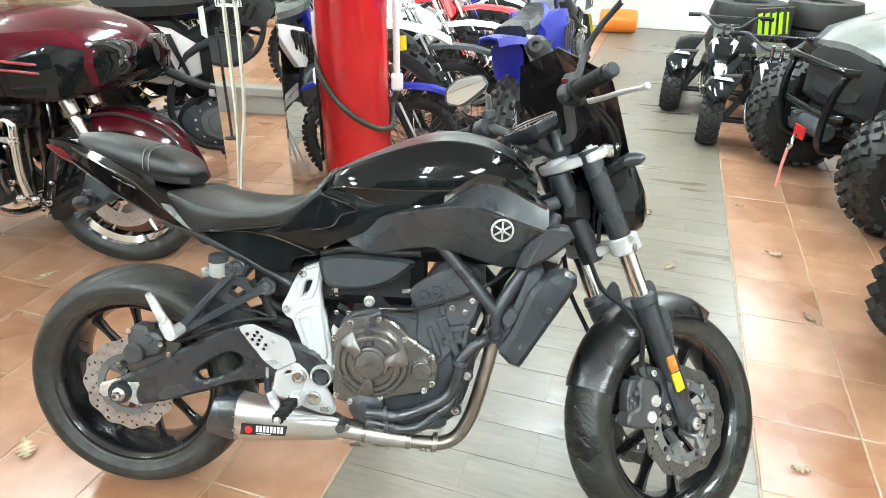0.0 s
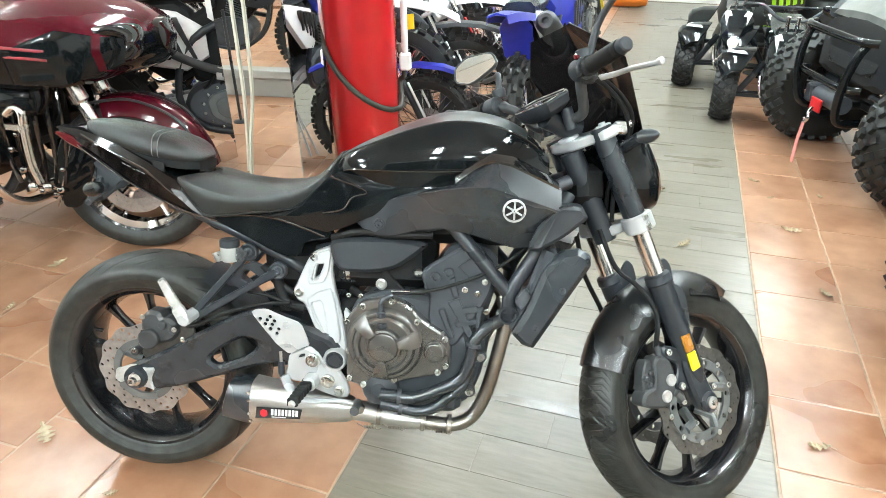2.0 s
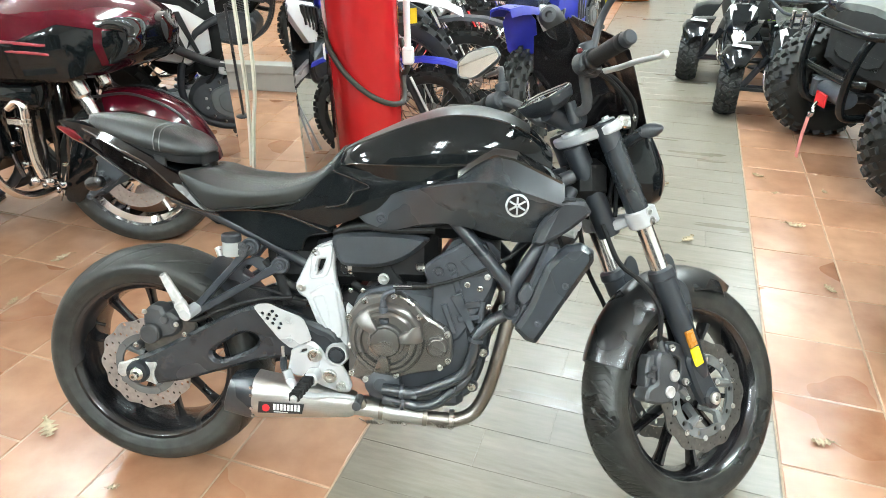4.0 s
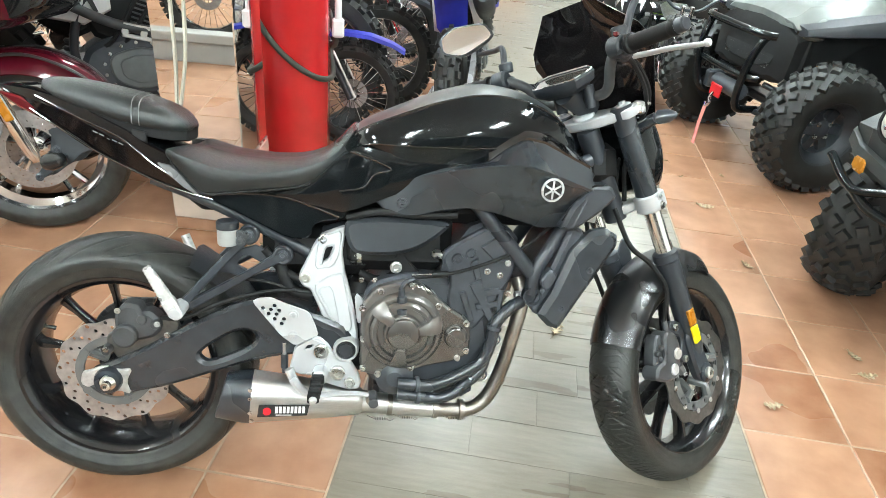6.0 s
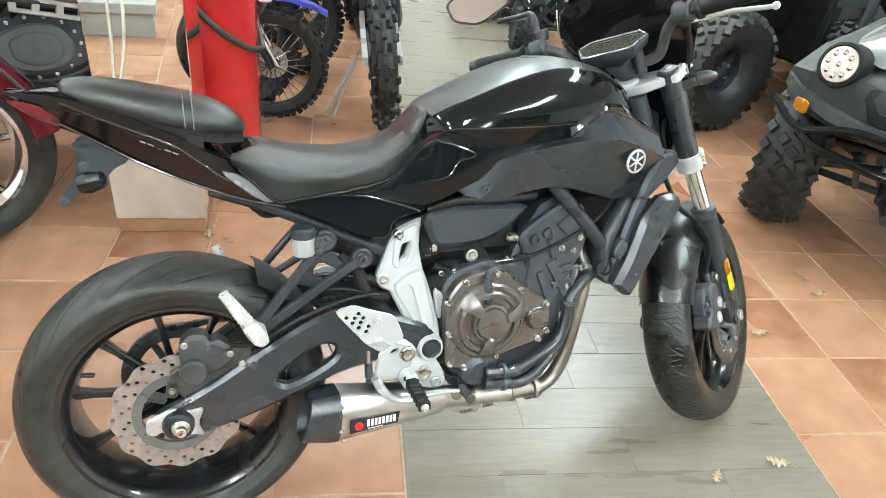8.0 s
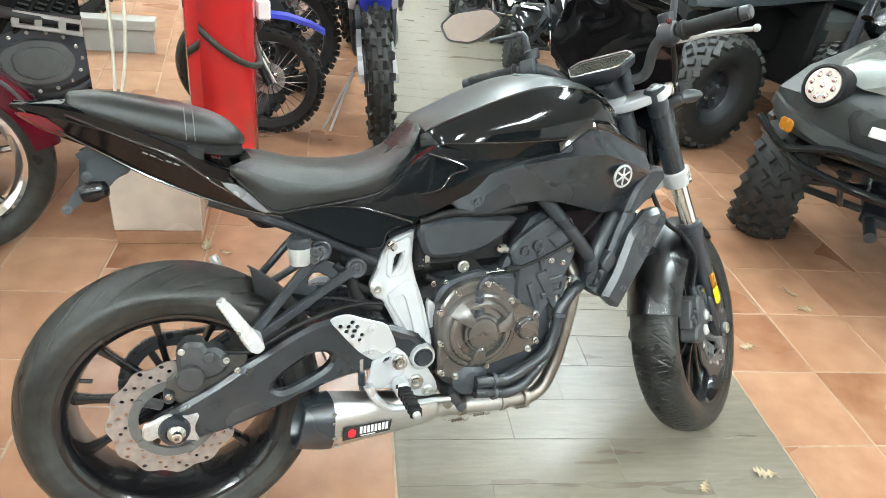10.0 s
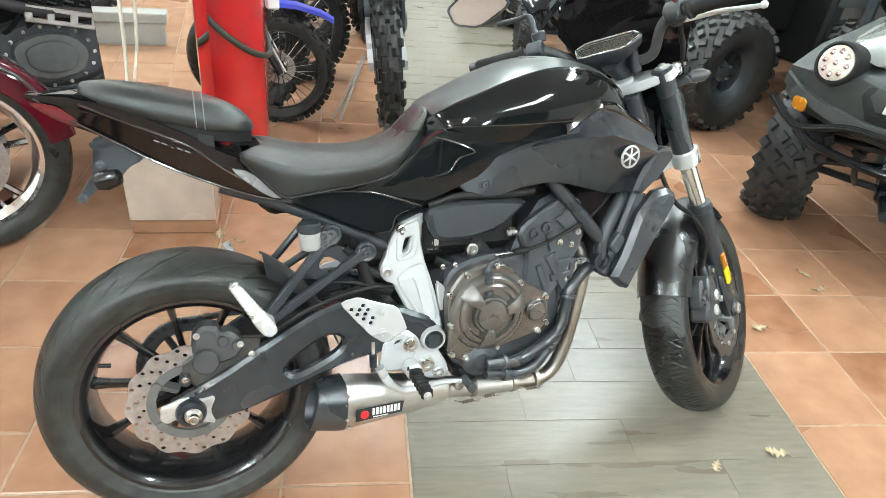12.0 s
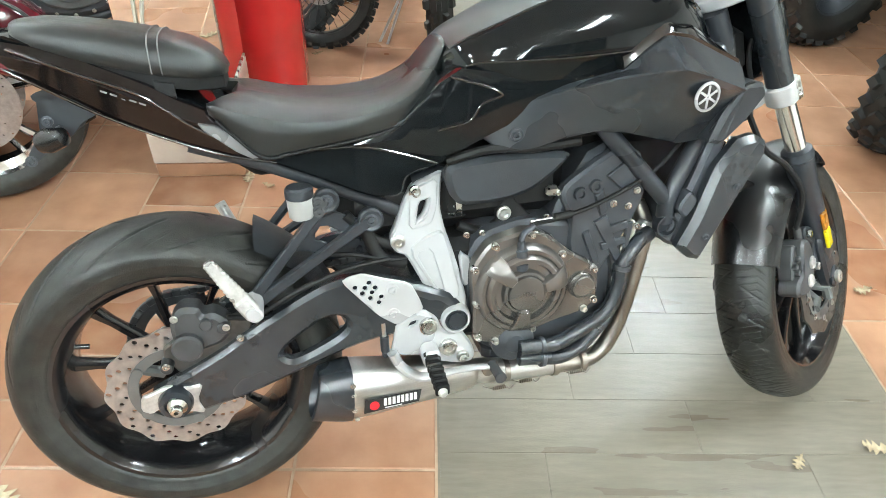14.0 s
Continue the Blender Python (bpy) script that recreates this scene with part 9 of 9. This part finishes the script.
    for x, wd, z0, z1 in wide if lamp_round else ((0.455, 0.30, 0.770, 0.805), (0.36, 0.38, 0.805, 0.870), (0.10, 0.42, 0.885, 0.955), (-0.25, 0.46, 0.955, 1.03), (-0.5, 0.49, 0.99, 1.08)):
        rings.append([(x, -wd, z0), (x, -wd * 0.85, z0 + (z1 - z0) * 0.75), (x, -wd * 0.4, z1 + 0.006), (x, 0, z1 + 0.012), (x, wd * 0.4, z1 + 0.006), (x, wd * 0.85, z0 + (z1 - z0) * 0.75), (x, wd, z0)])
    loft(bm, rings)
    P("bonnet", bm, hood_mat, text="scuffed pale bonnet")
    if not lamp_round:
        for s in (-1, 1):
            bm = B()
            rings = []
            for x, y, z0, z1 in ((0.44, 0.36, 0.745, 0.785), (0.32, 0.47, 0.770, 0.835), (0.05, 0.54, 0.800, 0.895), (-0.25, 0.56, 0.830, 0.955), (-0.52, 0.56, 0.845, 1.0)):
                rings.append([(x, s * (y - 0.10), z1 + 0.012), (x, s * (y - 0.01), z1), (x, s * y, z1 - 0.02), (x, s * y, z0 + 0.01), (x, s * (y - 0.03), z0), (x, s * (y - 0.10), z0 + 0.004)])
            loft(bm, rings)
            P("side_panel", bm, MATTE, body, "straight dark side panel above the wheel")
            # solid black blocks stand in for the shaded hollow behind the tyre
            bm = B()
            box(bm, (0.02, s * 0.30, 0.64), (0.80, 0.10, 0.34), 0.03)
            box(bm, (-0.40, s * 0.42, 0.58), (0.06, 0.30, 0.52), 0.02)
            P("wheel_well", bm, DEEP, body, "black block filling the shaded wheel well")
    # grille
    gy, gz, gk = (1.75, 0.07, 1.0) if lamp_round else (1.0, 0.00, 1.30)
    bm = B()
    prism(bm, [(-0.20, 0.54), (0.20, 0.54), (0.24, 0.66), (0.18, 0.70), (-0.18, 0.70), (-0.24, 0.66)], 0, 0.03, 0.005, 1, at=lambda a, b, c: (0.455 + b - (c - 0.54) * 0.25, a * gy, 0.54 + (c - 0.54) * gk + gz))
    gr = P("grille", bm, DEEP)
    bm = B()
    for r in range(6):
        for k in range(16):
            z = 0.555 + 0.024 * r
            y = -0.21 + 0.028 * k + (0.014 if r % 2 else 0)
            if abs(y) < 0.2:
                tube(bm, [(0.48 - (z - 0.54) * 0.25, y * gy + 0.012 * gy * math.cos(q * math.pi / 3), 0.54 + (z - 0.54) * gk + gz + 0.012 * gk * math.sin(q * math.pi / 3)) for q in range(7)], 0.0028, 4, smooth=False)
    tagged(P("grille_mesh", bm, GREYPL, gr), kind="stuff")
    for s in (-1, 1):
        n = Vector((0.86, s * 0.45, 0.25)).normalized()
        c = Vector((0.40, s * 0.525, 0.782)) if lamp_round else Vector((0.40, s * 0.330, 0.745))
        bm = B()
        if lamp_round:
            lathe(bm, [(-0.07, 0.085), (0.0, 0.078), (0.004, 0.068), (-0.006, 0.064)], c, n, 30)
            hl = P("headlight", bm, DEEP, body, "round lamp with LED clusters")
            bm = B()
            lathe(bm, [(-0.01, 0.064), (0.002, 0.063), (0.006, 0.045), (0.007, 0)], c, n, 30)
            P("lens", bm, LAMPGLASS, t)
            bm = B()
            d, u, q = basis(n)
            for k in range(9):
                rr = 0.0 if k == 8 else 0.042
                p = c + n * 0.006 + (u * math.cos(k * math.pi / 4) + q * math.sin(k * math.pi / 4)) * rr
                lathe(bm, [(0, 0.011), (0.003, 0.009), (0.004, 0.004), (0.004, 0)], p, n, 10)
            P("lamp_diodes", bm, CHROME, t)["kind"] = "stuff"
        else:
            prism(bm, [(-0.07, -0.03), (0.08, -0.01), (0.09, 0.04), (-0.06, 0.03)], 0, 0.02, 0.005, 1, at=lambda a, b, c_: c + Vector((-s * a * 0.45, a * 0.86 * s, c_)) + n * b)
            P("headlight", bm, SMOKE, body)
        bm = B()
        prism(bm, [(-0.035, -0.022), (0.04, -0.026), (0.045, 0.022), (-0.03, 0.028)], 0, 0.012, 0.003, 1, at=lambda a, b, c_: (0.408 - a * 0.75, s * (0.578 + a * 0.65 + b * 0.8), 0.612 + c_) if lamp_round else (0.335 - a * 0.55, s * (0.39 - 0.03 * (a > 0) + b * 0.8), 0.60 + c_))
        P("marker_lamp", bm, AMBER, body, "amber corner marker")
    if lamp_round:
        bm = B()
        half = [(0.36, 0.69, 0.605), (0.375, 0.67, 0.595), (0.425, 0.60, 0.553), (0.455, 0.54, 0.545), (0.49, 0.40, 0.595), (0.54, 0.25, 0.605)]
        hose_run(bm, [(x, -y, z) for x, y, z in half] + [(0.56, 0, 0.605)] + half[::-1], 0.015, 12, 6)
        half = [(0.44, 0.56, 0.54), (0.465, 0.50, 0.505), (0.49, 0.41, 0.492), (0.53, 0.25, 0.487)]
        hose_run(bm, [(x, -y, z) for x, y, z in half] + [(0.545, 0, 0.487)] + half[::-1], 0.017, 12, 6)
        P("front_bumper", bm, GLOSS, text="glossy black tube bumper")
        bm = B()
        half = [(0.27, 0.675, 0.665), (0.36, 0.615, 0.645), (0.445, 0.49, 0.62), (0.485, 0.36, 0.605)]
        loft(bm, [[(x + dx, y, z + dz) for dx, dz in ((-0.02, 0.025), (0.012, 0.02), (0.018, -0.018), (-0.02, -0.025))] for x, y, z in [(x, -y, z) for x, y, z in half] + half[::-1]])
        P("front_trim", bm, GREYPL, body, "dark grey lower panel")
        for y in (-0.33, 0.33):
            bm = B()
            hose_run(bm, [(0.51, y, 0.488), (0.44, y * 0.95, 0.42), (0.34, y * 0.9, 0.36)], 0.011)
            P("bumper_stay", bm, FRAME)
        bm = B()
        box(bm, (0.475, -0.28, 0.69), (0.02, 0.09, 0.035), 0.003)
        P("badge", bm, WHITE, gr, "pale plain badge on the grille")
    else:
        for y in (-0.215, 0.215):
            bm = B()
            s = 1 if y > 0 else -1
            hose_run(bm, [(0.56, y * 1.15, 0.74), (0.60, y * 1.1, 0.66), (0.62, y, 0.50), (0.58, y * 0.85, 0.33), (0.42, y * 0.7, 0.30)], 0.021, 12, 6)
            P("bumper_upright", bm, GLOSS, text="black tube of the brush guard")
        for z, yy, r in ((0.73, 0.285, 0.02), (0.50, 0.25, 0.018)):
            bm = B()
            hose_run(bm, [(0.545, -yy, z), (0.60, -yy * 0.8, z), (0.61, 0, z), (0.60, yy * 0.8, z), (0.545, yy, z)], r, 12, 5)
            P("bumper_bar", bm, GLOSS, text="black cross bar of the brush guard")
        bm = B()
        cyl(bm, (0.52, -0.12, 0.385), (0.52, 0.12, 0.385), 0.045, None, 16, 0.004)
        box(bm, (0.52, -0.15, 0.385), (0.10, 0.06, 0.10), 0.01)
        win = P("winch", bm, ENGINE)
        bm = B()
        box(bm, (0.595, 0.0, 0.36), (0.012, 0.10, 0.07), 0.004)
        P("fairlead", bm, REDPL, win, "red fairlead plate")
        bm = B()
        tube(bm, [(0.62, 0.02, 0.355), (0.635, 0.02, 0.325), (0.64, 0.035, 0.30), (0.645, 0.02, 0.275), (0.64, 0.002, 0.29)], 0.009, 8)
        P("hook", bm, CHROME, win, "steel winch hook")
        bm = B()
        loft(bm, [[(x, y + 0.014 * a, z + 0.0) for a in (-1, 1)] + [(x + 0.003, y + 0.014 * a, z) for a in (1, -1)] for x, y, z in ((0.645, 0.02, 0.29), (0.655, 0.022, 0.18), (0.66, 0.03, 0.05))])
        P("strap", bm, STRAP, win, "faded pink pull strap")
        bm = B()
        box(bm, (-0.10, 0.435, 0.905), (0.075, 0.012, 0.022), 0.003)
        P("warning_label", bm, YELLOW, body)
    # cab, cage, bed
    bm = B()
    box(bm, (-1.05, 0, 0.52), (1.0, 0.9 if lamp_round else 1.0, 0.36), 0.04)
    if not lamp_round:
        box(bm, (-1.95, 0, 0.80), (0.95, 1.15, 0.32), 0.04)
    P("tub", bm, GREYPL, text="dark moulded cab and bed")
    for s in (-1, 1):
        bm = B()
        hose_run(bm, [(-0.45, s * 0.50, 0.92), (-0.80, s * 0.52, 1.45), (-0.95, s * 0.52, 1.72), (-1.2, s * 0.52, 1.78), (-1.6, s * 0.52, 1.76), (-1.7, s * 0.52, 1.4), (-1.72, s * 0.52, 0.70)], 0.026, 12, 5)
        P("cage_tube", bm, GLOSS)
        bm = B()
        box(bm, (-1.15, s * 0.53, 0.66), (0.66, 0.04, 0.5), 0.02)
        P("door", bm, MATTE)
    bm = B()
    box(bm, (-1.3, 0, 0.80), (0.45, 1.0, 0.14), 0.05)
    box(bm, (-1.55, 0, 1.10), (0.12, 1.0, 0.55), 0.05, pose(0, 0, 0, 0, -12, 0))
    P("seat", bm, VINYL)
    bm = B()
    box(bm, (-1.3, 0, 1.79), (0.95, 1.1, 0.03), 0.012)
    P("roof", bm, MATTE)
    return t


buggy(stand(2.39, 4.02, 185, 0), "dark side-by-side buggy with brush guard and winch", SHRINK, False)
buggy(stand(2.08, 2.116, 214, 0), "grey green side-by-side buggy with round lamps and tube bumper", SHRINK, True)


# ---- far end ----
def tyre_stack(x, y, n):
    for k in range(n):
        t = thing("spare_tyre", Matrix.Translation((x, y, 0.12 + 0.23 * k)), "black spare tyre stacked at the far end", "tyre", "stacked tyres")
        bm = B()
        lathe(bm, [(-0.09, 0.16), (-0.11, 0.22), (-0.10, 0.30), (0, 0.33), (0.10, 0.30), (0.11, 0.22), (0.09, 0.16), (-0.09, 0.16)], (0, 0, 0), (0, 0, 1), 36)
        part("carcass", bm, OLDRUBBER, t)


tyre_stack(2.44, 6.75, 3)
tyre_stack(3.14, 6.85, 3)
t = thing("price_board", pose(2.34, 5.95, 0, 0, 0, -155), "black board with neon green strokes of writing", "sign")
bm = B()
box(bm, (0, 0, 0.61), (0.40, 0.02, 0.25), 0.006)
box(bm, (0, 0.05, 0.26), (0.05, 0.05, 0.50), 0.006)
box(bm, (0, 0.05, 0.012), (0.36, 0.3, 0.024), 0.006)
part("board", bm, DARKLABEL, t)
for k in range(5):
    bm = B()
    for y in (0.014, -0.014):
        box(bm, (-0.14 + 0.07 * k, y, 0.615), (0.042 if k else 0.022, 0.006, 0.17), 0.012, pose(0, 0, 0, 0, 12, 0))
    part("painted_stroke", bm, NEON, t)
t = thing("floor_drum", Matrix.Translation((1.74, 9.12, 0)), "orange plastic drum lying by the end wall", "drum")
bm = B()
lathe(bm, [(0, 0.10), (0.01, 0.13), (0.10, 0.14), (0.36, 0.14), (0.44, 0.13), (0.45, 0.10)], (-0.2, 0, 0.14), (1, -0.1, 0), 26)
part("shell", bm, ORANGE, t)

# hose round the column, pale cord by the mirrors
t = thing("hose", Matrix.Translation(POLE), "dark rubber hose looped round the red column", "hose")
bm = B()
pts = []
for k in range(13):
    a = radians(205 + 175 * k / 12)
    z = 0.79 - 0.33 * math.sin(radians(90) * min(1.0, k / 9.5)) + (0.10 * max(0, (k - 10) / 2) ** 2)
    pts.append((0.182 * math.cos(a), 0.182 * math.sin(a), z))
pts = [(-0.24, -0.02, 1.25), (-0.21, -0.06, 1.0)] + pts + [(0.195, 0.05, 0.60), (0.16, 0.12, 0.72)]
tube(bm, pts, 0.013, 10, 5)
part("hose_run", bm, HOSE, t)
t = thing("cord", FLOOR @ pose(-1.575, 2.594, 0, 0, 0, 4), "pale knotted cord hanging over the mirror", "cord")
bm = B()
tube(bm, [(-0.006, 0, 1.16), (-0.020, -0.003, 1.10), (-0.024, -0.003, 0.92), (-0.030, -0.003, 0.70), (-0.045, -0.004, 0.52), (-0.062, -0.005, 0.38)], 0.0042, 6)
tube(bm, [(0.006, 0, 1.16), (0.026, -0.003, 1.10), (0.022, -0.003, 0.92), (0.006, -0.003, 0.70), (-0.030, -0.004, 0.52), (-0.055, -0.005, 0.36)], 0.0042, 6)
part("strand", bm, CORD, t)
bm = B()
for z, r in ((1.16, 0.020), (1.185, 0.015)):
    lathe(bm, [(-0.006, r * 0.75), (-0.004, r), (0.004, r), (0.006, r * 0.75), (-0.006, r * 0.75)], (0, -0.008, z), (0, 1, 0), 18)
part("knot", bm, CORD, t)
t = thing("wire_hanger", FLOOR @ pose(-1.575, 2.592, 0, 0, 0, 4), "small pale wire frame fixed to the mirror", "hanger")
bm = B()
for x0, w_, z0, z1 in ((0.0, 0.046, 1.09, 1.26), (0.004, 0.040, 1.096, 1.25)):
    tube(bm, [(x0 - w_, -0.003, z0), (x0 - w_, -0.003, z1), (x0 + w_, -0.003, z1), (x0 + w_, -0.003, z0), (x0 - w_, -0.003, z0)], 0.0024, 6, smooth=False)
part("wire", bm, WHITE, t)


# ---- dry leaves on the floor ----
def oak_leaf(x, y, size, turn):
    t = thing("dry_leaf", pose(x, y, 0.0035, 0, 0, turn), "curled dry oak leaf lying on the floor", "leaf", "dry leaves")
    bm = B()
    n = 22
    up_, dn = [], []
    for k in range(n):
        s = k / (n - 1)
        half = size * (0.05 + 0.26 * math.sin(math.pi * s) ** 0.8) * (0.62 + 0.38 * math.cos(s * 8.5 * math.pi))
        if s > 0.97 or s < 0.03:
            half = size * 0.012
        cx, z = size * (s - 0.5), size * 0.10 * (s - 0.5) ** 2 * 4
        zz = [z + abs(q) ** 1.5 * size * 0.09 * (0.7 + 0.3 * math.sin(9 * s + turn)) for q in (-1, -0.5, 0, 0.5, 1)]
        up_.append([bm.verts.new((cx + abs(q) * half * 0.3, q * half, h)) for q, h in zip((-1, -0.5, 0, 0.5, 1), zz)])
        dn.append([bm.verts.new((cx + abs(q) * half * 0.3, q * half, h - 0.0008)) for q, h in zip((-1, -0.5, 0, 0.5, 1), zz)])
    for rows_ in (up_, dn):
        for a, b in zip(rows_, rows_[1:]):
            for j in range(4):
                bm.faces.new((a[j], a[j + 1], b[j + 1], b[j]))
    for a, b, c, d in zip(up_, up_[1:], dn, dn[1:]):
        bm.faces.new((a[0], b[0], d[0], c[0]))
        bm.faces.new((a[4], c[4], d[4], b[4]))
    part("blade", bm, LEAF, t)
    bm = B()
    tube(bm, [(-size * 0.5, 0, size * 0.09), (-size * 0.62, size * 0.02, size * 0.03), (-size * 0.74, size * 0.07, 0.001)], size * 0.012, 5)
    part("stalk", bm, LEAF, t)


for i, (x, y, size) in enumerate(((0.957, 3.633, 0.10), (0.874, 3.514, 0.06), (1.489, 3.772, 0.08), (1.501, 3.558, 0.05), (1.75, 3.584, 0.06), (1.465, 3.209, 0.11), (0.947, 3.054, 0.10), (1.397, 2.68, 0.08), (1.035, 1.877, 0.08),
                                  (-1.748, 2.755, 0.11), (-1.216, 1.80, 0.12), (-0.916, 1.604, 0.05), (-1.75, 2.43, 0.07), (0.669, 1.43, 0.085), (0.467, 1.445, 0.06), (1.48, 2.10, 0.08), (1.455, 2.0, 0.085), (0.441, 2.263, 0.10),
                                  (0.061, 5.06, 0.07), (-0.30, 3.80, 0.07), (-0.66, 2.86, 0.09), (-0.60, 2.80, 0.06))):
    oak_leaf(x, y, size * 0.78, (i * 67) % 360)


# ---- the pieces of the floor ----
def tile_mesh(name, w, l, material, h=0.006, b=0.0025):
    bm = B()
    pts = lambda x, y, z: [(-x, -y, z), (x, -y, z), (x, y, z), (-x, y, z)]
    loft(bm, [pts(w / 2, l / 2, -h), pts(w / 2, l / 2, -b * 0.6), pts(w / 2 - b, l / 2 - b, 0)])
    for f in bm.faces:
        f.smooth = False
    me = bpy.data.meshes.new(name)
    bmesh.ops.recalc_face_normals(bm, faces=bm.faces)
    bm.to_mesh(me)
    bm.free()
    me.materials.append(material)
    return me


def lay(name, pieces, parent, near, far_mat, b=0.0025):
    """pieces: (u, v, width, length, material); those near are objects, the rest one mesh."""
    cache, far = {}, B()
    for u, v, w, l, m in pieces:
        tilt = (random.uniform(-0.25, 0.25), random.uniform(-0.25, 0.25))
        if near(u, v):
            key = (round(w, 3), round(l, 3))
            if key not in cache:
                cache[key] = tile_mesh(name, w, l, m, b=b)
            o = new(name, cache[key])
            o.parent = parent
            o.matrix_basis = pose(u, v, random.uniform(-0.0006, 0.0004), tilt[0] * 0.2, tilt[1] * 0.2, 0)
        else:
            x, y = w / 2, l / 2
            vs = [far.verts.new((u + sx * (x - i), v + sy * (y - i), z)) for i, z in ((0, -0.0035), (b, 0)) for sx, sy in ((-1, -1), (1, -1), (1, 1), (-1, 1))]
            far.faces.new(vs[4:])
            for i in range(4):
                far.faces.new((vs[i], vs[(i + 1) % 4], vs[4 + (i + 1) % 4], vs[4 + i]))
    ob = part(name + "_field", far, far_mat, parent)
    ob["kind"] = "stuff"


T, J = 0.3125, 0.006
tiles = []
for side, u_edge, v_off in ((-1, AISLE_L, 1.497), (1, AISLE_R, 1.652)):
    i = 0
    while True:
        u = u_edge + side * (T * (i + 0.5) + 0.003)
        if u < U0 or u > U1:
            break
        # the far columns on the left are laid half a tile out of step
        shift = (0.0 if i < 3 else 0.565 * T if i < 5 else 0.12 * T) if side < 0 else 0.0
        for j in range(-24, 28):
            v = v_off + shift + T * (j + 0.5)
            if V0 < v < V1 - 0.1:
                tiles.append((u, v, T - J, T - J, TILE))
        i += 1
lay("tile", tiles, floor, lambda u, v: 0.8 < v < 4.2 and -2.9 < u < 2.4, TILE_FAR)
P, L = 0.1475, 0.6
planks = []
for j in range(-50, 56):
    v = 1.54 + P * (j + 0.5)
    if not V0 < v < V1 - 0.1:
        continue
    cut = AISLE_L + 0.003 + {0: 0.605, -1: 0.24, 1: 0.33, 2: 0.515}.get(j, (0.2 * ((j * 2) % 3) + random.uniform(0.02, 0.16)))
    edges = [AISLE_L + 0.004]
    while cut < AISLE_R - 0.03:
        if cut > edges[-1] + 0.03:
            edges.append(cut)
        cut += L
    edges.append(AISLE_R - 0.004)
    for a, b in zip(edges, edges[1:]):
        planks.append(((a + b) / 2, v, b - a - 0.002, P - 0.002, PLANK))
lay("plank", planks, aisle_bed, lambda u, v: 0.8 < v < 6.0, PLANK_FAR, 0.0004)
